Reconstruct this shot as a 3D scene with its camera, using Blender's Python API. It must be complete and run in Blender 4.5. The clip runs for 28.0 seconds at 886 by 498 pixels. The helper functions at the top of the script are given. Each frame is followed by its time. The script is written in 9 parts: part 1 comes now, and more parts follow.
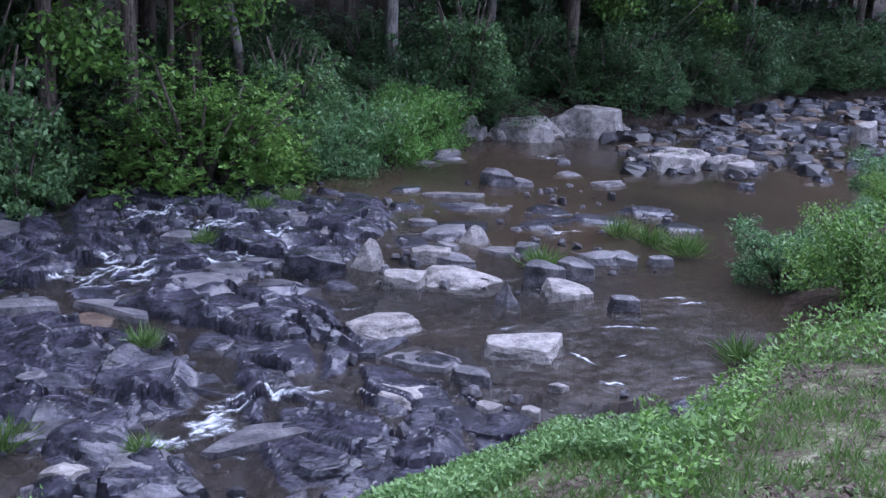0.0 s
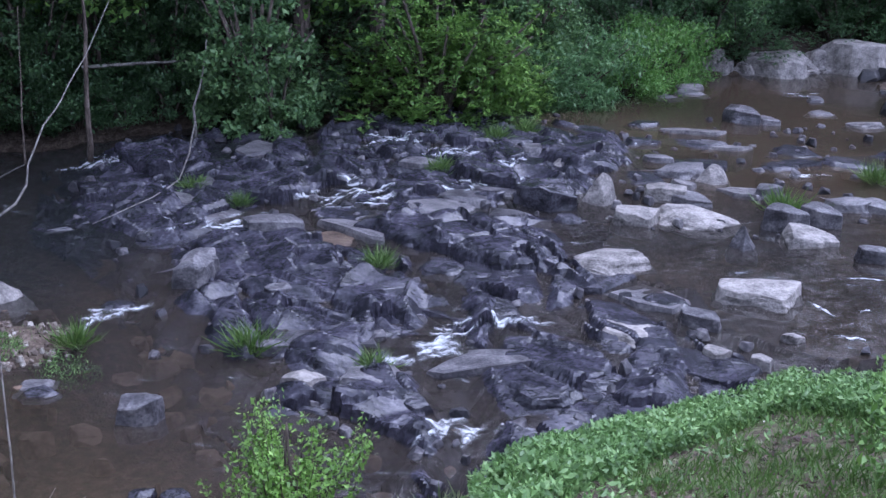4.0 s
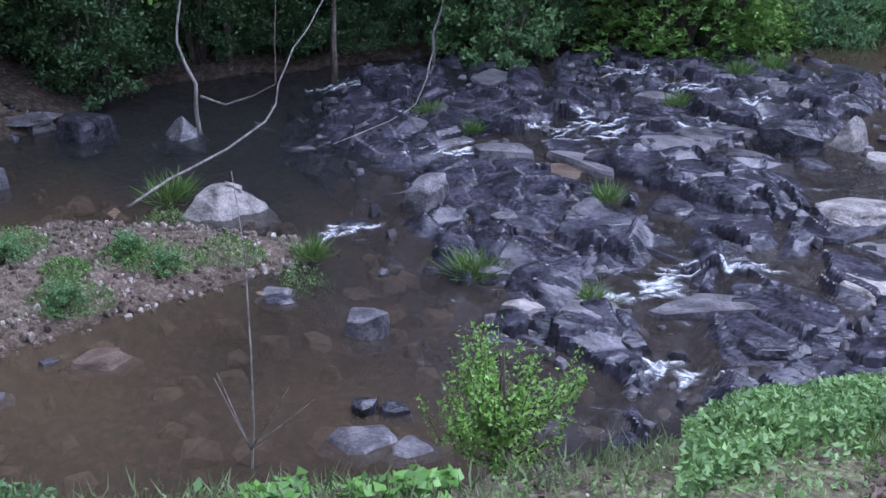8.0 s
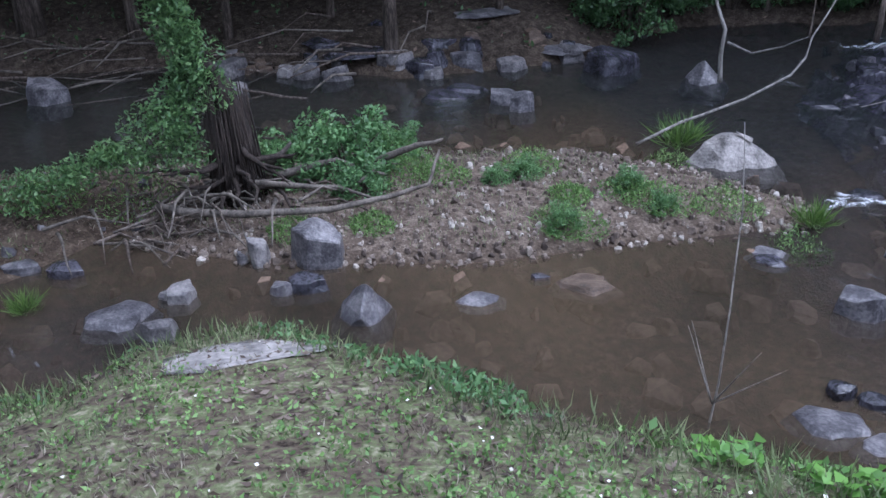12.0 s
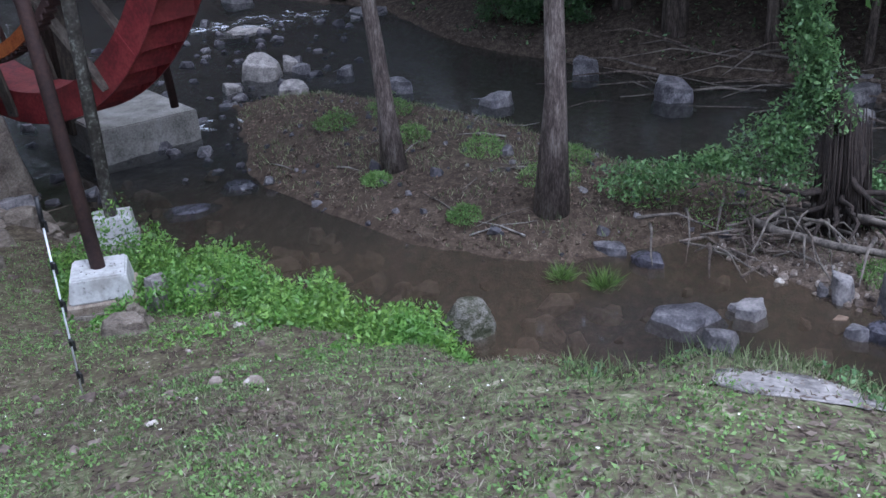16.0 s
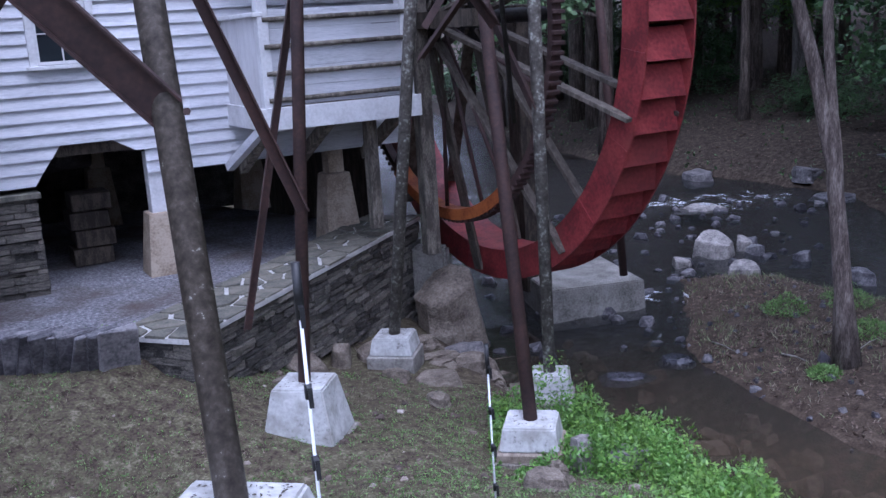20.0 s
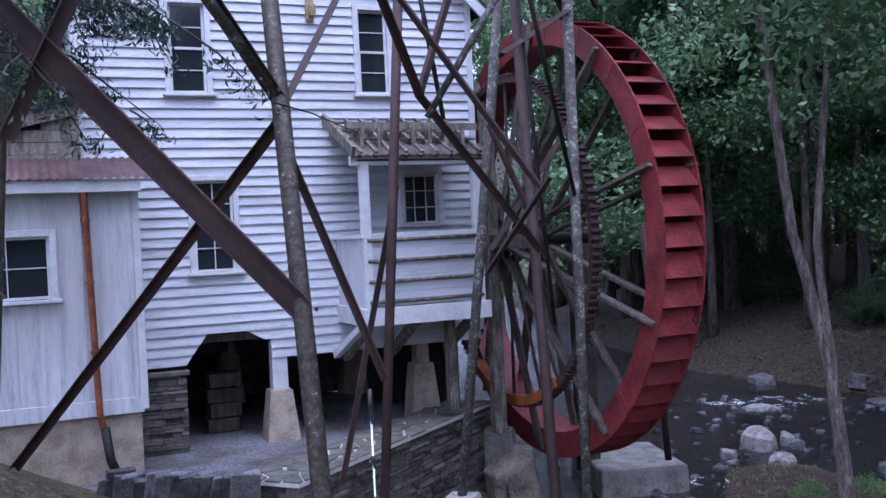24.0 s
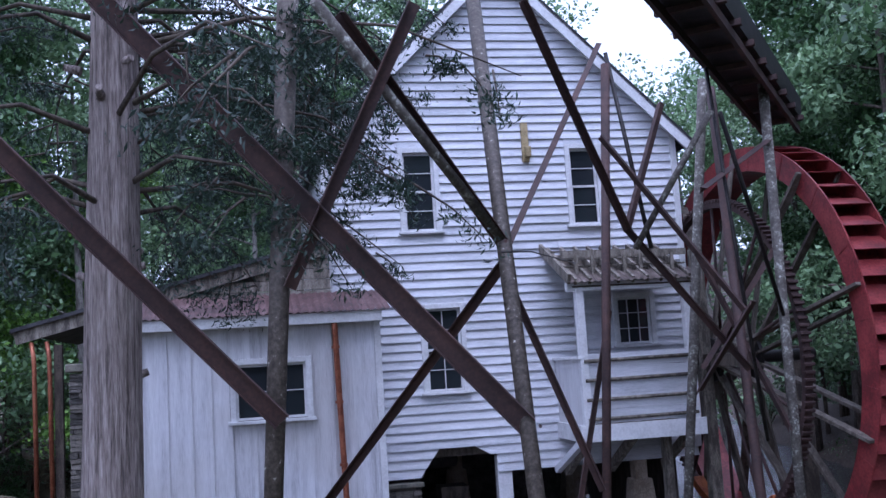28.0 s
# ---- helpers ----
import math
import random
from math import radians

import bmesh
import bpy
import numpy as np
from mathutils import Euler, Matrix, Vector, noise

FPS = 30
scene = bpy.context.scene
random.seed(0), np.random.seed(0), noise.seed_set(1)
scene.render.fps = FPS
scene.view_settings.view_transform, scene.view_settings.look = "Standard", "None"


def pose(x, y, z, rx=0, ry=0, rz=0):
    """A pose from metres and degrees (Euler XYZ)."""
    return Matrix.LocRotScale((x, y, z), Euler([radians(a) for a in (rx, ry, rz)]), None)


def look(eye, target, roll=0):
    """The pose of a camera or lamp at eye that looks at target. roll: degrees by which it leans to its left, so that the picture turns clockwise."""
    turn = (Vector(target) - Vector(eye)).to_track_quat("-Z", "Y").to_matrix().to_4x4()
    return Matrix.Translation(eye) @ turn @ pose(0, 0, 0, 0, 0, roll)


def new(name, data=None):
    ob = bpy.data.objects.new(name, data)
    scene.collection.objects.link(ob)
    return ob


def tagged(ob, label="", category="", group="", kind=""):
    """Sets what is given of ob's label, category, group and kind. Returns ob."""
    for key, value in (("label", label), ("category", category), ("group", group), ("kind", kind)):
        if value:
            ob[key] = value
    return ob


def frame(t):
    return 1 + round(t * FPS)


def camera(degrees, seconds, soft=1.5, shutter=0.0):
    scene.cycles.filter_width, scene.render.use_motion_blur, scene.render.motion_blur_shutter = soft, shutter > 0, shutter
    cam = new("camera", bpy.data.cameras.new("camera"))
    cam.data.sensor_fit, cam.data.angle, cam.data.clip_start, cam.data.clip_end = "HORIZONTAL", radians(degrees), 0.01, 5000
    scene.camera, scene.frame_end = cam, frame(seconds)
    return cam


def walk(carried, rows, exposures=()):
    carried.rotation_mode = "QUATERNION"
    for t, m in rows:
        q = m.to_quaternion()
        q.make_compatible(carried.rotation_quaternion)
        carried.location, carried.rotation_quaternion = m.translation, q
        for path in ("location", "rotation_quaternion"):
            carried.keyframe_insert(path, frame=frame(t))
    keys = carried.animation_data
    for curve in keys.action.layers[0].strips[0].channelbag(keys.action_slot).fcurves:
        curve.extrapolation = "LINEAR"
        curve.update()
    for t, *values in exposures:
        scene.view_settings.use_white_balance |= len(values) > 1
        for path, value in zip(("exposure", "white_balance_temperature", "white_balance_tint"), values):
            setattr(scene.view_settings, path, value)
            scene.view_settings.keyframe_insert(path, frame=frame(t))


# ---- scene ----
cam = camera(47.94, 28.0)
EXPOSURES = [(0.0, 1.5, 5050, 25), (9.0, 1.5, 5100, 22), (14.0, 1.5, 5200, 15), (17.0, 1.48, 5150, 18), (19.0, 1.5, 5050, 22), (21.0, 1.64, 4950, 27), (25.0, 1.38, 4900, 27), (28.0, 1.22, 4900, 26)]
ROWS = [
    (0.0, 0.000, 0.000, 4.400, 75.32, -2.44, 0.64),
    (0.5, 0.000, 0.000, 4.400, 75.13, -2.36, 2.57),
    (1.0, 0.000, 0.000, 4.400, 74.64, -2.24, 4.75),
    (1.5, 0.000, 0.000, 4.400, 74.27, -2.14, 6.44),
    (2.0, 0.000, 0.000, 4.400, 73.62, -2.08, 8.06),
    (2.5, 0.000, 0.000, 4.400, 72.80, -1.92, 9.25),
    (3.0, 0.000, 0.000, 4.400, 72.31, -1.81, 11.20),
    (3.5, 0.000, 0.000, 4.400, 71.65, -1.69, 12.41),
    (4.0, 0.000, 0.000, 4.400, 70.97, -1.61, 14.17),
    (4.5, 0.000, 0.000, 4.400, 70.46, -1.32, 16.39),
    (6.5, 0.000, 0.000, 4.400, 69.39, -0.85, 23.40),
    (7.0, 0.000, 0.000, 4.400, 67.98, -0.77, 24.78),
    (7.5, 0.000, 0.000, 4.400, 66.91, -0.63, 25.50),
    (8.0, 0.000, 0.000, 4.400, 66.82, -0.48, 27.56),
    (8.5, 0.000, 0.000, 4.400, 65.77, 0.01, 30.93),
    (9.0, 0.000, 0.000, 4.400, 63.91, 0.32, 35.24),
    (9.5, 0.000, 0.000, 4.400, 64.01, 0.32, 35.69),
    (10.0, 0.000, 0.000, 4.400, 63.94, 0.73, 41.03),
    (10.5, 0.000, 0.000, 4.400, 63.99, 1.05, 46.23),
    (11.0, 0.000, 0.000, 4.400, 64.22, 1.22, 49.57),
    (11.5, 0.000, 0.000, 4.400, 63.98, 1.55, 52.73),
    (13.5, 0.000, 0.000, 4.400, 63.30, 1.18, 69.83),
    (14.0, 0.000, 0.000, 4.400, 62.13, 1.53, 71.74),
    (14.5, 0.000, 0.000, 4.400, 62.94, 2.16, 77.11),
    (15.0, 0.000, 0.000, 4.400, 63.74, 2.29, 83.63),
    (15.5, 0.000, 0.000, 4.400, 65.06, 2.46, 88.79),
    (16.0, 0.000, 0.000, 4.400, 65.97, 2.66, 92.46),
    (16.5, 0.000, 0.000, 4.400, 66.99, 2.91, 97.93),
    (17.0, 0.000, 0.000, 4.400, 67.15, 3.25, 102.81),
    (17.5, 0.000, 0.000, 4.400, 66.96, 3.27, 103.38),
    (18.0, 0.000, 0.000, 4.400, 67.37, 3.59, 109.48),
    (18.5, 0.000, 0.000, 4.400, 69.56, 3.61, 112.06),
    (19.0, 0.000, 0.000, 4.400, 72.17, 3.68, 115.87),
    (19.5, 0.000, 0.000, 4.400, 75.28, 3.35, 117.26),
    (20.0, 0.000, 0.000, 4.400, 77.24, 3.47, 118.35),
    (20.5, 0.000, 0.000, 4.400, 80.31, 3.11, 120.40),
    (21.0, 0.000, 0.000, 4.400, 81.09, 3.09, 120.22),
    (21.5, 0.072, 0.061, 4.406, 82.08, 3.03, 121.00),
    (22.0, 0.488, 0.415, 4.444, 84.97, 2.89, 121.72),
    (22.5, 0.918, 0.780, 4.483, 86.04, 2.97, 122.25),
    (24.5, 2.722, 2.313, 4.645, 90.40, 2.73, 125.10),
    (25.0, 3.137, 2.666, 4.683, 91.18, 2.97, 125.72),
    (25.5, 3.137, 2.666, 4.683, 91.13, 2.99, 127.01),
    (26.0, 3.137, 2.666, 4.683, 92.23, 3.24, 130.11),
    (26.5, 3.137, 2.666, 4.683, 93.31, 3.24, 131.76),
    (27.0, 3.137, 2.666, 4.683, 94.54, 3.28, 132.99),
    (27.5, 3.137, 2.666, 4.683, 95.86, 3.28, 134.58),
    (28.0, 3.137, 2.666, 4.683, 96.48, 3.49, 136.90),
]
walk(cam, [(t, pose(x, y, z, rx, ry, rz)) for t, x, y, z, rx, ry, rz in ROWS], EXPOSURES)

# world and light: an overcast evening, soft light from the open sky over the creek
world = bpy.data.worlds.new("world")
scene.world = world
world.use_nodes = True
wn = world.node_tree
sky = wn.nodes.new("ShaderNodeTexSky")
sky.sky_type = "NISHITA"
sky.sun_disc = False
sky.sun_elevation, sky.sun_rotation = radians(67), radians(40)
sky.air_density, sky.dust_density, sky.ozone_density = 1.0, 4.0, 1.0
cloud = wn.nodes.new("ShaderNodeHueSaturation")  # the even white of an overcast sky
cloud.inputs["Saturation"].default_value, cloud.inputs["Value"].default_value = 0.28, 1.25
wn.links.new(sky.outputs[0], cloud.inputs["Color"])
veil = wn.nodes.new("ShaderNodeMix")  # closed cloud evens the sky out
veil.data_type = "RGBA"
veil.inputs[0].default_value = 0.65
veil.inputs[7].default_value = (6.0, 6.2, 6.6, 1)
wn.links.new(cloud.outputs[0], veil.inputs[6])
wn.links.new(veil.outputs[2], wn.nodes["Background"].inputs[0])
wn.nodes["Background"].inputs[1].default_value = 0.11
sun_data = bpy.data.lights.new("sun", "SUN")
sun_data.energy, sun_data.angle, sun_data.color = 0.7, radians(50), (1.0, 0.96, 0.92)
sun = new("sun", sun_data)
sun.matrix_world = look((0, 0, 30), (-0.3, -0.35, 28.9))

# ---------------------------------------------------------------- materials


def node_mat(name):
    m = bpy.data.materials.new(name)
    m.use_nodes = True
    t = m.node_tree
    return m, t, t.nodes, t.links, t.nodes["Principled BSDF"]


def ramp(n, pts):
    r = n.new("ShaderNodeValToRGB")
    e = r.color_ramp.elements
    while len(e) < len(pts):
        e.new(0.5)
    for i, (p, c) in enumerate(pts):
        e[i].position = p
        e[i].color = (*c, 1) if len(c) == 3 else c
    return r


def noisy(name, stops, scale=4.0, fine=40.0, *args, turn=(0, 0, 0), **kw):
    return _noisy(name, stops, scale, fine, *args, turn=turn, **kw)


def _noisy(name, stops, scale=4.0, fine=40.0, rough=0.8, bump=0.3, bump_dist=0.02, metal=0.0, stretch=(1, 1, 1), per_object=0.0,
          stain=None, stain_scale=0.7, stain_amount=0.5, spec=0.4, per_island=False, world_space=False, turn=(0, 0, 0)):
    """Two scales of noise through a colour ramp, an optional large stain, and a bump."""
    m, t, n, l, b = node_mat(name)
    co = n.new("ShaderNodeTexCoord")
    mp = n.new("ShaderNodeMapping")
    mp.inputs["Scale"].default_value = stretch
    mp.inputs["Rotation"].default_value = [radians(a) for a in turn]
    if world_space:
        geo = n.new("ShaderNodeNewGeometry")
        l.new(geo.outputs["Position"], mp.inputs[0])
    else:
        l.new(co.outputs["Object"], mp.inputs[0])
    a = n.new("ShaderNodeTexNoise")
    a.inputs["Scale"].default_value, a.inputs["Detail"].default_value, a.inputs["Roughness"].default_value = scale, 8, 0.65
    f = n.new("ShaderNodeTexNoise")
    f.inputs["Scale"].default_value, f.inputs["Detail"].default_value = fine, 6
    l.new(mp.outputs[0], a.inputs[0])
    l.new(mp.outputs[0], f.inputs[0])
    mix = n.new("ShaderNodeMix")
    mix.inputs[0].default_value = 0.35
    l.new(a.outputs[0], mix.inputs[2])
    l.new(f.outputs[0], mix.inputs[3])
    wide = n.new("ShaderNodeMapRange")
    wide.inputs["From Min"].default_value, wide.inputs["From Max"].default_value = 0.34, 0.66
    l.new(mix.outputs[0], wide.inputs["Value"])
    fac = wide.outputs[0]
    if per_object or per_island:
        src = n.new("ShaderNodeNewGeometry") if per_island else n.new("ShaderNodeObjectInfo")
        mu = n.new("ShaderNodeMath")
        mu.operation = "MULTIPLY_ADD"
        l.new(src.outputs["Random Per Island" if per_island else "Random"], mu.inputs[0])
        mu.inputs[1].default_value, mu.inputs[2].default_value = per_object, -per_object / 2
        ad = n.new("ShaderNodeMath")
        l.new(fac, ad.inputs[0])
        l.new(mu.outputs[0], ad.inputs[1])
        fac = ad.outputs[0]
    r = ramp(n, stops)
    l.new(fac, r.inputs[0])
    col = r.outputs[0]
    if stain:
        s = n.new("ShaderNodeTexNoise")
        s.inputs["Scale"].default_value, s.inputs["Detail"].default_value = stain_scale, 5
        geo2 = n.new("ShaderNodeNewGeometry")
        l.new(geo2.outputs["Position"], s.inputs[0])
        sr = ramp(n, [(0.48, (0, 0, 0)), (0.66, (1, 1, 1))])
        l.new(s.outputs[0], sr.inputs[0])
        k = n.new("ShaderNodeMath")
        k.operation = "MULTIPLY"
        l.new(sr.outputs[0], k.inputs[0])
        k.inputs[1].default_value = stain_amount
        sm = n.new("ShaderNodeMix")
        sm.data_type = "RGBA"
        l.new(k.outputs[0], sm.inputs[0])
        l.new(col, sm.inputs[6])
        sm.inputs[7].default_value = (*stain, 1)
        col = sm.outputs[2]
    l.new(col, b.inputs["Base Color"])
    bp = n.new("ShaderNodeBump")
    bp.inputs["Strength"].default_value, bp.inputs["Distance"].default_value = bump, bump_dist
    l.new(mix.outputs[0], bp.inputs["Height"])
    l.new(bp.outputs[0], b.inputs["Normal"])
    b.inputs["Roughness"].default_value, b.inputs["Metallic"].default_value = rough, metal
    b.inputs["Specular IOR Level"].default_value = spec
    return m


M_white = noisy("white_boards", [(0.05, (0.36, 0.37, 0.39)), (0.4, (0.52, 0.53, 0.56)), (0.9, (0.66, 0.66, 0.68))], 1.6, 22, 0.65, 0.25, 0.006, stretch=(0.6, 1, 6), per_object=0.3, stain=(0.36, 0.36, 0.36), stain_scale=0.9, stain_amount=0.35)
M_batten = noisy("white_battens", [(0.05, (0.38, 0.38, 0.40)), (0.4, (0.55, 0.55, 0.575)), (0.9, (0.68, 0.68, 0.70))], 1.6, 18, 0.65, 0.25, 0.006, stretch=(6, 6, 0.5), per_object=0.3, stain=(0.40, 0.37, 0.33), stain_scale=0.6, stain_amount=0.4)
M_trim = noisy("trim_paint", [(0.1, (0.48, 0.48, 0.48)), (0.8, (0.66, 0.66, 0.665))], 3, 30, 0.55, 0.15, 0.004)
M_oldwood = noisy("weathered_wood", [(0.25, (0.07, 0.06, 0.05)), (0.55, (0.17, 0.15, 0.12)), (0.85, (0.28, 0.25, 0.21))], 3, 30, 0.85, 0.5, 0.01, stretch=(4, 4, 1), per_object=0.2)
M_darkwood = noisy("dark_wood", [(0.3, (0.035, 0.028, 0.022)), (0.7, (0.10, 0.08, 0.06))], 3, 30, 0.85, 0.5, 0.01, stretch=(4, 4, 1), per_object=0.2)
M_red = noisy("red_paint", [(0.25, (0.13, 0.020, 0.022)), (0.5, (0.22, 0.030, 0.033)), (0.8, (0.30, 0.055, 0.05))], 2.2, 25, 0.5, 0.15, 0.004, stain=(0.13, 0.035, 0.03), stain_scale=1.6, stain_amount=0.5)
M_rust = noisy("rusty_steel", [(0.1, (0.030, 0.019, 0.018)), (0.55, (0.055, 0.031, 0.027)), (0.95, (0.085, 0.044, 0.036))], 2, 30, 0.7, 0.3, 0.004, metal=0.05, per_object=0.12)
M_pipe = noisy("weathered_pipe", [(0.05, (0.035, 0.028, 0.023)), (0.55, (0.080, 0.066, 0.053)), (0.86, (0.13, 0.112, 0.092)), (0.95, (0.55, 0.54, 0.48))], 16, 30, 0.6, 0.3, 0.004, metal=0.2, per_object=0.05)
M_lichen = noisy("lichened_pipe", [(0.15, (0.05, 0.043, 0.037)), (0.62, (0.12, 0.108, 0.092)), (0.8, (0.27, 0.27, 0.235)), (0.97, (0.46, 0.46, 0.42))], 9, 30, 0.75, 0.3, 0.004)
M_orange = noisy("orange_steel", [(0.3, (0.24, 0.06, 0.018)), (0.7, (0.42, 0.13, 0.035))], 4, 40, 0.5, 0.2, 0.004, metal=0.2)
M_copper = noisy("copper_pipe", [(0.3, (0.20, 0.065, 0.035)), (0.7, (0.36, 0.13, 0.07))], 4, 40, 0.45, 0.15, 0.003, metal=0.5)
M_block = noisy("white_concrete", [(0.0, (0.10, 0.095, 0.085)), (0.2, (0.36, 0.36, 0.345)), (0.9, (0.56, 0.56, 0.545))], 5, 30, 0.8, 0.4, 0.006, stain=(0.20, 0.19, 0.16), stain_scale=6.0, stain_amount=0.55)
M_conc = noisy("concrete", [(0.05, (0.10, 0.092, 0.08)), (0.5, (0.24, 0.225, 0.20)), (0.95, (0.36, 0.34, 0.31))], 3, 40, 0.85, 0.4, 0.006)
M_tan = noisy("tan_concrete", [(0.25, (0.24, 0.19, 0.14)), (0.7, (0.42, 0.35, 0.27))], 3, 40, 0.85, 0.3, 0.005)
M_slate = noisy("stacked_stone", [(0.05, (0.025, 0.023, 0.021)), (0.45, (0.085, 0.078, 0.068)), (0.95, (0.20, 0.18, 0.15))], 5, 40, 0.8, 0.7, 0.012, per_object=0.7)
M_flag = noisy("flagstone", [(0.1, (0.07, 0.07, 0.058)), (0.9, (0.20, 0.185, 0.145))], 4, 40, 0.8, 0.3, 0.006, per_object=0.3)
M_mortar = noisy("mortar", [(0.2, (0.40, 0.39, 0.37)), (0.8, (0.58, 0.57, 0.54))], 4, 40, 0.9, 0.3, 0.006)
M_gravel = noisy("grey_gravel", [(0.0, (0.04, 0.038, 0.04)), (0.5, (0.17, 0.168, 0.18)), (1.0, (0.42, 0.42, 0.44))], 24, 60, 0.9, 1.0, 0.03, world_space=True, stain=(0.07, 0.05, 0.036), stain_scale=1.1, stain_amount=0.8)
M_bed = noisy("ledge_slate", [(0.0, (0.005, 0.005, 0.007)), (0.4, (0.024, 0.023, 0.032)), (0.75, (0.060, 0.056, 0.076)), (1.0, (0.14, 0.132, 0.155))], 3.0, 18, 0.26, 0.7, 0.025, stretch=(1, 1.3, 1.2), turn=(10, 20, 68), spec=0.5)
M_rock = noisy("creek_rock", [(0.05, (0.035, 0.032, 0.034)), (0.45, (0.115, 0.107, 0.110)), (0.95, (0.27, 0.25, 0.24))], 4.5, 30, 0.7, 0.7, 0.03, per_object=0.35, stretch=(1, 1.25, 1.15), turn=(25, 15, 30), world_space=True)
M_pale = noisy("pale_rock", [(0.0, (0.05, 0.045, 0.042)), (0.4, (0.19, 0.175, 0.165)), (0.95, (0.42, 0.385, 0.355))], 4.5, 30, 0.78, 0.7, 0.03, per_object=0.2, stretch=(1, 1.25, 1.15), turn=(25, 15, 30), world_space=True)
M_wet = noisy("wet_slate", [(0.05, (0.008, 0.008, 0.011)), (0.45, (0.032, 0.031, 0.040)), (0.95, (0.10, 0.095, 0.115))], 4.5, 30, 0.24, 0.7, 0.03, per_object=0.3, stretch=(1, 1.25, 1.15), turn=(25, 15, 30), world_space=True, spec=0.6)
M_slabdry = noisy("dry_slate", [(0.05, (0.03, 0.028, 0.032)), (0.45, (0.095, 0.090, 0.098)), (0.95, (0.25, 0.235, 0.238))], 4.5, 30, 0.40, 0.7, 0.03, per_object=0.4, stretch=(1, 1.25, 1.15), turn=(25, 15, 30), world_space=True)
M_brownrock = noisy("silted_slab", [(0.1, (0.035, 0.026, 0.02)), (0.5, (0.10, 0.07, 0.05)), (0.95, (0.20, 0.15, 0.11))], 2.6, 22, 0.6, 0.7, 0.04)
M_mossrock = noisy("mossy_rock", [(0.3, (0.03, 0.034, 0.014)), (0.5, (0.085, 0.08, 0.058)), (0.8, (0.20, 0.19, 0.165))], 4, 26, 0.8, 0.7, 0.02)
M_tin = noisy("rusty_tin", [(0.25, (0.065, 0.038, 0.036)), (0.6, (0.13, 0.075, 0.07)), (0.85, (0.21, 0.14, 0.13))], 1.5, 25, 0.55, 0.2, 0.004, metal=0.3)
M_oldtin = noisy("brown_tin", [(0.2, (0.05, 0.038, 0.032)), (0.6, (0.12, 0.092, 0.078)), (0.9, (0.20, 0.165, 0.145))], 2, 25, 0.6, 0.2, 0.004, metal=0.2)
M_armwood = noisy("wheel_timber", [(0.1, (0.045, 0.036, 0.028)), (0.5, (0.105, 0.088, 0.070)), (0.95, (0.19, 0.165, 0.135))], 3, 30, 0.85, 0.5, 0.01, stretch=(4, 4, 1), per_object=0.3)
M_shingle = noisy("dark_roof", [(0.3, (0.02, 0.02, 0.022)), (0.7, (0.05, 0.05, 0.052))], 3, 40, 0.85, 0.4, 0.01)
M_iron = noisy("black_iron", [(0.3, (0.012, 0.011, 0.011)), (0.7, (0.035, 0.03, 0.028))], 5, 40, 0.55, 0.2, 0.003, metal=0.4)
M_bark = noisy("bark", [(0.25, (0.035, 0.027, 0.022)), (0.55, (0.10, 0.078, 0.062)), (0.85, (0.19, 0.155, 0.13))], 5, 30, 0.9, 0.9, 0.03, stretch=(3, 3, 0.5))
M_cedar = noisy("cedar_bark", [(0.1, (0.07, 0.058, 0.052)), (0.5, (0.25, 0.205, 0.185)), (0.95, (0.46, 0.40, 0.37))], 5, 26, 0.9, 1.0, 0.05, stretch=(5, 5, 0.3))
M_palebark = noisy("pale_bark", [(0.25, (0.10, 0.09, 0.08)), (0.7, (0.29, 0.27, 0.245))], 4, 30, 0.85, 0.6, 0.02, stretch=(3, 3, 0.6))
M_dead = noisy("dead_branch", [(0.15, (0.04, 0.033, 0.028)), (0.8, (0.18, 0.155, 0.13))], 6, 40, 0.85, 0.4, 0.01)
M_plastic = noisy("white_plastic", [(0.3, (0.70, 0.72, 0.75)), (0.7, (0.80, 0.81, 0.83))], 6, 40, 0.45, 0.05, 0.001)
M_black = noisy("black_plastic", [(0.3, (0.012, 0.012, 0.013)), (0.7, (0.03, 0.03, 0.03))], 6, 40, 0.45, 0.05, 0.001)
# floor colour darkened to stand for the unlit inside of the mill
M_room = noisy("unlit_floor", [(0.3, (0.03, 0.027, 0.025)), (0.7, (0.07, 0.06, 0.055))], 1.5, 20, 0.9, 0.1, 0.01)


def leaf_mat(name, dark, mid, light, gloss=0.45):
    m, t, n, l, b = node_mat(name)
    g = n.new("ShaderNodeNewGeometry")
    no = n.new("ShaderNodeTexNoise")
    no.inputs["Scale"].default_value = 0.8
    l.new(g.outputs["Position"], no.inputs[0])
    mx = n.new("ShaderNodeMix")
    mx.inputs[0].default_value = 0.5
    l.new(g.outputs["Random Per Island"], mx.inputs[2])
    l.new(no.outputs[0], mx.inputs[3])
    r = ramp(n, [(0.15, dark), (0.5, mid), (0.9, light)])
    l.new(mx.outputs[0], r.inputs[0])
    l.new(r.outputs[0], b.inputs["Base Color"])
    b.inputs["Roughness"].default_value = gloss
    tr = n.new("ShaderNodeBsdfTranslucent")
    l.new(r.outputs[0], tr.inputs[0])
    ms = n.new("ShaderNodeMixShader")
    ms.inputs[0].default_value = 0.25
    l.new(b.outputs[0], ms.inputs[1])
    l.new(tr.outputs[0], ms.inputs[2])
    l.new(ms.outputs[0], n["Material Output"].inputs[0])
    return m


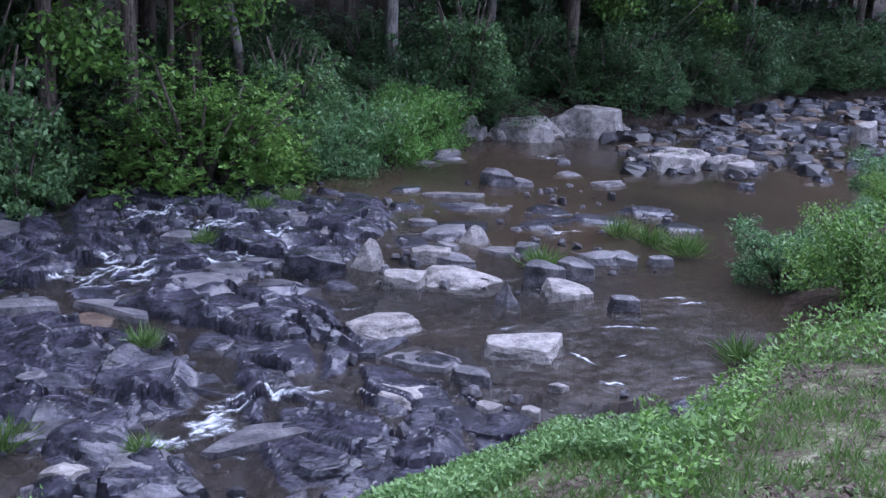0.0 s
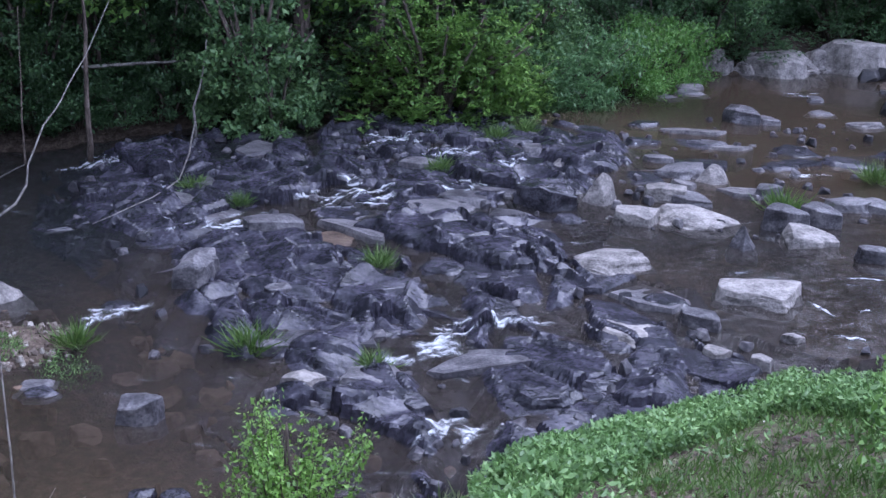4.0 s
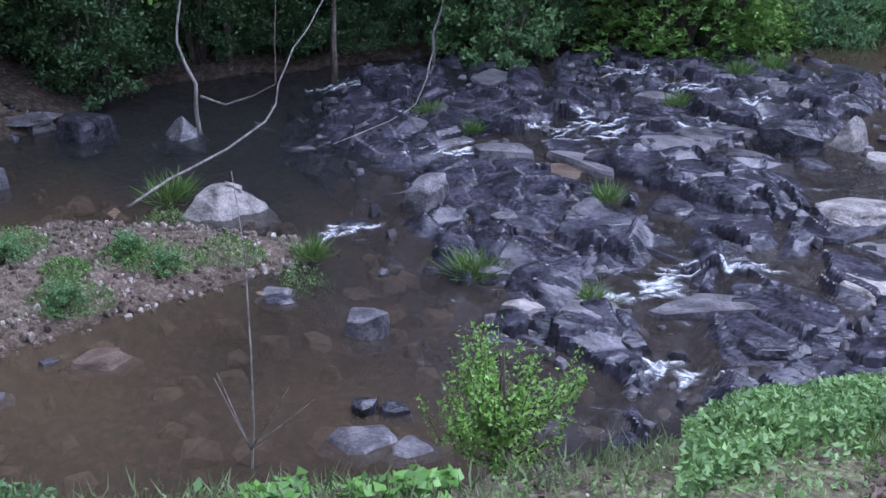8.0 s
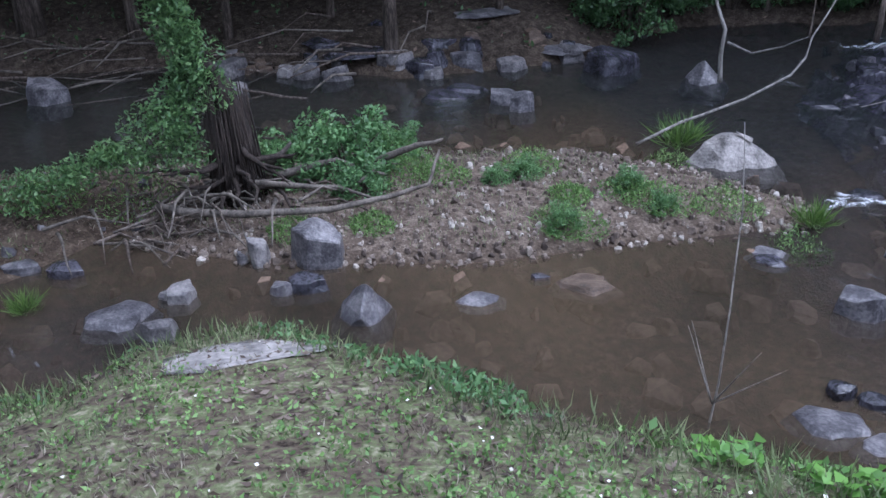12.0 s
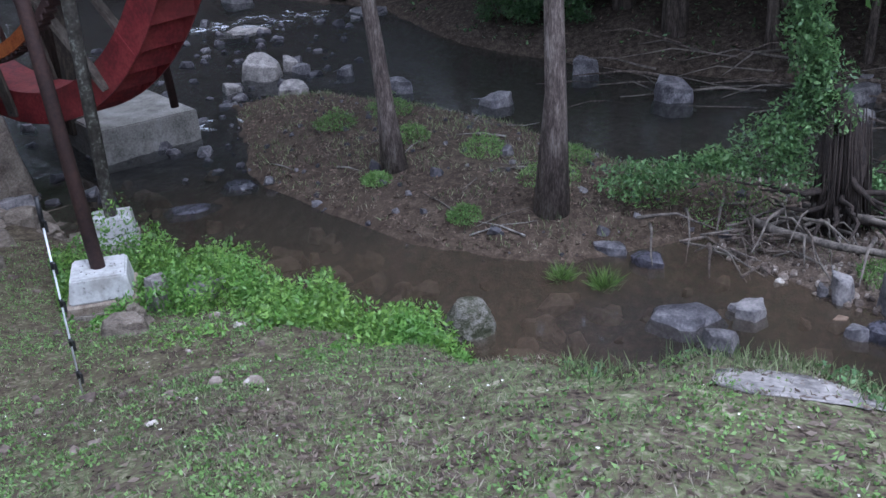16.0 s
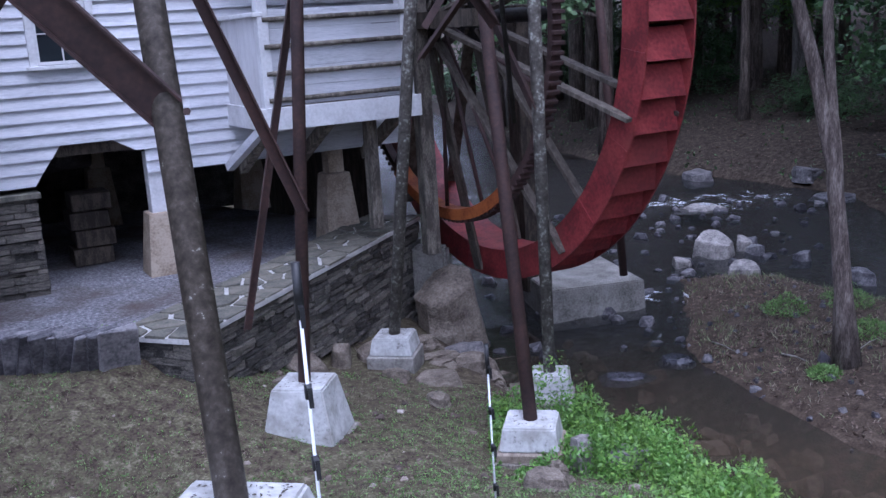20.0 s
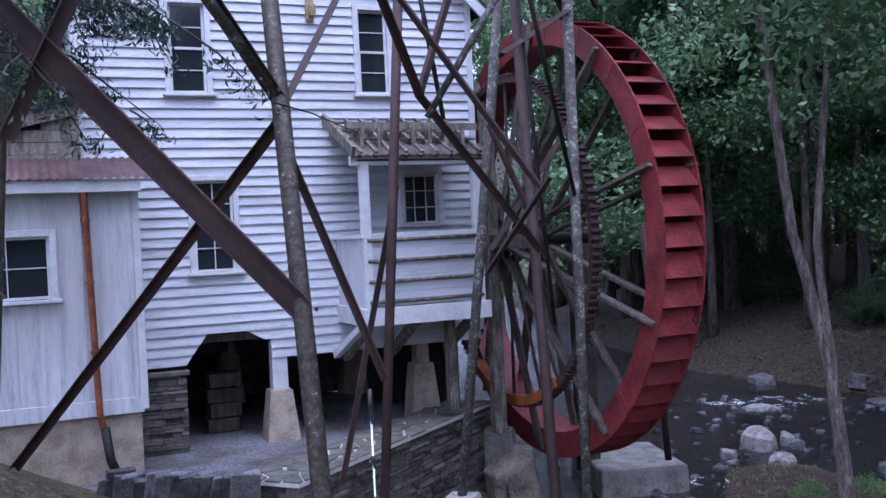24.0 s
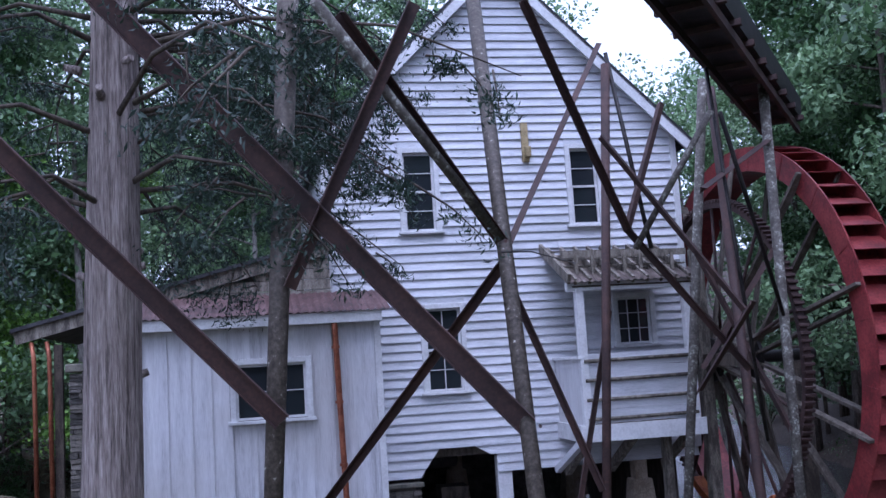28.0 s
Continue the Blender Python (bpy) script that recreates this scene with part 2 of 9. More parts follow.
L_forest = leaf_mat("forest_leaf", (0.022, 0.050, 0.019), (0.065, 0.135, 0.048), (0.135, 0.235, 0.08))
L_bush = leaf_mat("bush_leaf", (0.055, 0.115, 0.026), (0.145, 0.275, 0.052), (0.28, 0.46, 0.085))
L_bright = leaf_mat("bright_leaf", (0.06, 0.14, 0.025), (0.13, 0.28, 0.05), (0.24, 0.42, 0.09))
L_cool = leaf_mat("cool_leaf", (0.06, 0.13, 0.05), (0.12, 0.235, 0.085), (0.21, 0.35, 0.13))
L_mid = leaf_mat("streamside_leaf", (0.05, 0.105, 0.04), (0.13, 0.24, 0.085), (0.25, 0.39, 0.14))
L_cedar = leaf_mat("cedar_needle", (0.010, 0.022, 0.016), (0.022, 0.045, 0.030), (0.045, 0.08, 0.05))
L_grass = leaf_mat("grass_blade", (0.045, 0.075, 0.025), (0.16, 0.21, 0.09), (0.42, 0.47, 0.25), 0.6)
L_yellow = leaf_mat("young_leaf", (0.09, 0.185, 0.03), (0.19, 0.36, 0.06), (0.34, 0.54, 0.12))
# paler than forest_leaf: haze and skylight on the far crowns, put into colour
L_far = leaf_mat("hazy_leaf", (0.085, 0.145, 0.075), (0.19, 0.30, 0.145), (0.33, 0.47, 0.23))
L_dry = leaf_mat("dry_grass", (0.05, 0.038, 0.028), (0.21, 0.18, 0.13), (0.55, 0.50, 0.39), 0.7)
L_litter = leaf_mat("leaf_litter", (0.03, 0.021, 0.016), (0.105, 0.073, 0.055), (0.25, 0.18, 0.14), 0.75)
L_sedge = leaf_mat("sedge", (0.05, 0.10, 0.02), (0.11, 0.20, 0.04), (0.22, 0.32, 0.09), 0.5)

L_nettle = leaf_mat("nettle_leaf", (0.075, 0.14, 0.045), (0.17, 0.30, 0.09), (0.33, 0.49, 0.17))
L_clover = leaf_mat("clover_leaf", (0.06, 0.12, 0.03), (0.15, 0.27, 0.07), (0.30, 0.45, 0.15), 0.55)
L_debris = leaf_mat("lawn_litter", (0.03, 0.022, 0.017), (0.11, 0.08, 0.06), (0.30, 0.24, 0.19), 0.75)

# glass
M_glass, _t, _n, _l, _b = node_mat("window_glass")
# opaque and dark: the unlit room behind is put into the colour
_b.inputs["Base Color"].default_value = (0.02, 0.024, 0.028, 1)
_b.inputs["Roughness"].default_value = 0.06
_b.inputs["Specular IOR Level"].default_value = 0.5

# ---------------------------------------------------------------- mesh helpers


def part(name, bm, material, parent=None, label="", smooth=False):
    me = bpy.data.meshes.new(name)
    bm.normal_update()
    bm.to_mesh(me)
    bm.free()
    me.materials.append(material)
    if smooth:
        for p in me.polygons:
            p.use_smooth = True
    ob = new(name, me)
    if parent:
        ob.parent = parent
    if label:
        ob["label"] = label
    return ob


def raw(name, verts, faces, material, parent=None, label="", smooth=False):
    me = bpy.data.meshes.new(name)
    me.from_pydata(verts, [], faces)
    me.materials.append(material)
    me.update()
    if smooth:
        me.polygons.foreach_set("use_smooth", [True] * len(me.polygons))
    ob = new(name, me)
    if parent:
        ob.parent = parent
    if label:
        ob["label"] = label
    return ob


def empty(name, m, label, category, group="", kind=""):
    ob = new(name)
    ob.empty_display_size = 0.1
    ob.matrix_world = m
    return tagged(ob, label, category, group, kind)


def box(bm, c, s, m=None, bevel=0.0):
    """A box with centre c and size s, moved by m."""
    g = bmesh.ops.create_cube(bm, size=1.0)
    vs = g["verts"]
    bmesh.ops.scale(bm, vec=s, verts=vs)
    bmesh.ops.translate(bm, vec=c, verts=vs)
    if m is not None:
        bmesh.ops.transform(bm, matrix=m, verts=vs)
    if bevel:
        es = list({e for v in vs for e in v.link_edges})
        bmesh.ops.bevel(bm, geom=es, offset=bevel, segments=1, affect="EDGES", profile=0.5)
    return vs


def span(p1, p2, roll=0.0):
    """The pose whose x axis runs from p1 to p2, at their middle, and their distance."""
    p1, p2 = Vector(p1), Vector(p2)
    q = (p2 - p1).to_track_quat("X", "Z")
    return Matrix.Translation((p1 + p2) / 2) @ q.to_matrix().to_4x4() @ pose(0, 0, 0, roll), (p2 - p1).length


def beam(bm, p1, p2, w, h, roll=0.0, bevel=0.0):
    m, ln = span(p1, p2, roll)
    return box(bm, (0, 0, 0), (ln, w, h), m, bevel)


def profile_bar(bm, p1, p2, outline, roll=0.0):
    """A bar of constant outline (points across its axis) between two points, closed at the ends."""
    m, ln = span(p1, p2, roll)
    ends = [[bm.verts.new(m @ Vector((x, y, z))) for y, z in outline] for x in (-ln / 2, ln / 2)]
    k = len(outline)
    for i in range(k):
        bm.faces.new((ends[0][i], ends[0][(i + 1) % k], ends[1][(i + 1) % k], ends[1][i]))
    bm.faces.new(ends[0][::-1])
    bm.faces.new(ends[1])
    bmesh.ops.recalc_face_normals(bm, faces=bm.faces)


def channel(bm, p1, p2, w, flange, t=0.01, roll=0.0):
    h = w / 2
    profile_bar(bm, p1, p2, [(0, -h), (flange, -h), (flange, -h + t), (t, -h + t), (t, h - t), (flange, h - t), (flange, h), (0, h)], roll)


def angle_bar(bm, p1, p2, w, t=0.008, roll=0.0):
    profile_bar(bm, p1, p2, [(0, 0), (w, 0), (w, t), (t, t), (t, w), (0, w)], roll)


def tube(bm, pts, radii, seg=10, cap=True):
    """A tube through points with a radius at each."""
    rings = []
    pts = [Vector(p) for p in pts]
    ref = Vector((0, 0, 1))
    for i, p in enumerate(pts):
        tan = (pts[min(i + 1, len(pts) - 1)] - pts[max(i - 1, 0)]).normalized()
        if abs(tan.dot(ref)) > 0.95:
            ref = Vector((1, 0, 0)) if abs(tan.x) < 0.9 else Vector((0, 1, 0))
        a = tan.cross(ref).normalized()
        b = tan.cross(a)
        r = radii[i] if isinstance(radii, (list, tuple)) else radii
        rings.append([bm.verts.new(p + (a * math.cos(2 * math.pi * k / seg) + b * math.sin(2 * math.pi * k / seg)) * r) for k in range(seg)])
    for q, w in zip(rings, rings[1:]):
        for k in range(seg):
            f = bm.faces.new((q[k], q[(k + 1) % seg], w[(k + 1) % seg], w[k]))
            f.smooth = True
    if cap:
        bm.faces.new(list(reversed(rings[0])))
        bm.faces.new(rings[-1])
    return rings


def lathe_ring(bm, r0, r1, w0, w1, seg=96, m=None, a0=0.0, a1=2 * math.pi):
    """A ring round the x axis with radii r0 to r1, from x = w0 to w1."""
    full = abs(a1 - a0 - 2 * math.pi) < 1e-6
    cnt = seg if full else seg + 1
    rows = []
    for i in range(cnt):
        a = a0 + (a1 - a0) * i / seg
        c, s = math.cos(a), math.sin(a)
        rows.append([bm.verts.new((x, r * c, r * s)) for x, r in ((w0, r0), (w0, r1), (w1, r1), (w1, r0))])
    for i in range(seg):
        p, q = rows[i], rows[(i + 1) % cnt]
        for k in range(4):
            bm.faces.new((p[k], p[(k + 1) % 4], q[(k + 1) % 4], q[k]))
    if not full:
        bm.faces.new(rows[0])
        bm.faces.new(list(reversed(rows[-1])))
    if m is not None:
        bmesh.ops.transform(bm, matrix=m, verts=[v for r in rows for v in r])

# ---------------------------------------------------------------- the lie of the land


def smooth(a, b, x):
    t = np.clip((np.asarray(x, float) - a) / (b - a), 0, 1)
    return t * t * (3 - 2 * t)


def side(x, y, line):
    """Signed distance to an open polyline: positive to the left of its direction."""
    best = np.full(np.shape(x), 1e9)
    sign = np.ones(np.shape(x))
    for (ax, ay), (bx, by) in zip(line, line[1:]):
        dx, dy = bx - ax, by - ay
        t = np.clip(((x - ax) * dx + (y - ay) * dy) / (dx * dx + dy * dy), 0, 1)
        ex, ey = x - ax - t * dx, y - ay - t * dy
        dist = np.hypot(ex, ey)
        s = np.where(dx * (y - ay) - dy * (x - ax) >= 0, 1.0, -1.0)
        near = dist < best - 1e-9
        sign = np.where(near, s, sign)
        best = np.where(near, dist, best)
    return best * sign


def inside(x, y, poly):
    """Signed distance to a closed outline: positive inside."""
    best = np.full(np.shape(x), 1e9)
    odd = np.zeros(np.shape(x), bool)
    for (ax, ay), (bx, by) in zip(poly, poly[1:] + poly[:1]):
        dx, dy = bx - ax, by - ay
        t = np.clip(((x - ax) * dx + (y - ay) * dy) / (dx * dx + dy * dy), 0, 1)
        best = np.minimum(best, np.hypot(x - ax - t * dx, y - ay - t * dy))
        if abs(dy) > 1e-9:
            cross = ((ay > y) != (by > y)) & (x < dx * (y - ay) / dy + ax)
            odd ^= cross
    return np.where(odd, best, -best)


def fbm(x, y, scale, octaves=3, seed=0.0):
    """Cheap smooth noise from rotated sines, about -1 to 1."""
    v, amp, tot = 0.0, 1.0, 0.0
    k = 1.0 / scale
    for o in range(octaves):
        a = 1.3 * o + seed
        u = (x * math.cos(a) + y * math.sin(a)) * k
        w = (-x * math.sin(a) + y * math.cos(a)) * k
        v = v + amp * np.sin(u * 1.7 + 1.9 * np.sin(w * 1.1 + seed) + seed * 3) * np.cos(w * 1.3 + 1.4 * np.sin(u * 0.9 + o))
        tot += amp
        amp *= 0.5
        k *= 2.1
    return v / tot


FAR_BANK = [(90, 66), (46, 50), (28, 44), (19, 41.5), (13.5, 38.5), (6, 29), (3, 26.2), (0, 24.3), (-2.3, 21.3), (-5.8, 17.4), (-9, 15.9), (-10.4, 15.2), (-11.5, 14.9), (-12.8, 13.4), (-12.9, 12.3), (-12.2, 10.3),
            (-13.1, 7.6), (-14.9, 6.4), (-15.8, 5.2), (-17.6, 2.1), (-19.5, -0.6), (-22.4, -2.4), (-24, -5), (-25.5, -8.5), (-30, -13), (-40, -22), (-70, -42)]
RIGHT_BANK = [(90, 56), (46, 38), (20, 28.5), (10.6, 22.3), (8.0, 19.4), (6.3, 16.6), (5.0, 14), (4.2, 11.8), (4.4, 9), (5.5, 6)]
MILL_SHORE = [(-5.6, 2.6), (-6.9, 0.9), (-7.35, -0.3), (-7.6, -1.0), (-8.2, -1.75), (-8.8, -2.4), (-9.3, -3.1), (-10.0, -4.4), (-10.8, -5.4), (-11.7, -6.3), (-13.6, -8.8), (-18, -14), (-30, -25), (-60, -45)]
GRAVEL_BAR = [(-9.6, 2.3), (-8.4, 3.2), (-7.8, 4.1), (-7.2, 4.9), (-6.65, 6.4), (-6.1, 7.6), (-5.75, 8.4), (-6.4, 8.5), (-7.5, 8.3), (-9, 7.6), (-9.9, 6.2), (-11.1, 4.5), (-11.3, 3.0)]
ISLAND = [(-9.4, 0.7), (-9.65, -0.2), (-10.0, -0.95), (-10.95, -1.95), (-11.95, -3.0), (-12.6, -3.35), (-13.4, -3.6), (-15.2, -4.2), (-15.8, -2.8), (-15.1, -1), (-14.2, 0.3),
          (-12.4, 1.7), (-11.3, 4.2), (-10.3, 3.4), (-9.9, 1.9)]
BANK_AZ = (-180, -60, -25, -20.4, -17.7, -14.8, -7.5, -4.7, 0.3, 8.3, 14, 25.8, 41.9, 51, 59, 67, 71, 78, 83.3, 90, 96, 102, 110, 120, 180)
BANK_EL = (12, 12, 15.9, 17.8, 21.3, 23.6, 24.7, 26.2, 28.2, 31.2, 33.9, 36.8, 36.5, 35.4, 33.2, 30.4, 29.3, 29.8, 31.0, 29.5, 29.1, 28.5, 24.4, 12, 12)
BANK_SLOPE = (0.0, 0.0, 0.12, 0.15, 0.17, 0.2, 0.26, 0.28, 0.3, 0.3, 0.3, 0.3, 0.3, 0.3, 0.3, 0.3, 0.3, 0.3, 0.3, 0.3, 0.3, 0.3, 0.22, 0.05, 0.0)
WALL_NEAR, WALL_FAR = Vector((-6.45, -6.30)), Vector((-12.0, -7.08))


def water_level(x, y):
    s = (x + 5.3) * 0.447 + (y - 7.0) * 0.894
    up = 0.68 * smooth(0.4, 9.5, s) + 0.12 * smooth(10, 26, s)
    mill = 0.32 * smooth(-12.0, -17.5, x) * smooth(1.0, -4.0, y)
    return up * smooth(-13, -8, x) + mill


def land(x, y):
    x, y = np.asarray(x, float), np.asarray(y, float)
    zw = water_level(x, y)
    az, r = np.degrees(np.arctan2(-x, y)), np.hypot(x, y)
    # bed
    z = zw - 0.32 + 0.10 * fbm(x, y, 1.6, 3, 0.4)
    # far bank and the wooded hill behind it
    d = side(x, y, FAR_BANK)
    d = -d
    hill = zw + np.where(d > 0, 0.05 + 0.55 * d / (1 + 0.25 * np.maximum(d, 0)) + 0.14 * np.maximum(d - 4, 0) + 0.12 * fbm(x, y, 2.2, 3, 2.1) * np.clip(d, 0, 1), 0.5 * d)
    z = np.maximum(z, np.minimum(hill, 30 + 0.02 * d))
    # bank to the right
    d = side(x, y, RIGHT_BANK)
    rb = zw + np.where(d > 0, np.minimum(0.45 * d, 1.6 + 0.05 * d) + 0.08 * fbm(x, y, 1.1, 3, 1.0), 0.5 * d)
    z = np.maximum(z, rb)
    # gravel bar and island
    d = inside(x, y, GRAVEL_BAR)
    z = np.maximum(z, np.where(d > 0, 0.20 * (1 - np.exp(-2.2 * np.maximum(d, 0))) + 0.03 * fbm(x, y, 0.7, 2, 3), 0.4 * d) + 0.01)
    d = inside(x, y, ISLAND)
    z = np.maximum(z, zw + np.where(d > 0, 0.34 * (1 - np.exp(-1.1 * np.maximum(d, 0))) + 0.04 * fbm(x, y, 0.9, 3, 4), 0.5 * d) + 0.01)
    # the grassy bank the camera stands on
    k = np.interp(az, BANK_AZ, BANK_SLOPE)
    tn = np.tan(np.radians(np.interp(az, BANK_AZ, BANK_EL)))
    lip = np.clip((1.3 - k) / np.maximum(tn - k, 0.05), 1.5, 40)
    top = 3.1 - k * np.clip(r - 1, 0, 60)
    bank = np.where(r < lip, top, 3.1 - k * (lip - 1) - 1.25 * (r - lip))
    # the slope down to the mill
    ms = side(x, y, MILL_SHORE)
    prof = np.interp(r, (0, 1, 3, 4, 5.7, 7.2, 8.4, 11, 14, 30), (3.1, 3.1, 2.41, 2.0, 1.22, 1.02, 0.88, 0.62, 0.5, 0.5))
    prof = prof + 0.75 * smooth(142, 158, az) * smooth(4, 8, r) + 0.9 * smooth(150, 175, az) * smooth(3, 7, r)
    prof = prof - 0.30 * smooth(125, 114, az) * smooth(6, 8, r)
    prof = prof + 0.56 * smooth(124, 137, az) * smooth(7.0, 9.2, r) + 0.16 * smooth(137, 142, az) * smooth(7.0, 9.2, r)
    mill = np.minimum(prof, zw - 0.05 + 0.75 * ms)
    w = smooth(83, 96, az) + smooth(-100, -140, az)
    near = bank * (1 - w) + mill * w
    near = near + 0.025 * fbm(x, y, 0.5, 3, 6) * (near > 0)
    z = np.maximum(z, near)
    # gravel terrace under and before the mill
    wx, wy = WALL_FAR.x - WALL_NEAR.x, WALL_FAR.y - WALL_NEAR.y
    wl = math.hypot(wx, wy)
    back = (wx * (y - WALL_NEAR.y) - wy * (x - WALL_NEAR.x)) / wl
    along = ((x - WALL_NEAR.x) * wx + (y - WALL_NEAR.y) * wy) / wl
    on = smooth(0.3, 0.6, back) * smooth(-0.9, -0.3, along) * (1 - smooth(wl + 0.2, wl + 0.6, along))
    z = np.where(on > 0, z * (1 - on) + np.maximum(z * 0 + 1.55, 0) * on, z)
    return z


def ground_z(x, y):
    return float(land(np.array([x]), np.array([y]))[0])


def axis(lo, hi, step, far):
    core = np.arange(lo, hi + 1e-6, step)
    out, d, p = [], step, hi
    while p < far:
        d *= 1.16
        p += d
        out.append(p)
    inn, d, p = [], step, lo
    while p > -far:
        d *= 1.16
        p -= d
        inn.append(p)
    return np.array(inn[::-1] + list(core) + out)


def sheet(name, xs, ys, height, material):
    gx, gy = np.meshgrid(xs, ys)
    gz = height(gx, gy)
    co = np.stack([gx, gy, gz], -1).reshape(-1, 3)
    nx, ny = len(xs), len(ys)
    i = (np.arange(ny - 1)[:, None] * nx + np.arange(nx - 1)[None]).reshape(-1)
    quads = np.stack([i, i + 1, i + nx + 1, i + nx], 1)
    me = bpy.data.meshes.new(name)
    me.vertices.add(len(co))
    me.vertices.foreach_set("co", co.ravel())
    me.loops.add(quads.size)
    me.loops.foreach_set("vertex_index", quads.ravel().astype(np.int32))
    me.polygons.add(len(quads))
    me.polygons.foreach_set("loop_start", np.arange(0, quads.size, 4, dtype=np.int32))
    me.polygons.foreach_set("use_smooth", np.ones(len(quads), bool))
    me.update(calc_edges=True)
    me.materials.append(material)
    return new(name, me)


# ground material: lawn, leaf litter, creek mud and gravel, chosen by where the place has them
M_ground, _t, n, l, b = node_mat("ground")
geo = n.new("ShaderNodeNewGeometry")
att = n.new("ShaderNodeAttribute")
att.attribute_name = "cover"
sep = n.new("ShaderNodeSeparateColor")
l.new(att.outputs["Color"], sep.inputs[0])


def ground_noise(scale, detail=6):
    a = n.new("ShaderNodeTexNoise")
    a.inputs["Scale"].default_value, a.inputs["Detail"].default_value = scale, detail
    l.new(geo.outputs["Position"], a.inputs[0])
    return a.outputs[0]


def blend(fac, c1, c2):
    m = n.new("ShaderNodeMix")
    m.data_type = "RGBA"
    l.new(fac, m.inputs[0])
    l.new(c1, m.inputs[6])
    l.new(c2, m.inputs[7])
    return m.outputs[2]


g1, g2, g3 = ground_noise(1.3), ground_noise(9), ground_noise(38)
mixn = n.new("ShaderNodeMix")
mixn.inputs[0].default_value = 0.5
l.new(g2, mixn.inputs[2])
l.new(g3, mixn.inputs[3])
mud = ramp(n, [(0.2, (0.034, 0.024, 0.017)), (0.55, (0.072, 0.053, 0.038)), (0.9, (0.14, 0.108, 0.08))])
lawn = ramp(n, [(0.1, (0.016, 0.011, 0.008)), (0.40, (0.115, 0.090, 0.066)), (0.60, (0.125, 0.145, 0.066)), (0.95, (0.36, 0.315, 0.235))])
# leaf litter, its brown darkened further for the shade under the trees
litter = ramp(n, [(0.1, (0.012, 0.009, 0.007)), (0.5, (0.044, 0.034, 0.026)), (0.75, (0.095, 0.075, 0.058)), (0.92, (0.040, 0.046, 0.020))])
pebble = ramp(n, [(0.05, (0.04, 0.029, 0.022)), (0.5, (0.115, 0.088, 0.068)), (0.95, (0.27, 0.225, 0.18))])
gwide = n.new("ShaderNodeMapRange")
gwide.inputs["From Min"].default_value, gwide.inputs["From Max"].default_value = 0.30, 0.70
l.new(mixn.outputs[0], gwide.inputs["Value"])
for q in (mud, lawn, litter, pebble):
    l.new(gwide.outputs[0], q.inputs[0])
c = blend(sep.outputs[0], mud.outputs[0], lawn.outputs[0])
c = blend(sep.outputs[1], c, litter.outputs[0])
c = blend(sep.outputs[2], c, pebble.outputs[0])
l.new(c, b.inputs["Base Color"])
b.inputs["Roughness"].default_value = 0.95
b.inputs["Specular IOR Level"].default_value = 0.15
bp = n.new("ShaderNodeBump")
bp.inputs["Strength"].default_value, bp.inputs["Distance"].default_value = 0.8, 0.04
l.new(mixn.outputs[0], bp.inputs["Height"])
l.new(bp.outputs[0], b.inputs["Normal"])

gxs, gys = axis(-30, 12, 0.2, 240), axis(-16, 30, 0.2, 240)
ground = tagged(sheet("ground", gxs, gys, land, M_ground), "creek bed, grassy banks and leaf-littered wooded slopes", "ground", kind="structure")
GX, GY = np.meshgrid(gxs, gys)
gz = land(GX, GY)
wl_ = water_level(GX, GY)
above = gz - wl_
far_d = -side(GX, GY, FAR_BANK)
cover = np.zeros((*GX.shape, 4), np.float32)
cover[..., 3] = 1
AZ_, R_ = np.degrees(np.arctan2(-GX, GY)), np.hypot(GX, GY)
cover[..., 0] = smooth(0.25, 0.6, above) * (far_d < 0) * (1 - 0.6 * smooth(92, 112, AZ_) * smooth(2.0, 4.0, R_))
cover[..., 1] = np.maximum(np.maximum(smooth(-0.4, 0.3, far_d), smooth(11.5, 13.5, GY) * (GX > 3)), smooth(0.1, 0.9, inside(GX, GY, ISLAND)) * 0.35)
cover[..., 2] = smooth(-0.15, 0.25, inside(GX, GY, GRAVEL_BAR)) * 0.95
ca = ground.data.attributes.new("cover", "FLOAT_COLOR", "POINT")
ca.data.foreach_set("color", cover.ravel())

# water: murky brown, smooth in the pools and broken where it runs down the ledge
M_water, _t, n, l, b = node_mat("creek_water")
geo = n.new("ShaderNodeNewGeometry")
wa = ground_noise(0.35, 3)
wcol = ramp(n, [(0.35, (0.044, 0.035, 0.025)), (0.65, (0.092, 0.067, 0.043))])
l.new(wa, wcol.inputs[0])
att = n.new("ShaderNodeAttribute")
att.attribute_name = "rough_water"
dark = n.new("ShaderNodeRGB")
dark.outputs[0].default_value = (0.020, 0.022, 0.028, 1)
pool_brown = n.new("ShaderNodeAttribute")
pool_brown.attribute_name = "pool_brown"
# dark of the far water under the trees: shade and reflection put into colour
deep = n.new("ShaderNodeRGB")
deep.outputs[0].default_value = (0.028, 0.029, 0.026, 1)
run_col = blend(att.outputs["Fac"], blend(pool_brown.outputs["Fac"], deep.outputs[0], wcol.outputs[0]), dark.outputs[0])
# thin white streaks where it runs fast
smap = n.new("ShaderNodeMapping")
smap.inputs["Rotation"].default_value = (0, 0, radians(-25))
smap.inputs["Scale"].default_value = (2.2, 9.0, 3.0)
l.new(geo.outputs["Position"], smap.inputs[0])
stn = n.new("ShaderNodeTexNoise")
stn.inputs["Scale"].default_value, stn.inputs["Detail"].default_value, stn.inputs["Roughness"].default_value = 1.0, 9, 0.72
l.new(smap.outputs[0], stn.inputs[0])
str_ = ramp(n, [(0.60, (0, 0, 0)), (0.72, (1, 1, 1))])
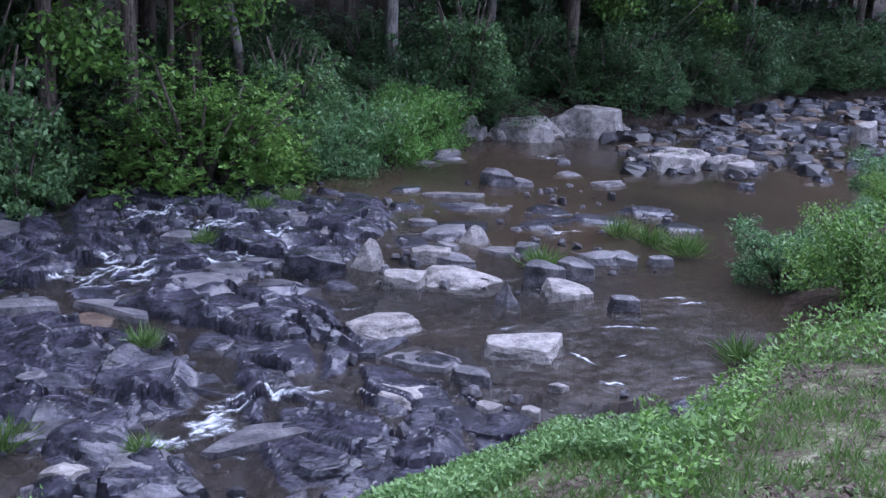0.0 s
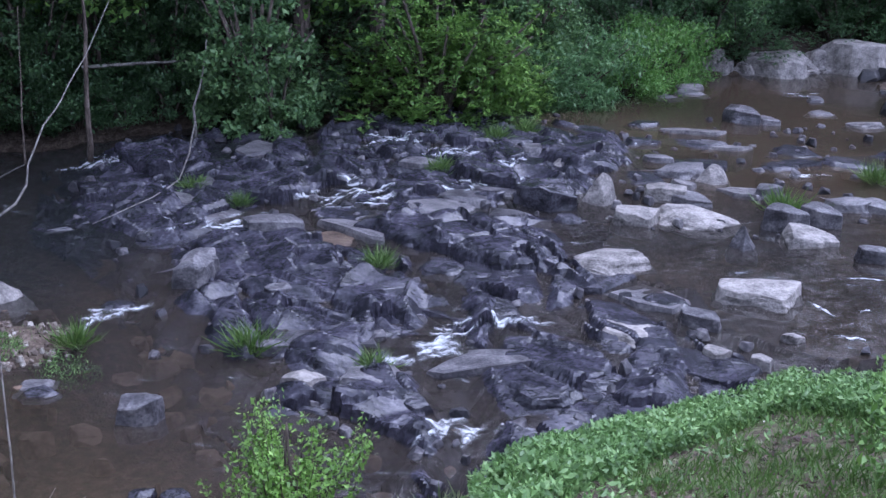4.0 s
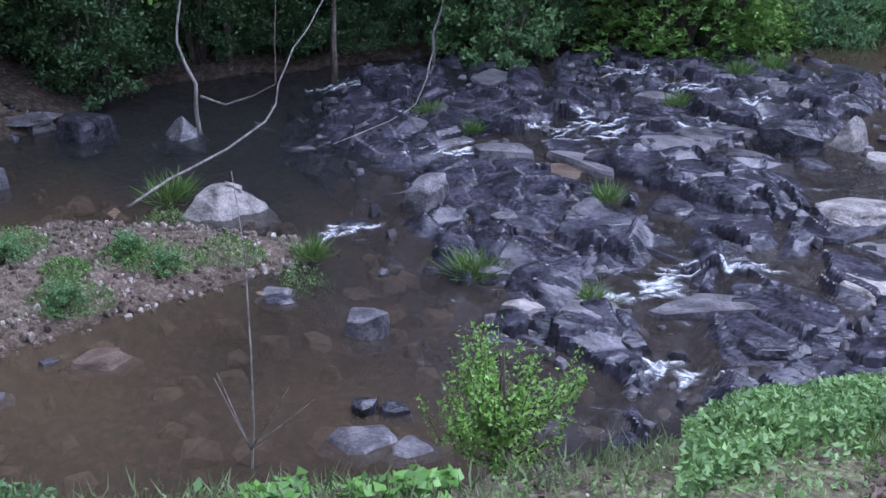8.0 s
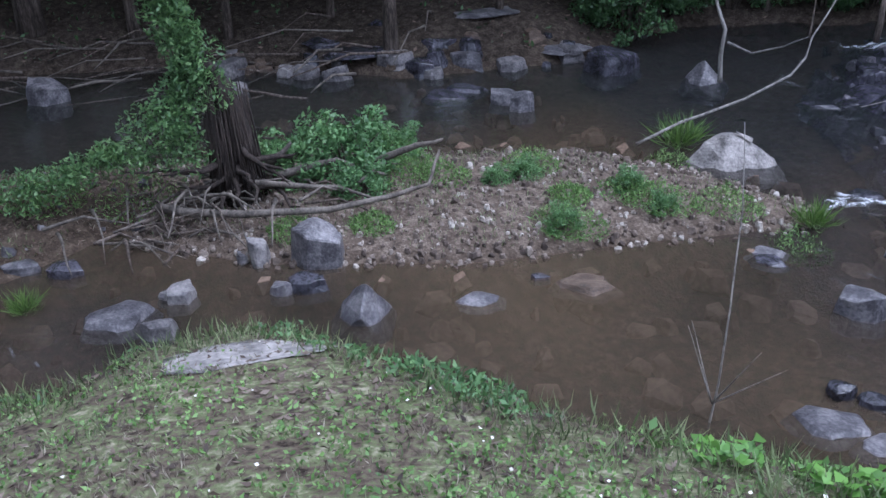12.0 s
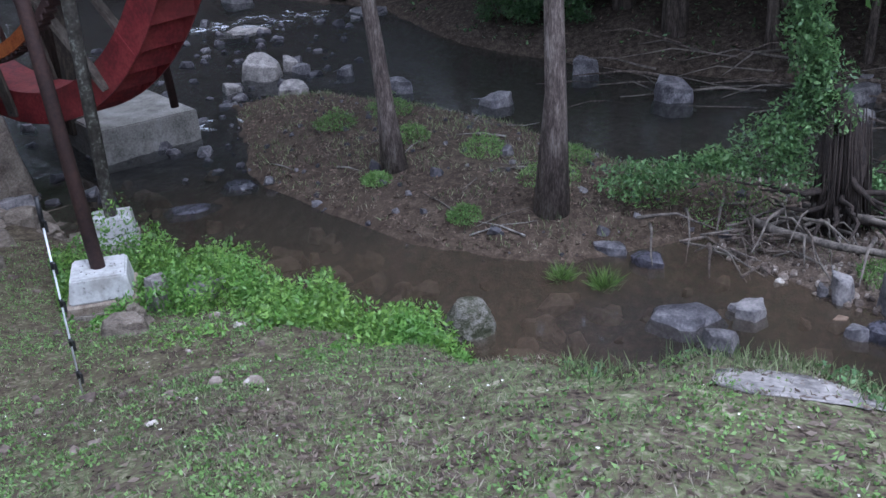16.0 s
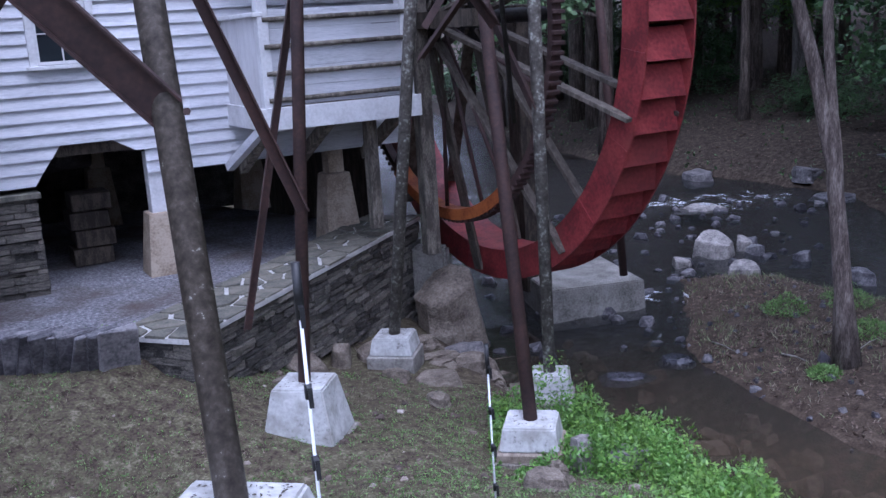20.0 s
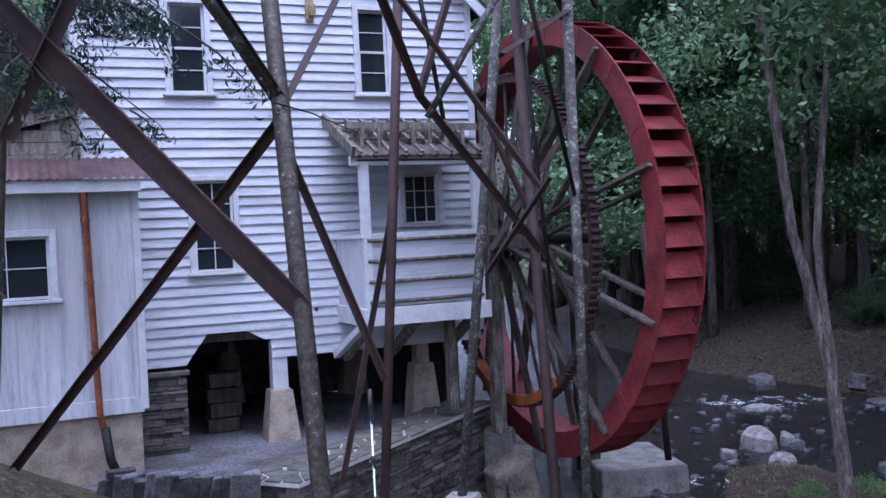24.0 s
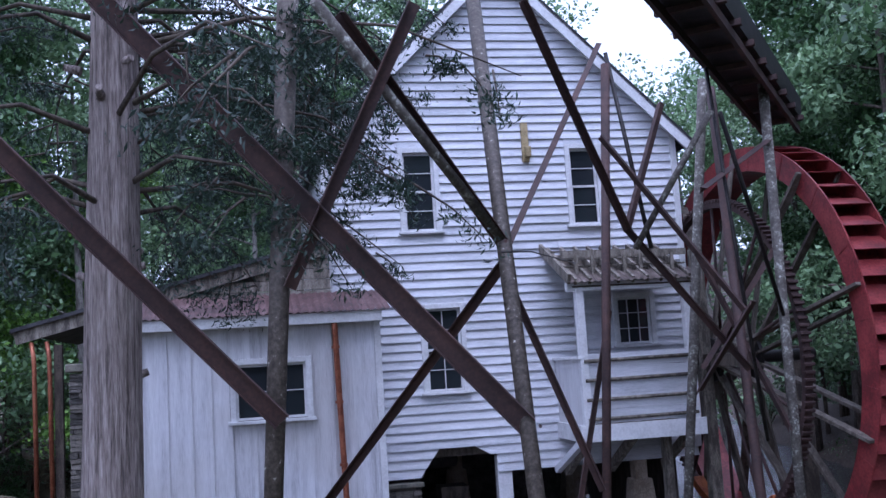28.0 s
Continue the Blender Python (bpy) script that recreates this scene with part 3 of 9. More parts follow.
l.new(stn.outputs[0], str_.inputs[0])
smul = n.new("ShaderNodeMath")
smul.operation = "MULTIPLY"
l.new(str_.outputs[0], smul.inputs[0])
l.new(att.outputs["Fac"], smul.inputs[1])
white = n.new("ShaderNodeRGB")
white.outputs[0].default_value = (0.62, 0.66, 0.70, 1)
l.new(blend(smul.outputs[0], run_col, white.outputs[0]), b.inputs["Base Color"])
b.inputs["Roughness"].default_value = 0.09
b.inputs["IOR"].default_value = 1.33
b.inputs["Alpha"].default_value = 0.64
w1, w2 = ground_noise(3.0, 4), ground_noise(6.5, 5)
b1 = n.new("ShaderNodeBump")
b1.inputs["Distance"].default_value = 0.03
b1.inputs["Strength"].default_value = 0.2
l.new(w1, b1.inputs["Height"])
b2 = n.new("ShaderNodeBump")
b2.inputs["Distance"].default_value = 0.10
l.new(att.outputs["Fac"], b2.inputs["Strength"])
l.new(w2, b2.inputs["Height"])
l.new(b1.outputs[0], b2.inputs["Normal"])
l.new(b2.outputs[0], b.inputs["Normal"])


def rapid(x, y):
    """0 in the pools to 1 on the ledge and in the riffles."""
    s = (x + 5.3) * 0.447 + (y - 7.0) * 0.894
    e = (x + 5.3) * 0.894 - (y - 7.0) * 0.447
    ledge = smooth(-0.6, 0.6, s) * (1 - smooth(7.5, 10.5, s)) * (1 - 0.6 * smooth(3.5, 6.5, e))
    riffle = smooth(-11.5, -13.5, x) * smooth(0, -3, y) * 0.8
    cut = smooth(1.2, 0.5, np.hypot(x + 7.9, y - 1.2)) * 0.8
    left = smooth(1.8, 0.8, np.abs(y - 9.6)) * smooth(-4, -6, x) * (1 - smooth(-8, -10, x)) * 0.6
    # current in the near pool; its dark bluish colour also stands for sky reflection
    run = 0.55 * smooth(1.5, 0.4, np.hypot((x - 2.3) / 1.5, (y - 10.8) / 2.1)) * (0.7 + 0.6 * fbm(x, y, 0.9, 2, 5))
    return np.clip(ledge + riffle + cut + left + run, 0, 1)


def water_surface(x, y):
    k = rapid(x, y)
    return water_level(x, y) + k * (0.05 * fbm(x, y, 0.45, 3, 1.5) + 0.03 * fbm(x, y, 0.16, 2, 0.7))


wxs, wys = axis(-26, 8, 0.14, 90), axis(-14, 28, 0.14, 90)
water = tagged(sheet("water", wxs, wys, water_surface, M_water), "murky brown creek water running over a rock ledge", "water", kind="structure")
WX, WY = np.meshgrid(wxs, wys)
ra = water.data.attributes.new("rough_water", "FLOAT", "POINT")
ra.data.foreach_set("value", (0.02 + 0.5 * rapid(WX, WY)).astype(np.float32).ravel())

# 1 keeps the pool brown; lower values paint in the far water's shade and reflection
sa = water.data.attributes.new("pool_brown", "FLOAT", "POINT")
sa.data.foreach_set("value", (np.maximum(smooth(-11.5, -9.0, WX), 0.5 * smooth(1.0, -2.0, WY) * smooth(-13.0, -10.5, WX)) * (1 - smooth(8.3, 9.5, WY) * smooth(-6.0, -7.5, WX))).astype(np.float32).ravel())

# ---------------------------------------------------------------- rocks: x, y, level, width, height
PALE = [(3.81, 26.55, 0.77, 2.10, 0.94), (2.01, 25.67, 0.76, 2.16, 0.67), (0.61, 25.17, 0.75, 1.00, 0.44), (5.23, 22.27, 0.74, 2.17, 0.43), (6.53, 21.92, 0.74, 1.16, 0.32), (11.64, 27.84, 0.80, 1.02, 0.67)]
GREY1 = [(-0.02, 22.69, 0.72, 0.65, 0.17), (3.26, 19.82, 0.71, 0.69, 0.13), (0.05, 14.35, 0.67, 0.43, 0.14), (-8.48, 3.19, 0.00, 0.29, 0.36), (-8.62, 3.06, 0.00, 0.21, 0.12), (-8.25, 2.28, 0.00, 0.34, 0.17), (-15.05, 5.49, 0.00, 0.67, 0.33), (-13.94, 5.15, 0.00, 0.45, 0.24), (-7.63, 1.88, 0.00, 0.31, 0.23), (-8.30, 2.24, 0.00, 0.28, 0.11), (-24.17, -6.24, 0.32, 0.85, 0.26), (-23.55, -3.57, 0.31, 0.81, 0.29)]
GREY_BLOCKS_A = [(0.12, 13.54, 0.56, 0.20), (0.02, 15.02, 0.79, 0.20), (-0.33, 15.75, 0.47, 0.14), (1.38, 12.88, 0.49, 0.33), (1.22, 14.02, 0.34, 0.27), (1.82, 13.07, 0.46, 0.31), (2.32, 11.91, 0.38, 0.23), (3.14, 13.83, 0.36, 0.20), (2.24, 13.84, 0.56, 0.22), (2.60, 13.87, 0.41, 0.19), (0.39, 9.91, 0.44, 0.22), (-4.99, 11.47, 0.82, 0.38), (-5.41, 10.01, 0.55, 0.47), (-4.24, 9.81, 0.39, 0.23), (-2.15, 12.48, 0.46, 0.17), (-3.84, 8.59, 0.37, 0.17), (0.97, 19.46, 0.72, 0.35), (1.47, 19.40, 0.46, 0.17), (-3.85, 14.35, 0.60, 0.20), (-4.43, 7.04, 0.38, 0.29), (-5.42, 10.15, 0.48, 0.38), (-8.13, 3.66, 0.47, 0.49), (-7.75, 3.08, 0.19, 0.16), (-11.20, 8.12, 0.45, 0.23)]
GREY_BLOCKS_B = [(-10.73, 8.12, 0.31, 0.33), (-12.92, 8.68, 0.51, 0.35), (-16.81, -3.34, 0.30, 0.22), (-16.77, -2.59, 0.26, 0.22), (-15.37, -0.01, 0.49, 0.26), (-11.24, -2.23, 0.15, 0.11), (-17.19, 1.55, 0.38, 0.39), (-15.45, 2.71, 0.59, 0.41), (-24.24, -1.81, 0.82, 0.36), (-15.95, -1.62, 0.37, 0.29), (-9.69, 1.17, 0.37, 0.15)]
GREY_SLABS = [(0.35, 17.21, 0.72, 0.18), (-4.77, 10.03, 0.55, 0.21), (-4.45, 10.89, 0.63, 0.20), (-2.29, 15.60, 0.83, 0.31), (-3.16, 12.68, 1.00, 0.23), (-2.89, 13.22, 0.96, 0.19), (-2.43, 11.86, 0.34, 0.09), (-2.65, 8.07, 0.68, 0.39), (2.55, 20.76, 0.51, 0.16), (-0.01, 22.12, 0.70, 0.18), (-0.42, 21.51, 0.51, 0.11), (-6.64, 13.13, 0.95, 0.26), (-3.56, 5.50, 0.56, 0.12), (-3.15, 5.59, 0.39, 0.10), (-6.57, 4.51, 0.33, 0.10), (-5.70, 7.31, 0.34, 0.06), (-12.57, 10.21, 0.79, 0.30), (-13.98, 9.68, 0.95, 0.19), (-8.18, 1.65, 0.63, 0.19), (-22.55, -2.81, 1.02, 0.18)]
GREY_WEDGES = [(0.83, 12.05, 0.29, 0.33), (-10.15, 11.09, 0.55, 0.36), (-6.99, 3.52, 0.44, 0.41), (-10.89, 0.97, 0.38, 0.31)]
BROWN_SLABS = [(-4.27, 11.42, 0.78, 0.16), (-6.23, 5.44, 0.49, 0.16), (-6.21, 5.48, 0.48, 0.14)]
PALE_BLOCKS = [(-0.51, 12.66, 0.53, 0.26), (-0.17, 13.71, 0.75, 0.24), (1.61, 12.37, 0.67, 0.20), (0.95, 10.67, 0.82, 0.21), (0.52, 9.29, 0.24, 0.14), (0.94, 9.19, 0.26, 0.14), (1.27, 9.73, 0.21, 0.11), (-3.25, 7.95, 0.40, 0.21), (-16.58, -4.00, 0.71, 0.45), (-16.96, -3.58, 0.30, 0.32), (-15.63, -3.29, 0.52, 0.29), (-15.84, -4.35, 0.32, 0.20)]
PALE_SLABS = [(0.28, 12.87, 1.06, 0.22), (-0.66, 11.37, 0.88, 0.24), (-0.35, 9.67, 0.65, 0.18), (-1.57, 15.12, 0.78, 0.28), (-20.58, -5.22, 0.96, 0.12)]
PALE_ROUND = [(-7.61, 8.92, 1.02, 0.40)]
PALE_WEDGES = [(-1.04, 13.50, 0.50, 0.45), (0.48, 14.79, 0.49, 0.31)]
SLATE_BLOCKS = [(-1.74, 13.18, 0.80, 0.40), (-1.38, 11.08, 0.25, 0.18), (-3.36, 8.68, 0.24, 0.16), (-0.72, 16.94, 0.58, 0.13), (-11.56, 10.35, 0.83, 0.39), (-8.34, 12.54, 0.50, 0.27), (-3.74, 5.87, 0.24, 0.15), (-3.51, 5.97, 0.27, 0.11), (-7.71, 3.32, 0.39, 0.18), (-6.60, 5.20, 0.18, 0.07), (-11.58, 10.48, 0.81, 0.36), (-13.50, 8.46, 0.62, 0.35), (-13.16, 7.93, 0.51, 0.31), (-9.38, 1.51, 0.33, 0.16)]
SLATE_SLABS_A = [(-0.05, 10.37, 0.57, 0.17), (-4.99, 11.00, 0.63, 0.18), (-1.32, 12.55, 0.46, 0.17), (-2.00, 10.77, 0.86, 0.17), (-1.72, 9.90, 0.51, 0.21), (-2.10, 7.81, 0.30, 0.29), (-1.03, 8.28, 0.67, 0.24), (-3.04, 10.01, 0.64, 0.39), (-3.36, 9.81, 0.43, 0.20), (-2.64, 10.90, 0.60, 0.16), (-3.11, 11.60, 0.63, 0.16), (-0.60, 8.71, 0.64, 0.17), (0.09, 8.96, 0.60, 0.15), (-0.23, 8.11, 0.71, 0.19), (0.57, 8.66, 0.48, 0.14), (-2.93, 9.16, 0.52, 0.16), (2.52, 9.38, 0.40, 0.05), (-0.80, 18.46, 0.61, 0.16), (1.89, 17.11, 0.76, 0.17), (2.58, 16.55, 0.92, 0.18), (3.54, 17.39, 0.86, 0.19), (1.43, 15.90, 0.54, 0.16), (3.87, 16.26, 0.72, 0.15)]
SLATE_SLABS_B = [(-6.39, 13.73, 0.50, 0.16), (-5.43, 13.13, 0.56, 0.14), (-4.60, 13.93, 0.67, 0.10), (-4.00, 14.27, 0.76, 0.18), (-2.80, 16.38, 0.76, 0.18), (-3.62, 15.66, 0.82, 0.13), (-1.58, 17.66, 0.71, 0.12), (-4.72, 15.47, 0.73, 0.12), (-5.61, 7.22, 0.33, 0.08), (-7.93, 11.73, 0.57, 0.14), (-8.27, 11.35, 0.48, 0.09), (-6.00, 9.25, 0.39, 0.06), (-12.03, 8.04, 0.65, 0.15), (-11.92, 7.66, 0.72, 0.11), (-14.21, 7.50, 1.04, 0.32), (-14.59, 8.23, 0.73, 0.28), (-14.89, 7.22, 0.79, 0.27), (-12.06, -3.40, 0.45, 0.16), (-11.25, -3.81, 0.56, 0.09), (-12.29, 0.06, 0.43, 0.12)]
SLATE_WEDGES = [(-3.79, 10.57, 0.41, 0.20)]
FARROCK = [(9.97, 35.1, 0.8, 1.28, 0.36), (10.39, 33.16, 0.8, 1.22, 0.44), (9.88, 28.76, 0.8, 1.07, 0.29), (10.91, 28.44, 0.8, 1.24, 0.37), (9.61, 26.1, 0.79, 0.94, 0.23), (6.75, 25.34, 0.78, 0.74, 0.23), (8.06, 26.39, 0.79, 1.09, 0.22), (9.6, 23.04, 0.77, 0.99, 0.25), (8.16, 22.7, 0.76, 0.82, 0.2), (7.11, 28.05, 0.8, 0.66, 0.2), (13.76, 35.15, 0.8, 1.28, 0.38), (13.81, 32.82, 0.8, 1.01, 0.4), (12.45, 37.22, 0.8, 1.11, 0.36), (8.51, 31.01, 0.8, 0.91, 0.25), (6.99, 30.45, 0.8, 0.71, 0.22)]
FOAM_A = [(-4.48, 13.06, 0.9, 0.65, 19.0), (-6.07, 11.65, 0.94, 0.41, 28.0), (-2.8, 13.71, 0.58, 0.44, 12.0), (-2.33, 8.72, 0.4, 0.34, 15.0), (-2.1, 9.26, 0.21, 0.73, 13.0), (-5.91, 9.0, 0.2, 0.6, 33.0), (-7.29, 12.72, 0.38, 0.38, 30.0), (-1.72, 7.53, 0.4, 0.14, 13.0), (-2.97, 9.97, 0.38, 0.34, 17.0), (-2.45, 14.57, 0.26, 0.56, 10.0), (-9.05, 14.0, 0.68, 0.4, 33.0), (-4.59, 15.89, 0.96, 0.61, 16.0), (-3.6, 15.05, 0.45, 0.38, 13.0), (-1.54, 9.62, 0.24, 0.15, 9.0)]
FOAM_B = [(2.75, 11.15, 0.89, 1.09, -14.0), (3.2, 11.98, 0.66, 0.76, -15.0), (1.9, 10.38, 0.64, 0.73, -10.0), (2.45, 22.68, 0.52, 0.66, -6.0), (-0.66, 16.83, 0.39, 0.45, 2.0), (2.16, 9.73, 0.73, 0.66, -13.0), (1.81, 15.56, 0.46, 0.32, -7.0), (-0.92, 11.2, 0.41, 0.24, 5.0), (-14.32, -4.18, 0.53, 1.92, -254.0), (-20.87, -5.51, 1.49, 1.34, -255.0), (-20.99, -5.33, 1.5, 1.62, -256.0), (-21.81, -4.44, 1.03, 1.14, -258.0)]


def rock_mesh(name, seed, material, pts=30, level=2, dome=0.68):
    """A broken angular stone: the hull of a few points, chipped and roughened; 1 wide, top at z = 1, sunk to -0.45."""
    rnd = random.Random(seed)
    bm = bmesh.new()
    for _ in range(pts):
        a = rnd.uniform(0, 6.283)
        zz = rnd.uniform(-0.45, 1.0)
        r = 0.5 * rnd.uniform(0.8, 1.0) * (1 - dome * max(zz, 0) ** 1.5)
        bm.verts.new((r * math.cos(a), r * math.sin(a), zz))
    g = bmesh.ops.convex_hull(bm, input=bm.verts)
    bmesh.ops.delete(bm, geom=[v for v in g["geom_interior"] if isinstance(v, bmesh.types.BMVert)], context="VERTS")
    bmesh.ops.dissolve_limit(bm, angle_limit=radians(14), verts=bm.verts, edges=bm.edges)
    bmesh.ops.bevel(bm, geom=list(bm.edges), offset=0.022, segments=1, affect="EDGES")
    bmesh.ops.triangulate(bm, faces=bm.faces)
    for _ in range(level):
        long = [e for e in bm.edges if e.calc_length() > 0.13]
        if long:
            bmesh.ops.subdivide_edges(bm, edges=long, cuts=1)
            bmesh.ops.triangulate(bm, faces=bm.faces)
    for v in bm.verts:
        k = noise.noise(v.co * 3.3 + Vector((seed, 0, 0))) * 0.05 + noise.noise(v.co * 9 + Vector((0, seed, 0))) * 0.022
        v.co += Vector((v.co.x, v.co.y, v.co.z * 0.6)).normalized() * k
    me = bpy.data.meshes.new(name)
    bm.to_mesh(me)
    bm.free()
    me.materials.append(material)
    return me


def cleft_rock(name, seed, material, form):
    """A stone split along flat joints: a block cut by planes, 1 wide and deep, top at z = 1, sunk to -0.5. form: block, slab, wedge, round or crag."""
    rnd = random.Random(seed)
    bm = bmesh.new()
    box(bm, (0, 0, 0.3), (1.16, 1.16, 1.6))

    def cut(point, normal):
        bmesh.ops.bisect_plane(bm, geom=bm.verts[:] + bm.edges[:] + bm.faces[:], plane_co=point, plane_no=normal, clear_outer=True, dist=1e-5)
        rim = [e for e in bm.edges if e.is_boundary]
        if rim:
            bmesh.ops.contextual_create(bm, geom=rim)

    count, lean = {"block": (7, 0.07), "slab": (7, 0.14), "wedge": (6, 0.55), "round": (9, 0.25), "crag": (9, 0.28)}[form]
    for k in range(count):
        a = 6.283 * (k + rnd.uniform(-0.45, 0.45)) / count
        r = rnd.uniform(0.36, 0.54)
        cut((r * math.cos(a), r * math.sin(a), 0), (math.cos(a), math.sin(a), lean * rnd.uniform(0.5, 1.5)))
    tilt = {"block": 0.40, "slab": 0.34, "wedge": 0.5, "round": 0.15, "crag": 0.7}[form]
    cut((0, 0, 0.93), (rnd.uniform(-tilt, tilt), rnd.uniform(-tilt, 0.4 * tilt) - 0.08, 1))
    for k in range({"block": 3, "slab": 4, "wedge": 2, "round": 10, "crag": 8}[form]):
        a = rnd.uniform(0, 6.283) if form != "round" else 0.628 * k + rnd.uniform(-0.2, 0.2)
        e = rnd.uniform(0.4, 2.4)
        d = rnd.uniform(0.36, 0.47)
        if form == "round":
            e, d, low = (0.8, 0.47, 0.5) if k % 2 else (3.0, 0.42, 0.8)
        else:
            low = 0.70
        cut((d * math.cos(a), d * math.sin(a), low), (math.cos(a), math.sin(a), e))
    top = max(v.co.z for v in bm.verts)
    for v in bm.verts:
        v.co.z = v.co.z / top if v.co.z > 0 else max(v.co.z, -0.5)
    bmesh.ops.bevel(bm, geom=list(bm.edges), offset=0.03 if form != "round" else 0.06, segments=1, affect="EDGES")
    bmesh.ops.triangulate(bm, faces=bm.faces)
    for size in (0.22, 0.12) if form != "crag" else (0.22, 0.12, 0.08):
        long = [e for e in bm.edges if e.calc_length() > size]
        if long:
            bmesh.ops.subdivide_edges(bm, edges=long, cuts=1)
            bmesh.ops.triangulate(bm, faces=bm.faces)
    for v in bm.verts:
        p = v.co
        k = noise.noise(p * 2.6 + Vector((seed, 0, 0))) * 0.05 + noise.noise(Vector((p.x * 4, p.y * 15, p.z * 6 + seed))) * 0.032
        if form == "crag":
            k += 0.09 * noise.noise(p * 3.1 + Vector((0, seed, 3))) - 0.10 * max(0.0, 0.22 - abs(noise.noise(Vector((p.x * 3.4, p.y * 3.4, p.z * 1.6 + seed))))) / 0.22
        v.co += Vector((p.x, p.y, max(p.z, 0) * 0.7)).normalized() * k
    me = bpy.data.meshes.new(name)
    bm.to_mesh(me)
    bm.free()
    me.materials.append(material)
    return me


def stone(name, me, x, y, z, w, h, turn, deep=0.8, tip=0.0):
    ob = new(name, me)
    ob.matrix_world = Matrix.Translation((x, y, z - 0.03)) @ Euler((radians(tip), radians(tip * 0.6), radians(turn))).to_matrix().to_4x4() @ Matrix.Diagonal((w, w * deep, max(h, 0.05), 1))
    return ob


rnd = random.Random(5)
PALES = [cleft_rock("pale_boulder", 10 + i, M_pale, "block") for i in range(5)]
GREYS = [cleft_rock("creek_rock", 30 + i, M_rock, "block") for i in range(6)]
WETS = [cleft_rock("wet_rock", 50 + i, M_wet, "slab") for i in range(7)]
FORMS = {}
for key, material in (("pale", M_pale), ("grey", M_slabdry), ("slate", M_wet), ("brown", M_brownrock)):
    for form in ("block", "slab", "wedge", "round"):
        FORMS[key, form] = [cleft_rock("creek_rock", 300 + 7 * len(FORMS) + i, material, form) for i in range(5 if form in ("block", "slab") else 2)]
for rows_, key, form, label in (
        (GREY_BLOCKS_A, "grey", "block", "grey angular slate rock in the creek"),
        (GREY_BLOCKS_B, "grey", "block", "grey angular slate rock in the creek"),
        (GREY_SLABS, "grey", "slab", "grey angular slate rock in the creek"),
        (GREY_WEDGES, "grey", "wedge", "grey angular slate rock in the creek"),
        (BROWN_SLABS, "brown", "slab", "brown silted slab under the shallow water"),
        (PALE_BLOCKS, "pale", "block", "pale weathered boulder standing in the shallow creek"),
        (PALE_SLABS, "pale", "slab", "pale weathered boulder standing in the shallow creek"),
        (PALE_ROUND, "pale", "round", "pale weathered boulder standing in the shallow creek"),
        (PALE_WEDGES, "pale", "wedge", "pale weathered boulder standing in the shallow creek"),
        (SLATE_BLOCKS, "slate", "block", "dark wet slate slab of the creek bed"),
        (SLATE_SLABS_A, "slate", "slab", "dark wet slate slab of the creek bed"),
        (SLATE_SLABS_B, "slate", "slab", "dark wet slate slab of the creek bed"),
        (SLATE_WEDGES, "slate", "wedge", "dark wet slate slab of the creek bed"),
):
    for x, y, w, h in rows_:
        zw = float(water_level(np.array([x]), np.array([y]))[0])
        z = max(zw, ground_z(x, y) - 0.04)
        h = max(h - (z - zw), 0.35 * h)
        turn = math.degrees(math.atan2(y, x)) - 90 + rnd.uniform(-22, 22)
        tagged(stone("boulder" if key == "pale" else "rock", rnd.choice(FORMS[key, form]), x, y, z, w * (1.06 if form != "slab" else 1.16), h * (0.92 if form != "slab" else 0.55), turn, 0.8 if form != "wedge" else 0.95, rnd.uniform(-4, 4)), label, "boulder" if key == "pale" else "rock", "pale creek boulders" if key == "pale" else "creek rocks")
for x, y, z, w, h in PALE:
    tagged(stone("boulder", rnd.choice(PALES), x, y, z, w * 0.9, h * 0.85, rnd.uniform(0, 360)), "pale weathered boulder standing in the shallow creek", "boulder", "pale creek boulders")
CRAGS = [cleft_rock("outcrop_rock", 900 + i, M_pale, "crag") for i in range(6)]
for k in range(46):
    t = k / 45
    x, y = (0.3 + 4.6 * t, 25.1 + 2.0 * t) if k % 4 else (4.4 + 2.6 * t, 22.5 - 0.5 * t)
    w = rnd.uniform(0.35, 1.25)
    tagged(stone("boulder", rnd.choice(CRAGS), x + rnd.gauss(0, 0.22), y + rnd.gauss(0, 0.25), 0.72, w, w * rnd.uniform(0.32, 0.72), rnd.uniform(0, 360), 0.8, rnd.uniform(-18, 18)), "pale cracked boulder of the outcrop at the far bank", "boulder", "pale creek boulders")
for row in (GREY1,):
    for x, y, z, w, h in row:
        z = max(z, ground_z(x, y) - 0.02) if h < 0.5 else z
        tagged(stone("rock", rnd.choice(GREYS), x, y, z, w * 1.12, h * 0.85, rnd.uniform(0, 360), 0.8, rnd.uniform(-6, 6)), "grey angular rock at the water's edge", "rock", "creek rocks")
for x, y, z, w, h in FARROCK:
    tagged(stone("rock", rnd.choice(WETS), x, y, z, w, h * 1.1, rnd.uniform(0, 360)), "grey rock in the far shoal upstream", "rock", "rocks of the far shoal")
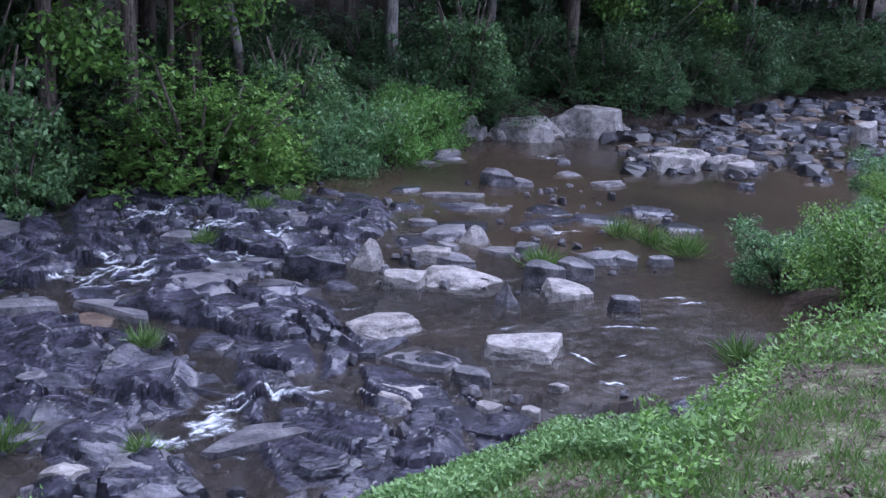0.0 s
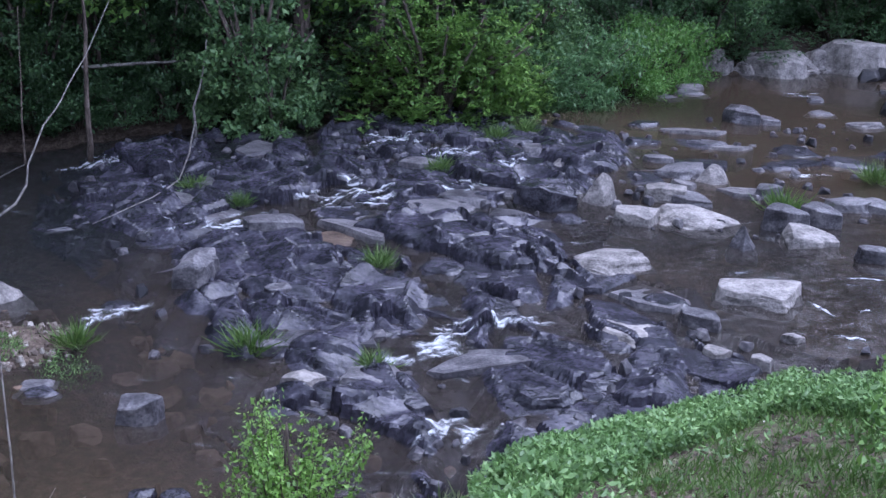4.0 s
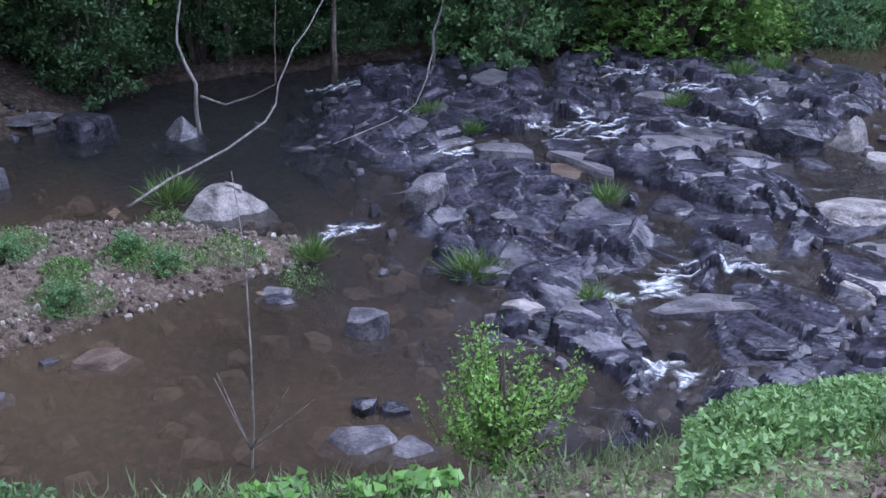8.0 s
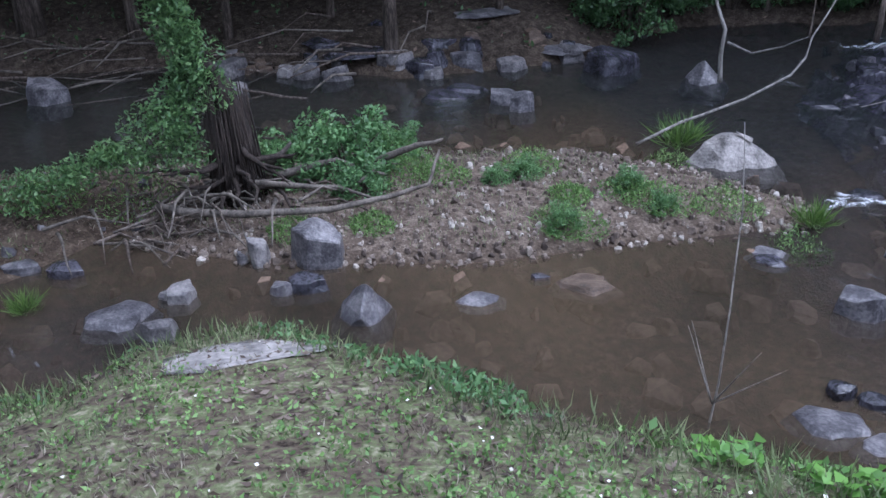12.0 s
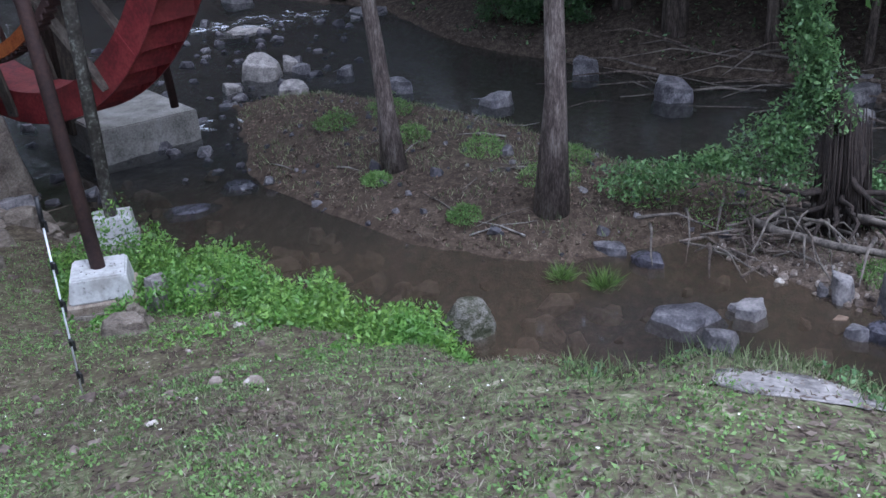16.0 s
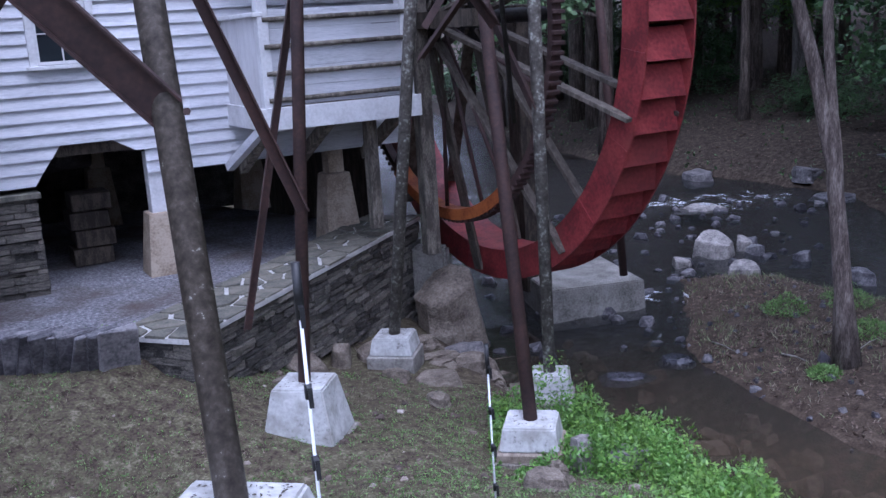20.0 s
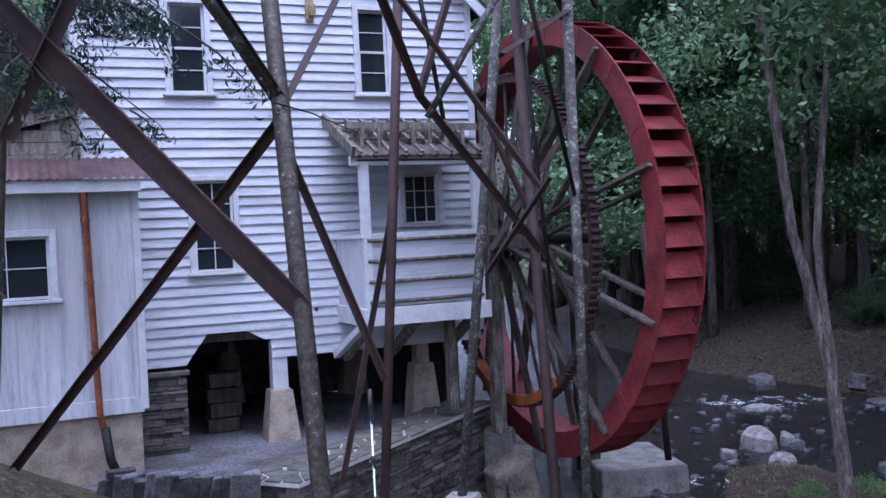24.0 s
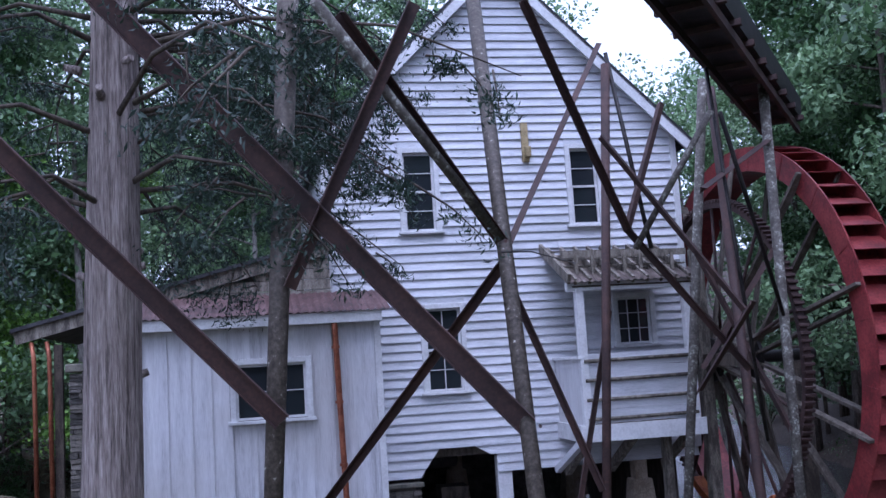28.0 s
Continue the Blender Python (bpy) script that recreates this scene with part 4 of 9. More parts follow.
# the shoal between the outcrop and the near bank, strewn with dark flat stones
shoal_rest = {"brown": [], "slate": [], "grey": []}
for k in range(240):
    t = rnd.random()
    x, y = 5.2 + 10.6 * t + rnd.gauss(0, 1.1), 22.4 + 16.2 * t + rnd.gauss(0, 1.5)
    if -side(np.array([x]), np.array([y]), FAR_BANK)[0] > 0.2 or side(np.array([x]), np.array([y]), RIGHT_BANK)[0] > 0.2:
        continue
    w = rnd.uniform(0.22, 0.66) * (1 + 0.5 * t)
    key = rnd.choice(("brown", "slate", "slate", "brown", "slate", "grey"))
    if k >= 96:
        shoal_rest[key].append((x, y, 0.73, w, w * rnd.uniform(0.18, 0.4)))
        continue
    tagged(stone("rock", rnd.choice(FORMS[key, rnd.choice(("slab", "block"))]), x, y, 0.76, w, w * rnd.uniform(0.18, 0.4), rnd.uniform(0, 360), 0.75, rnd.uniform(-10, 10)), {"brown": "brown flat stone in the far shoal", "slate": "dark wet stone in the far shoal", "grey": "grey angular stone in the far shoal"}[key], "rock", "rocks of the far shoal")
# rocks tumbled along the foot of the far bank
for k in range(34):
    t = rnd.random()
    x, y = (-12.2 - 1.6 * t * 2, 10.3 - 3.4 * t * 2) if t < 0.5 else (-13.8 - 2.6 * (t - 0.5) * 2, 6.9 - 2.2 * (t - 0.5) * 2)
    x, y, w = x + rnd.gauss(0, 0.22) - 0.1, y + rnd.gauss(0, 0.22), rnd.uniform(0.16, 0.58)
    tagged(stone("rock", rnd.choice(FORMS["brown", "slab"] + FORMS["slate", "slab"] + GREYS[:3]), x, y, max(0.0, ground_z(x, y)), w, w * rnd.uniform(0.3, 0.55), rnd.uniform(0, 360), 0.75, rnd.uniform(-10, 10)), "grey angular rock at the foot of the far bank", "rock", "creek rocks")
# the ledge: a pavement of tilted slate slabs over which the creek breaks, each slab its own piece
LEDGE = [(-8.1, 11.8), (-6.1, 10.6), (-5.5, 9.7), (-4.1, 8.5), (-3.5, 7.8), (-2.9, 7.5), (-2.1, 6.9), (-1.4, 6.0), (0.2, 6.0), (1.6, 7.0), (2.4, 8.3), (2.0, 9.1), (1.1, 9.2), (0.4, 9.6),
         (-0.1, 10.4), (-1.0, 11.1), (-1.6, 12.3), (-1.3, 13.9), (-0.9, 15.5), (-1.5, 17.6), (-2.8, 18.4), (-4.4, 18.8), (-5.7, 16.1), (-8.7, 15.5), (-9.6, 14.2)]
PALE_ZONE = [(-1.3, 15.4), (-0.3, 17.9), (2.4, 19.4), (3.9, 17.2), (2.9, 13.8), (2.2, 12.2), (0.9, 12.6), (-0.9, 12.6)]
ledge = empty("rock_ledge", Matrix.Identity(4), "ledge of tilted dark slate slabs across the creek", "rock ledge", kind="structure")


def clip_cell(poly, p, q):
    """The part of a convex outline that is nearer to p than to q."""
    out = []
    mx, my, dx, dy = (p[0] + q[0]) / 2, (p[1] + q[1]) / 2, q[0] - p[0], q[1] - p[1]
    for (ax, ay), (bx, by) in zip(poly, poly[1:] + poly[:1]):
        da, db = (ax - mx) * dx + (ay - my) * dy, (bx - mx) * dx + (by - my) * dy
        if da <= 0:
            out.append((ax, ay))
        if da * db < 0:
            t = da / (da - db)
            out.append((ax + t * (bx - ax), ay + t * (by - ay)))
    return out


def slabs(zone, step, turn, stretch, keep, seed, lift, drymat, wetmat, parent, big=0.16):
    """Slabs from the cells of scattered sites, stretched along the strike of the rock."""
    rnd = random.Random(seed)
    c, s = math.cos(radians(turn)), math.sin(radians(turn))
    sites = {}
    for i in range(-40, 41):
        for j in range(-60, 61):
            sites[i, j] = ((i + rnd.uniform(-0.46, 0.46)) * step, (j + rnd.uniform(-0.46, 0.46)) * step)
    cx, cy = sum(p[0] for p in zone) / len(zone), sum(p[1] for p in zone) / len(zone)
    made = 0
    for (i, j), p in sites.items():
        if abs(i) > 38 or abs(j) > 58:
            continue
        X, Y = cx + (p[0] * stretch) * c - p[1] * s, cy + (p[0] * stretch) * s + p[1] * c
        if float(inside(np.array([X]), np.array([Y]), zone)[0]) < -0.05 or rnd.random() > keep or Y < 7.6:
            continue
        poly = [(p[0] - 2, p[1] - 2), (p[0] + 2, p[1] - 2), (p[0] + 2, p[1] + 2), (p[0] - 2, p[1] + 2)]
        for di in (-2, -1, 0, 1, 2):
            for dj in (-2, -1, 0, 1, 2):
                if (di or dj) and (i + di, j + dj) in sites:
                    poly = clip_cell(poly, p, sites[i + di, j + dj])
        if len(poly) < 3:
            continue
        off = rnd.uniform(-0.04, 0.10) * lift
        tx, ty = rnd.uniform(-0.10, 0.10) - 0.05, rnd.uniform(-0.12, 0.12)
        zw = float(water_level(np.array([X]), np.array([Y]))[0])
        bm = bmesh.new()
        rings = []
        n = len(poly)
        ctr = (sum(q[0] for q in poly) / n, sum(q[1] for q in poly) / n)
        for k, (shrink, dz) in enumerate(((0.98, -0.45), (0.95, -0.05), (0.90, 0.0), (0.55, 0.0))):
            ring = []
            for a in range(n):
                for frac in (0.0, 0.5):
                    px = poly[a][0] + frac * (poly[(a + 1) % n][0] - poly[a][0])
                    py = poly[a][1] + frac * (poly[(a + 1) % n][1] - poly[a][1])
                    sh = shrink - (0.10 * abs(noise.noise(Vector((px * 3, py * 3, k * 0.1 + seed))) if k else 0))
                    lx, ly = (px - ctr[0]) * sh * stretch, (py - ctr[1]) * sh
                    z = zw + off + dz + (tx * lx + ty * ly if dz > -0.3 else 0) + (0.02 * noise.noise(Vector((px * 5, py * 5, 3.0 + k))) if k else 0)
                    gx, gy = cx + ctr[0] * stretch * c - ctr[1] * s + lx * c - ly * s, cy + ctr[0] * stretch * s + ctr[1] * c + lx * s + ly * c
                    ring.append(bm.verts.new((gx, gy, z)))
            rings.append(ring)
        m = len(rings[0])
        for r0, r1 in zip(rings, rings[1:]):
            for a in range(m):
                bm.faces.new((r0[a], r0[(a + 1) % m], r1[(a + 1) % m], r1[a]))
        bm.faces.new(rings[-1])
        part("slab", bm, drymat if off + max(0, rnd.uniform(-0.03, 0.02)) > 0.05 * lift else wetmat, parent)
        made += 1
    return made


# the solid rock under the slabs: broken into tilted, tightly jointed plates along the strike
LC, LS = math.cos(radians(158)), math.sin(radians(158))
_jit = np.random.default_rng(12).random((96, 96, 5))


def plates(x, y, step, stretch, amp, tilt, crack):
    """Height of a pavement of tilted plates, with recessed joints."""
    u, v = (x * LC + y * LS) / stretch / step, (-x * LS + y * LC) / step
    iu, iv = np.floor(u).astype(int), np.floor(v).astype(int)
    f1, f2 = np.full(u.shape, 9.0), np.full(u.shape, 9.0)
    h = np.zeros(u.shape)
    for a in (-1, 0, 1):
        for b in (-1, 0, 1):
            q = _jit[(iu + a) % 96, (iv + b) % 96]
            du, dv = u - (iu + a + 0.08 + 0.84 * q[..., 0]), v - (iv + b + 0.08 + 0.84 * q[..., 1])
            d = np.hypot(du, dv)
            near = d < f1
            f2 = np.where(near, f1, np.minimum(f2, d))
            h = np.where(near, amp * (q[..., 2] - 0.5) + tilt * ((q[..., 3] - 0.5) * du + (q[..., 4] - 0.5) * dv), h)
            f1 = np.where(near, d, f1)
    return h - crack * (1 - smooth(0.0, 0.11, f2 - f1))


CHUTE = [(-2.75, 10.9), (-2.3, 9.6), (-2.05, 8.7), (-1.6, 7.6), (-1.3, 6.5)]


def ledge_height(x, y):
    wob = 0.12 * fbm(x, y, 0.5, 2, 2.7)
    d = inside(x, y, LEDGE)
    h = plates(x + wob, y + wob, 0.95, 1.7, 0.20, 0.24, 0.06) + plates(x - wob, y + wob, 0.40, 1.6, 0.07, 0.26, 0.035)
    h = h + 0.008 * fbm((x * LC + y * LS) * 0.35, -x * LS + y * LC, 0.10, 3, 0.9)
    gully = 0.13 * smooth(0.55, 0.0, np.abs(fbm(x, y, 1.7, 2, 5.1)) * 3.2)
    chute = 0.20 * smooth(0.42, 0.12, np.abs(side(x, y, CHUTE)))
    return water_level(x, y) + 0.095 + h - gully - chute - 0.30 * (1 - smooth(-0.45, 0.35, d + 0.35 * fbm(x, y, 0.9, 2, 8.0)))


lx, ly = np.arange(-10.2, 2.9, 0.033), np.arange(5.5, 19.4, 0.033)
LX, LY = np.meshgrid(lx, ly)
lz, keep_ = ledge_height(LX, LY), inside(LX, LY, LEDGE) > -0.7
qi = (np.arange(len(ly) - 1)[:, None] * len(lx) + np.arange(len(lx) - 1)[None])[keep_[:-1, :-1]]
used, inv = np.unique(np.stack([qi, qi + 1, qi + len(lx) + 1, qi + len(lx)], 1), return_inverse=True)
raw("bedrock", np.stack([LX, LY, lz], -1).reshape(-1, 3)[used].tolist(), inv.reshape(-1, 4).tolist(), M_bed, ledge, "dark wet jointed slate")
slabs(LEDGE, 0.55, 158, 1.6, 0.20, 3, 0.7, M_slabdry, M_wet, ledge)
slabs(PALE_ZONE, 0.55, 165, 1.6, 0.16, 8, 0.6, M_rock, M_wet, ledge)


def joined_stones(name, pts, material, label, category, templates):
    """Many small stones in one mesh: rows of x, y, z, width, height."""
    vs, fs = [], []
    rnd = random.Random(len(pts))
    for x, y, z, w, h in pts:
        me = rnd.choice(templates)
        a = rnd.uniform(0, 6.283)
        ca, sa = math.cos(a) * w, math.sin(a) * w
        k = len(vs)
        vs += [(x + v.co.x * ca - v.co.y * sa * 0.8, y + v.co.x * sa + v.co.y * ca * 0.8, z + v.co.z * h) for v in me.vertices]
        fs += [tuple(k + i for i in p.vertices) for p in me.polygons]
    return tagged(raw(name, vs, fs, material), label, category, kind="stuff")


PEBS = [rock_mesh("pebble", 70 + i, M_rock, 16, 0, 0.35) for i in range(5)]
for key, material, word in (("brown", M_brownrock, "brown"), ("slate", M_wet, "dark wet"), ("grey", M_slabdry, "grey")):
    joined_stones("shoal_stones", shoal_rest[key], material, word + " flat stones strewn over the far shoal", "stones", FORMS[key, "slab"])
M_pebble = noisy("pebbles", [(0.0, (0.05, 0.037, 0.03)), (0.4, (0.13, 0.10, 0.08)), (0.8, (0.24, 0.20, 0.165)), (1.0, (0.46, 0.42, 0.37))], 3, 30, 0.85, 0.3, 0.01, per_object=0.8, per_island=True)
M_frag = noisy("slate_fragments", [(0.1, (0.02, 0.02, 0.024)), (0.55, (0.065, 0.06, 0.068)), (0.98, (0.22, 0.205, 0.205))], 3, 26, 0.5, 0.5, 0.02, per_object=0.5, per_island=True)
M_shoal = noisy("shoal_slate", [(0.1, (0.012, 0.012, 0.014)), (0.6, (0.04, 0.037, 0.040)), (0.93, (0.09, 0.083, 0.083)), (1.0, (0.26, 0.24, 0.23))], 3, 26, 0.4, 0.6, 0.02, per_object=0.7, per_island=True)
rnd = random.Random(21)
frags = []
while len(frags) < 380:
    x, y = rnd.uniform(-9.5, 5), rnd.uniform(6, 20)
    d = float(inside(np.array([x]), np.array([y]), LEDGE)[0])
    p = float(inside(np.array([x]), np.array([y]), PALE_ZONE)[0])
    if d > -0.5 or p > -0.3 or rnd.random() < 0.03:
        w = rnd.uniform(0.07, 0.26)
        frags.append((x, y, float(water_level(np.array([x]), np.array([y]))[0]) - 0.01, w, w * rnd.uniform(0.25, 0.6)))
joined_stones("stone_fragments", frags, M_frag, "broken slate fragments between the ledge slabs", "stones", PEBS)
# pebbles on the gravel bar and along its waterline, stones on the drowned bed, shoal stones far off
pebs = []
while len(pebs) < 2600:
    x, y = rnd.uniform(-11.5, -5.4), rnd.uniform(2, 8.8)
    d = float(inside(np.array([x]), np.array([y]), GRAVEL_BAR)[0])
    if d > -0.12:
        w = rnd.uniform(0.025, 0.075) * (1.6 if rnd.random() < 0.12 or d < 0.1 else 1)
        pebs.append((x, y, ground_z(x, y), w, w * 0.6))
joined_stones("pebbles", pebs, M_pebble, "pale and brown pebbles on the gravel bar", "pebbles", PEBS)
bed = []
while len(bed) < 420:
    x, y = rnd.uniform(-13, 0), rnd.uniform(-6, 9)
    z = ground_z(x, y)
    zw = float(water_level(np.array([x]), np.array([y]))[0])
    if -0.45 < z - zw < -0.12:
        w = rnd.uniform(0.12, 0.5)
        bed.append((x, y, z, w, rnd.uniform(0.06, 0.2)))
joined_stones("bed_stones", bed, noisy("silted_stone", [(0.2, (0.10, 0.065, 0.042)), (0.8, (0.24, 0.17, 0.12))], 3, 20, 0.9, 0.3, 0.01, per_object=0.4, per_island=True), "silted stones lying under the murky pool", "stones", PEBS)
shoal = []
while len(shoal) < 420:
    x, y = rnd.uniform(4, 24), rnd.uniform(21, 44)
    d1, d2 = float(side(np.array([x]), np.array([y]), FAR_BANK)[0]), float(side(np.array([x]), np.array([y]), RIGHT_BANK)[0])
    if d1 > -0.5 and d2 < 0.8:
        w = rnd.uniform(0.2, 0.9)
        shoal.append((x, y, float(water_level(np.array([x]), np.array([y]))[0]), w, w * rnd.uniform(0.15, 0.34)))
joined_stones("shoal_stones", shoal, M_shoal, "dark and pale stones of the far shoal", "stones", PEBS)
isl = []
while len(isl) < 150:
    x, y = rnd.uniform(-16, -9), rnd.uniform(-5, 4)
    if float(inside(np.array([x]), np.array([y]), ISLAND)[0]) > -0.2:
        w = rnd.uniform(0.03, 0.12) * (2.2 if rnd.random() < 0.08 else 1)
        isl.append((x, y, ground_z(x, y), w, w * 0.5))
joined_stones("island_stones", isl, M_frag, "scattered small stones on the littered island", "stones", PEBS)
riff = []
while len(riff) < 150:
    x, y = rnd.uniform(-22, -11.5), rnd.uniform(-8, -2.5)
    z, zw = ground_z(x, y), float(water_level(np.array([x]), np.array([y]))[0])
    if z < zw - 0.03:
        w = rnd.uniform(0.1, 0.4)
        riff.append((x, y, zw - 0.04, w, w * rnd.uniform(0.2, 0.5)))
joined_stones("riffle_stones", riff, M_frag, "dark wet stones in the riffle by the wheel", "stones", PEBS)
tagged(stone("mossy_boulder", rock_mesh("mossy_boulder", 99, M_mossrock, 70, 2, 0.45), -8.06, -0.3, -0.02, 0.6, 0.32, 20, 0.95), "round mossy boulder standing in the pool", "boulder")

# ---------------------------------------------------------------- the mill, in its own frame: x along the gable wall, y into the house
MILL = pose(-6.786, -10.248, 0, 0, 0, 147.49)
mill = empty("mill_house", MILL, "white clapboarded gabled mill house on stone piers beside the creek", "house")
U0, U1, ZB, ZE, ZA, DEEP = -0.2, 5.95, 2.85, 8.45, 11.45, 8.0
MID = (U0 + U1) / 2
BALCONY_WINDOW = (4.60, 5.36, 4.76, 5.68)
WINDOWS = [(1.03, 1.72, 6.83, 8.28, 2), (3.95, 4.60, 6.85, 8.30, 2), (1.26, 2.02, 4.17, 5.65, 3)]
ARCH = [(1.07, 2.77), (1.49, 3.33), (1.98, 3.33), (2.41, 3.08)]


def rake(u):
    return ZE + (ZA - ZE) * (1 - abs(u - MID) / (MID - U0))


def holed_wall(name, x0, x1, z0, z1, holes, y, thick, material, parent, top=None):
    bm = bmesh.new()
    xs = sorted({x0, x1, *[h[0] for h in holes], *[h[1] for h in holes]})
    zs = sorted({z0, z1, *[h[2] for h in holes], *[h[3] for h in holes]})
    for a, c in zip(xs, xs[1:]):
        for p, q in zip(zs, zs[1:]):
            if any(h[0] <= (a + c) / 2 <= h[1] and h[2] <= (p + q) / 2 <= h[3] for h in holes):
                continue
            box(bm, ((a + c) / 2, y + thick / 2, (p + q) / 2), (c - a, thick, q - p))
    return part(name, bm, material, parent)


wall_front = holed_wall("wall", U0 + 0.02, U1 - 0.02, 3.36, ZE, [w[:4] for w in WINDOWS] + [BALCONY_WINDOW], 0.03, 0.12, M_darkwood, mill)
bm = bmesh.new()
vs = [bm.verts.new((u, y, z)) for y in (0.03, 0.15) for u, z in ((U0 + 0.02, ZE), (U1 - 0.02, ZE), (MID, ZA - 0.05))]
bm.faces.new(vs[:3])
bm.faces.new(vs[3:][::-1])
part("gable", bm, M_darkwood, mill)
bm = bmesh.new()
box(bm, (U0 + 0.06, DEEP / 2, (ZB + ZE) / 2), (0.12, DEEP - 0.3, ZE - ZB))
part("wall", bm, M_white, mill)
bm = bmesh.new()
box(bm, (U1 - 0.06, DEEP / 2, (ZB + ZE) / 2), (0.12, DEEP - 0.3, ZE - ZB))
part("wall", bm, M_white, mill)
bm = bmesh.new()
box(bm, (MID, DEEP, (ZB + ZE) / 2), (U1 - U0, 0.12, ZE - ZB))
part("wall", bm, M_white, mill)
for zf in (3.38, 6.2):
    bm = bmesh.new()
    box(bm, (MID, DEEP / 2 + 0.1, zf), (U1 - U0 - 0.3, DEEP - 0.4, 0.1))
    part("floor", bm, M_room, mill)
# roof: two slopes with an overhang, verge boards
for sgn in (-1, 1):
    bm = bmesh.new()
    e = MID + sgn * (MID - U0 + 0.3)
    ze = ZE - 0.3 * (ZA - ZE) / (MID - U0)
    beam_pts = [(MID, ZA + 0.06), (e, ze + 0.06)]
    vv = []
    for y in (-0.22, DEEP + 0.25):
        for (u, z), dz in ((beam_pts[0], 0), (beam_pts[1], 0), (beam_pts[1], 0.09), (beam_pts[0], 0.09)):
            vv.append(bm.verts.new((u, y, z + dz)))
    for f in ((0, 1, 2, 3), (7, 6, 5, 4), (0, 4, 5, 1), (1, 5, 6, 2), (2, 6, 7, 3), (3, 7, 4, 0)):
        bm.faces.new([vv[i] for i in f])
    bmesh.ops.recalc_face_normals(bm, faces=bm.faces)
    roof = part("roof", bm, M_shingle, mill, "dark shingled roof slope")
    bm = bmesh.new()
    beam(bm, (MID + sgn * 0.0, -0.20, ZA - 0.03), (e, -0.20, ze - 0.03), 0.04, 0.17)
    part("verge_board", bm, M_trim, mill, "white painted verge board")
    bm = bmesh.new()
    beam(bm, (MID, -0.10, ZA - 0.02), (e, -0.10, ze - 0.02), 0.18, 0.03)
    part("soffit", bm, M_trim, mill)
# clapboards: lapped boards, each its own piece, broken by the windows and by the arch at the foot
EXPO = 0.146
z, row = ZB, 0
rnd = random.Random(11)
holes = [(a, c, p, q) for a, c, p, q, _ in WINDOWS] + [BALCONY_WINDOW]
while z < ZA - 0.12:
    top = z + EXPO
    half = (ZA - z - 0.05) / (ZA - ZE) * (MID - U0) if z > ZE else MID - U0
    lo, hi = MID - min(half, MID - U0), MID + min(half, MID - U0)
    cuts, partial = [], []
    for a, c, p, q in holes:
        if z < q - 0.02 and top > p + 0.005:
            cuts.append((a, c))
            if p - z > 0.015:
                partial.append((a, c, z, p))
            if top - q > 0.015:
                partial.append((a, c, q, top))
    arched = z < 3.25
    if arched:
        cuts.append((1.07 + 0.75 * (z - 2.77), 2.41 if z < 3.05 else 2.41 - (z - 3.08) * 1.72))
    segs, s0 = [], lo
    for a, c in sorted(cuts):
        if a > s0:
            segs.append((s0, min(a, hi)))
        s0 = max(s0, c)
    if s0 < hi:
        segs.append((s0, hi))
    for a, c in segs:
        joints = [a]
        if c - a > 2.6:
            joints.append(a + (c - a) * rnd.uniform(0.3, 0.7))
        joints.append(c)
        for p, q in zip(joints, joints[1:]):
            if q - p < 0.05:
                continue
            sag = rnd.uniform(-0.004, 0.004)
            bm = bmesh.new()
            g = 0.0015
            pts = [(0.03, z + EXPO + 0.015), (0.012, z + EXPO + 0.015), (-0.026 + sag, z), (0.002, z)]
            dq = 0.75 if arched and 1.0 < q < 1.6 else 0.0
            dp = -1.72 if arched and z > 3.0 and 1.9 < p < 2.5 else 0.0
            va = [bm.verts.new((p + g + dp * (zz - z), y, zz)) for y, zz in pts]
            vb = [bm.verts.new((q - g + dq * (zz - z), y, zz + rnd.uniform(-0.003, 0.003))) for y, zz in pts]
            for i in range(4):
                bm.faces.new((va[i], va[(i + 1) % 4], vb[(i + 1) % 4], vb[i]))
            bm.faces.new(va[::-1])
            bm.faces.new(vb)
            bmesh.ops.recalc_face_normals(bm, faces=bm.faces)
            part("clapboard", bm, M_white, wall_front)
    for a, c, p, q in partial:
        bm = bmesh.new()
        box(bm, ((a + c) / 2, 0.008, (p + q) / 2), (c - a, 0.036, q - p))
        part("clapboard", bm, M_white, wall_front)
    z += EXPO
    row += 1
# corner boards
for u in (U0 - 0.0, U1 + 0.0):
    bm = bmesh.new()
    box(bm, (u, -0.005, (ZB + ZE) / 2 + 0.1), (0.11, 0.05, ZE - ZB - 0.1), bevel=0.004)
    part("corner_board", bm, M_trim, mill)


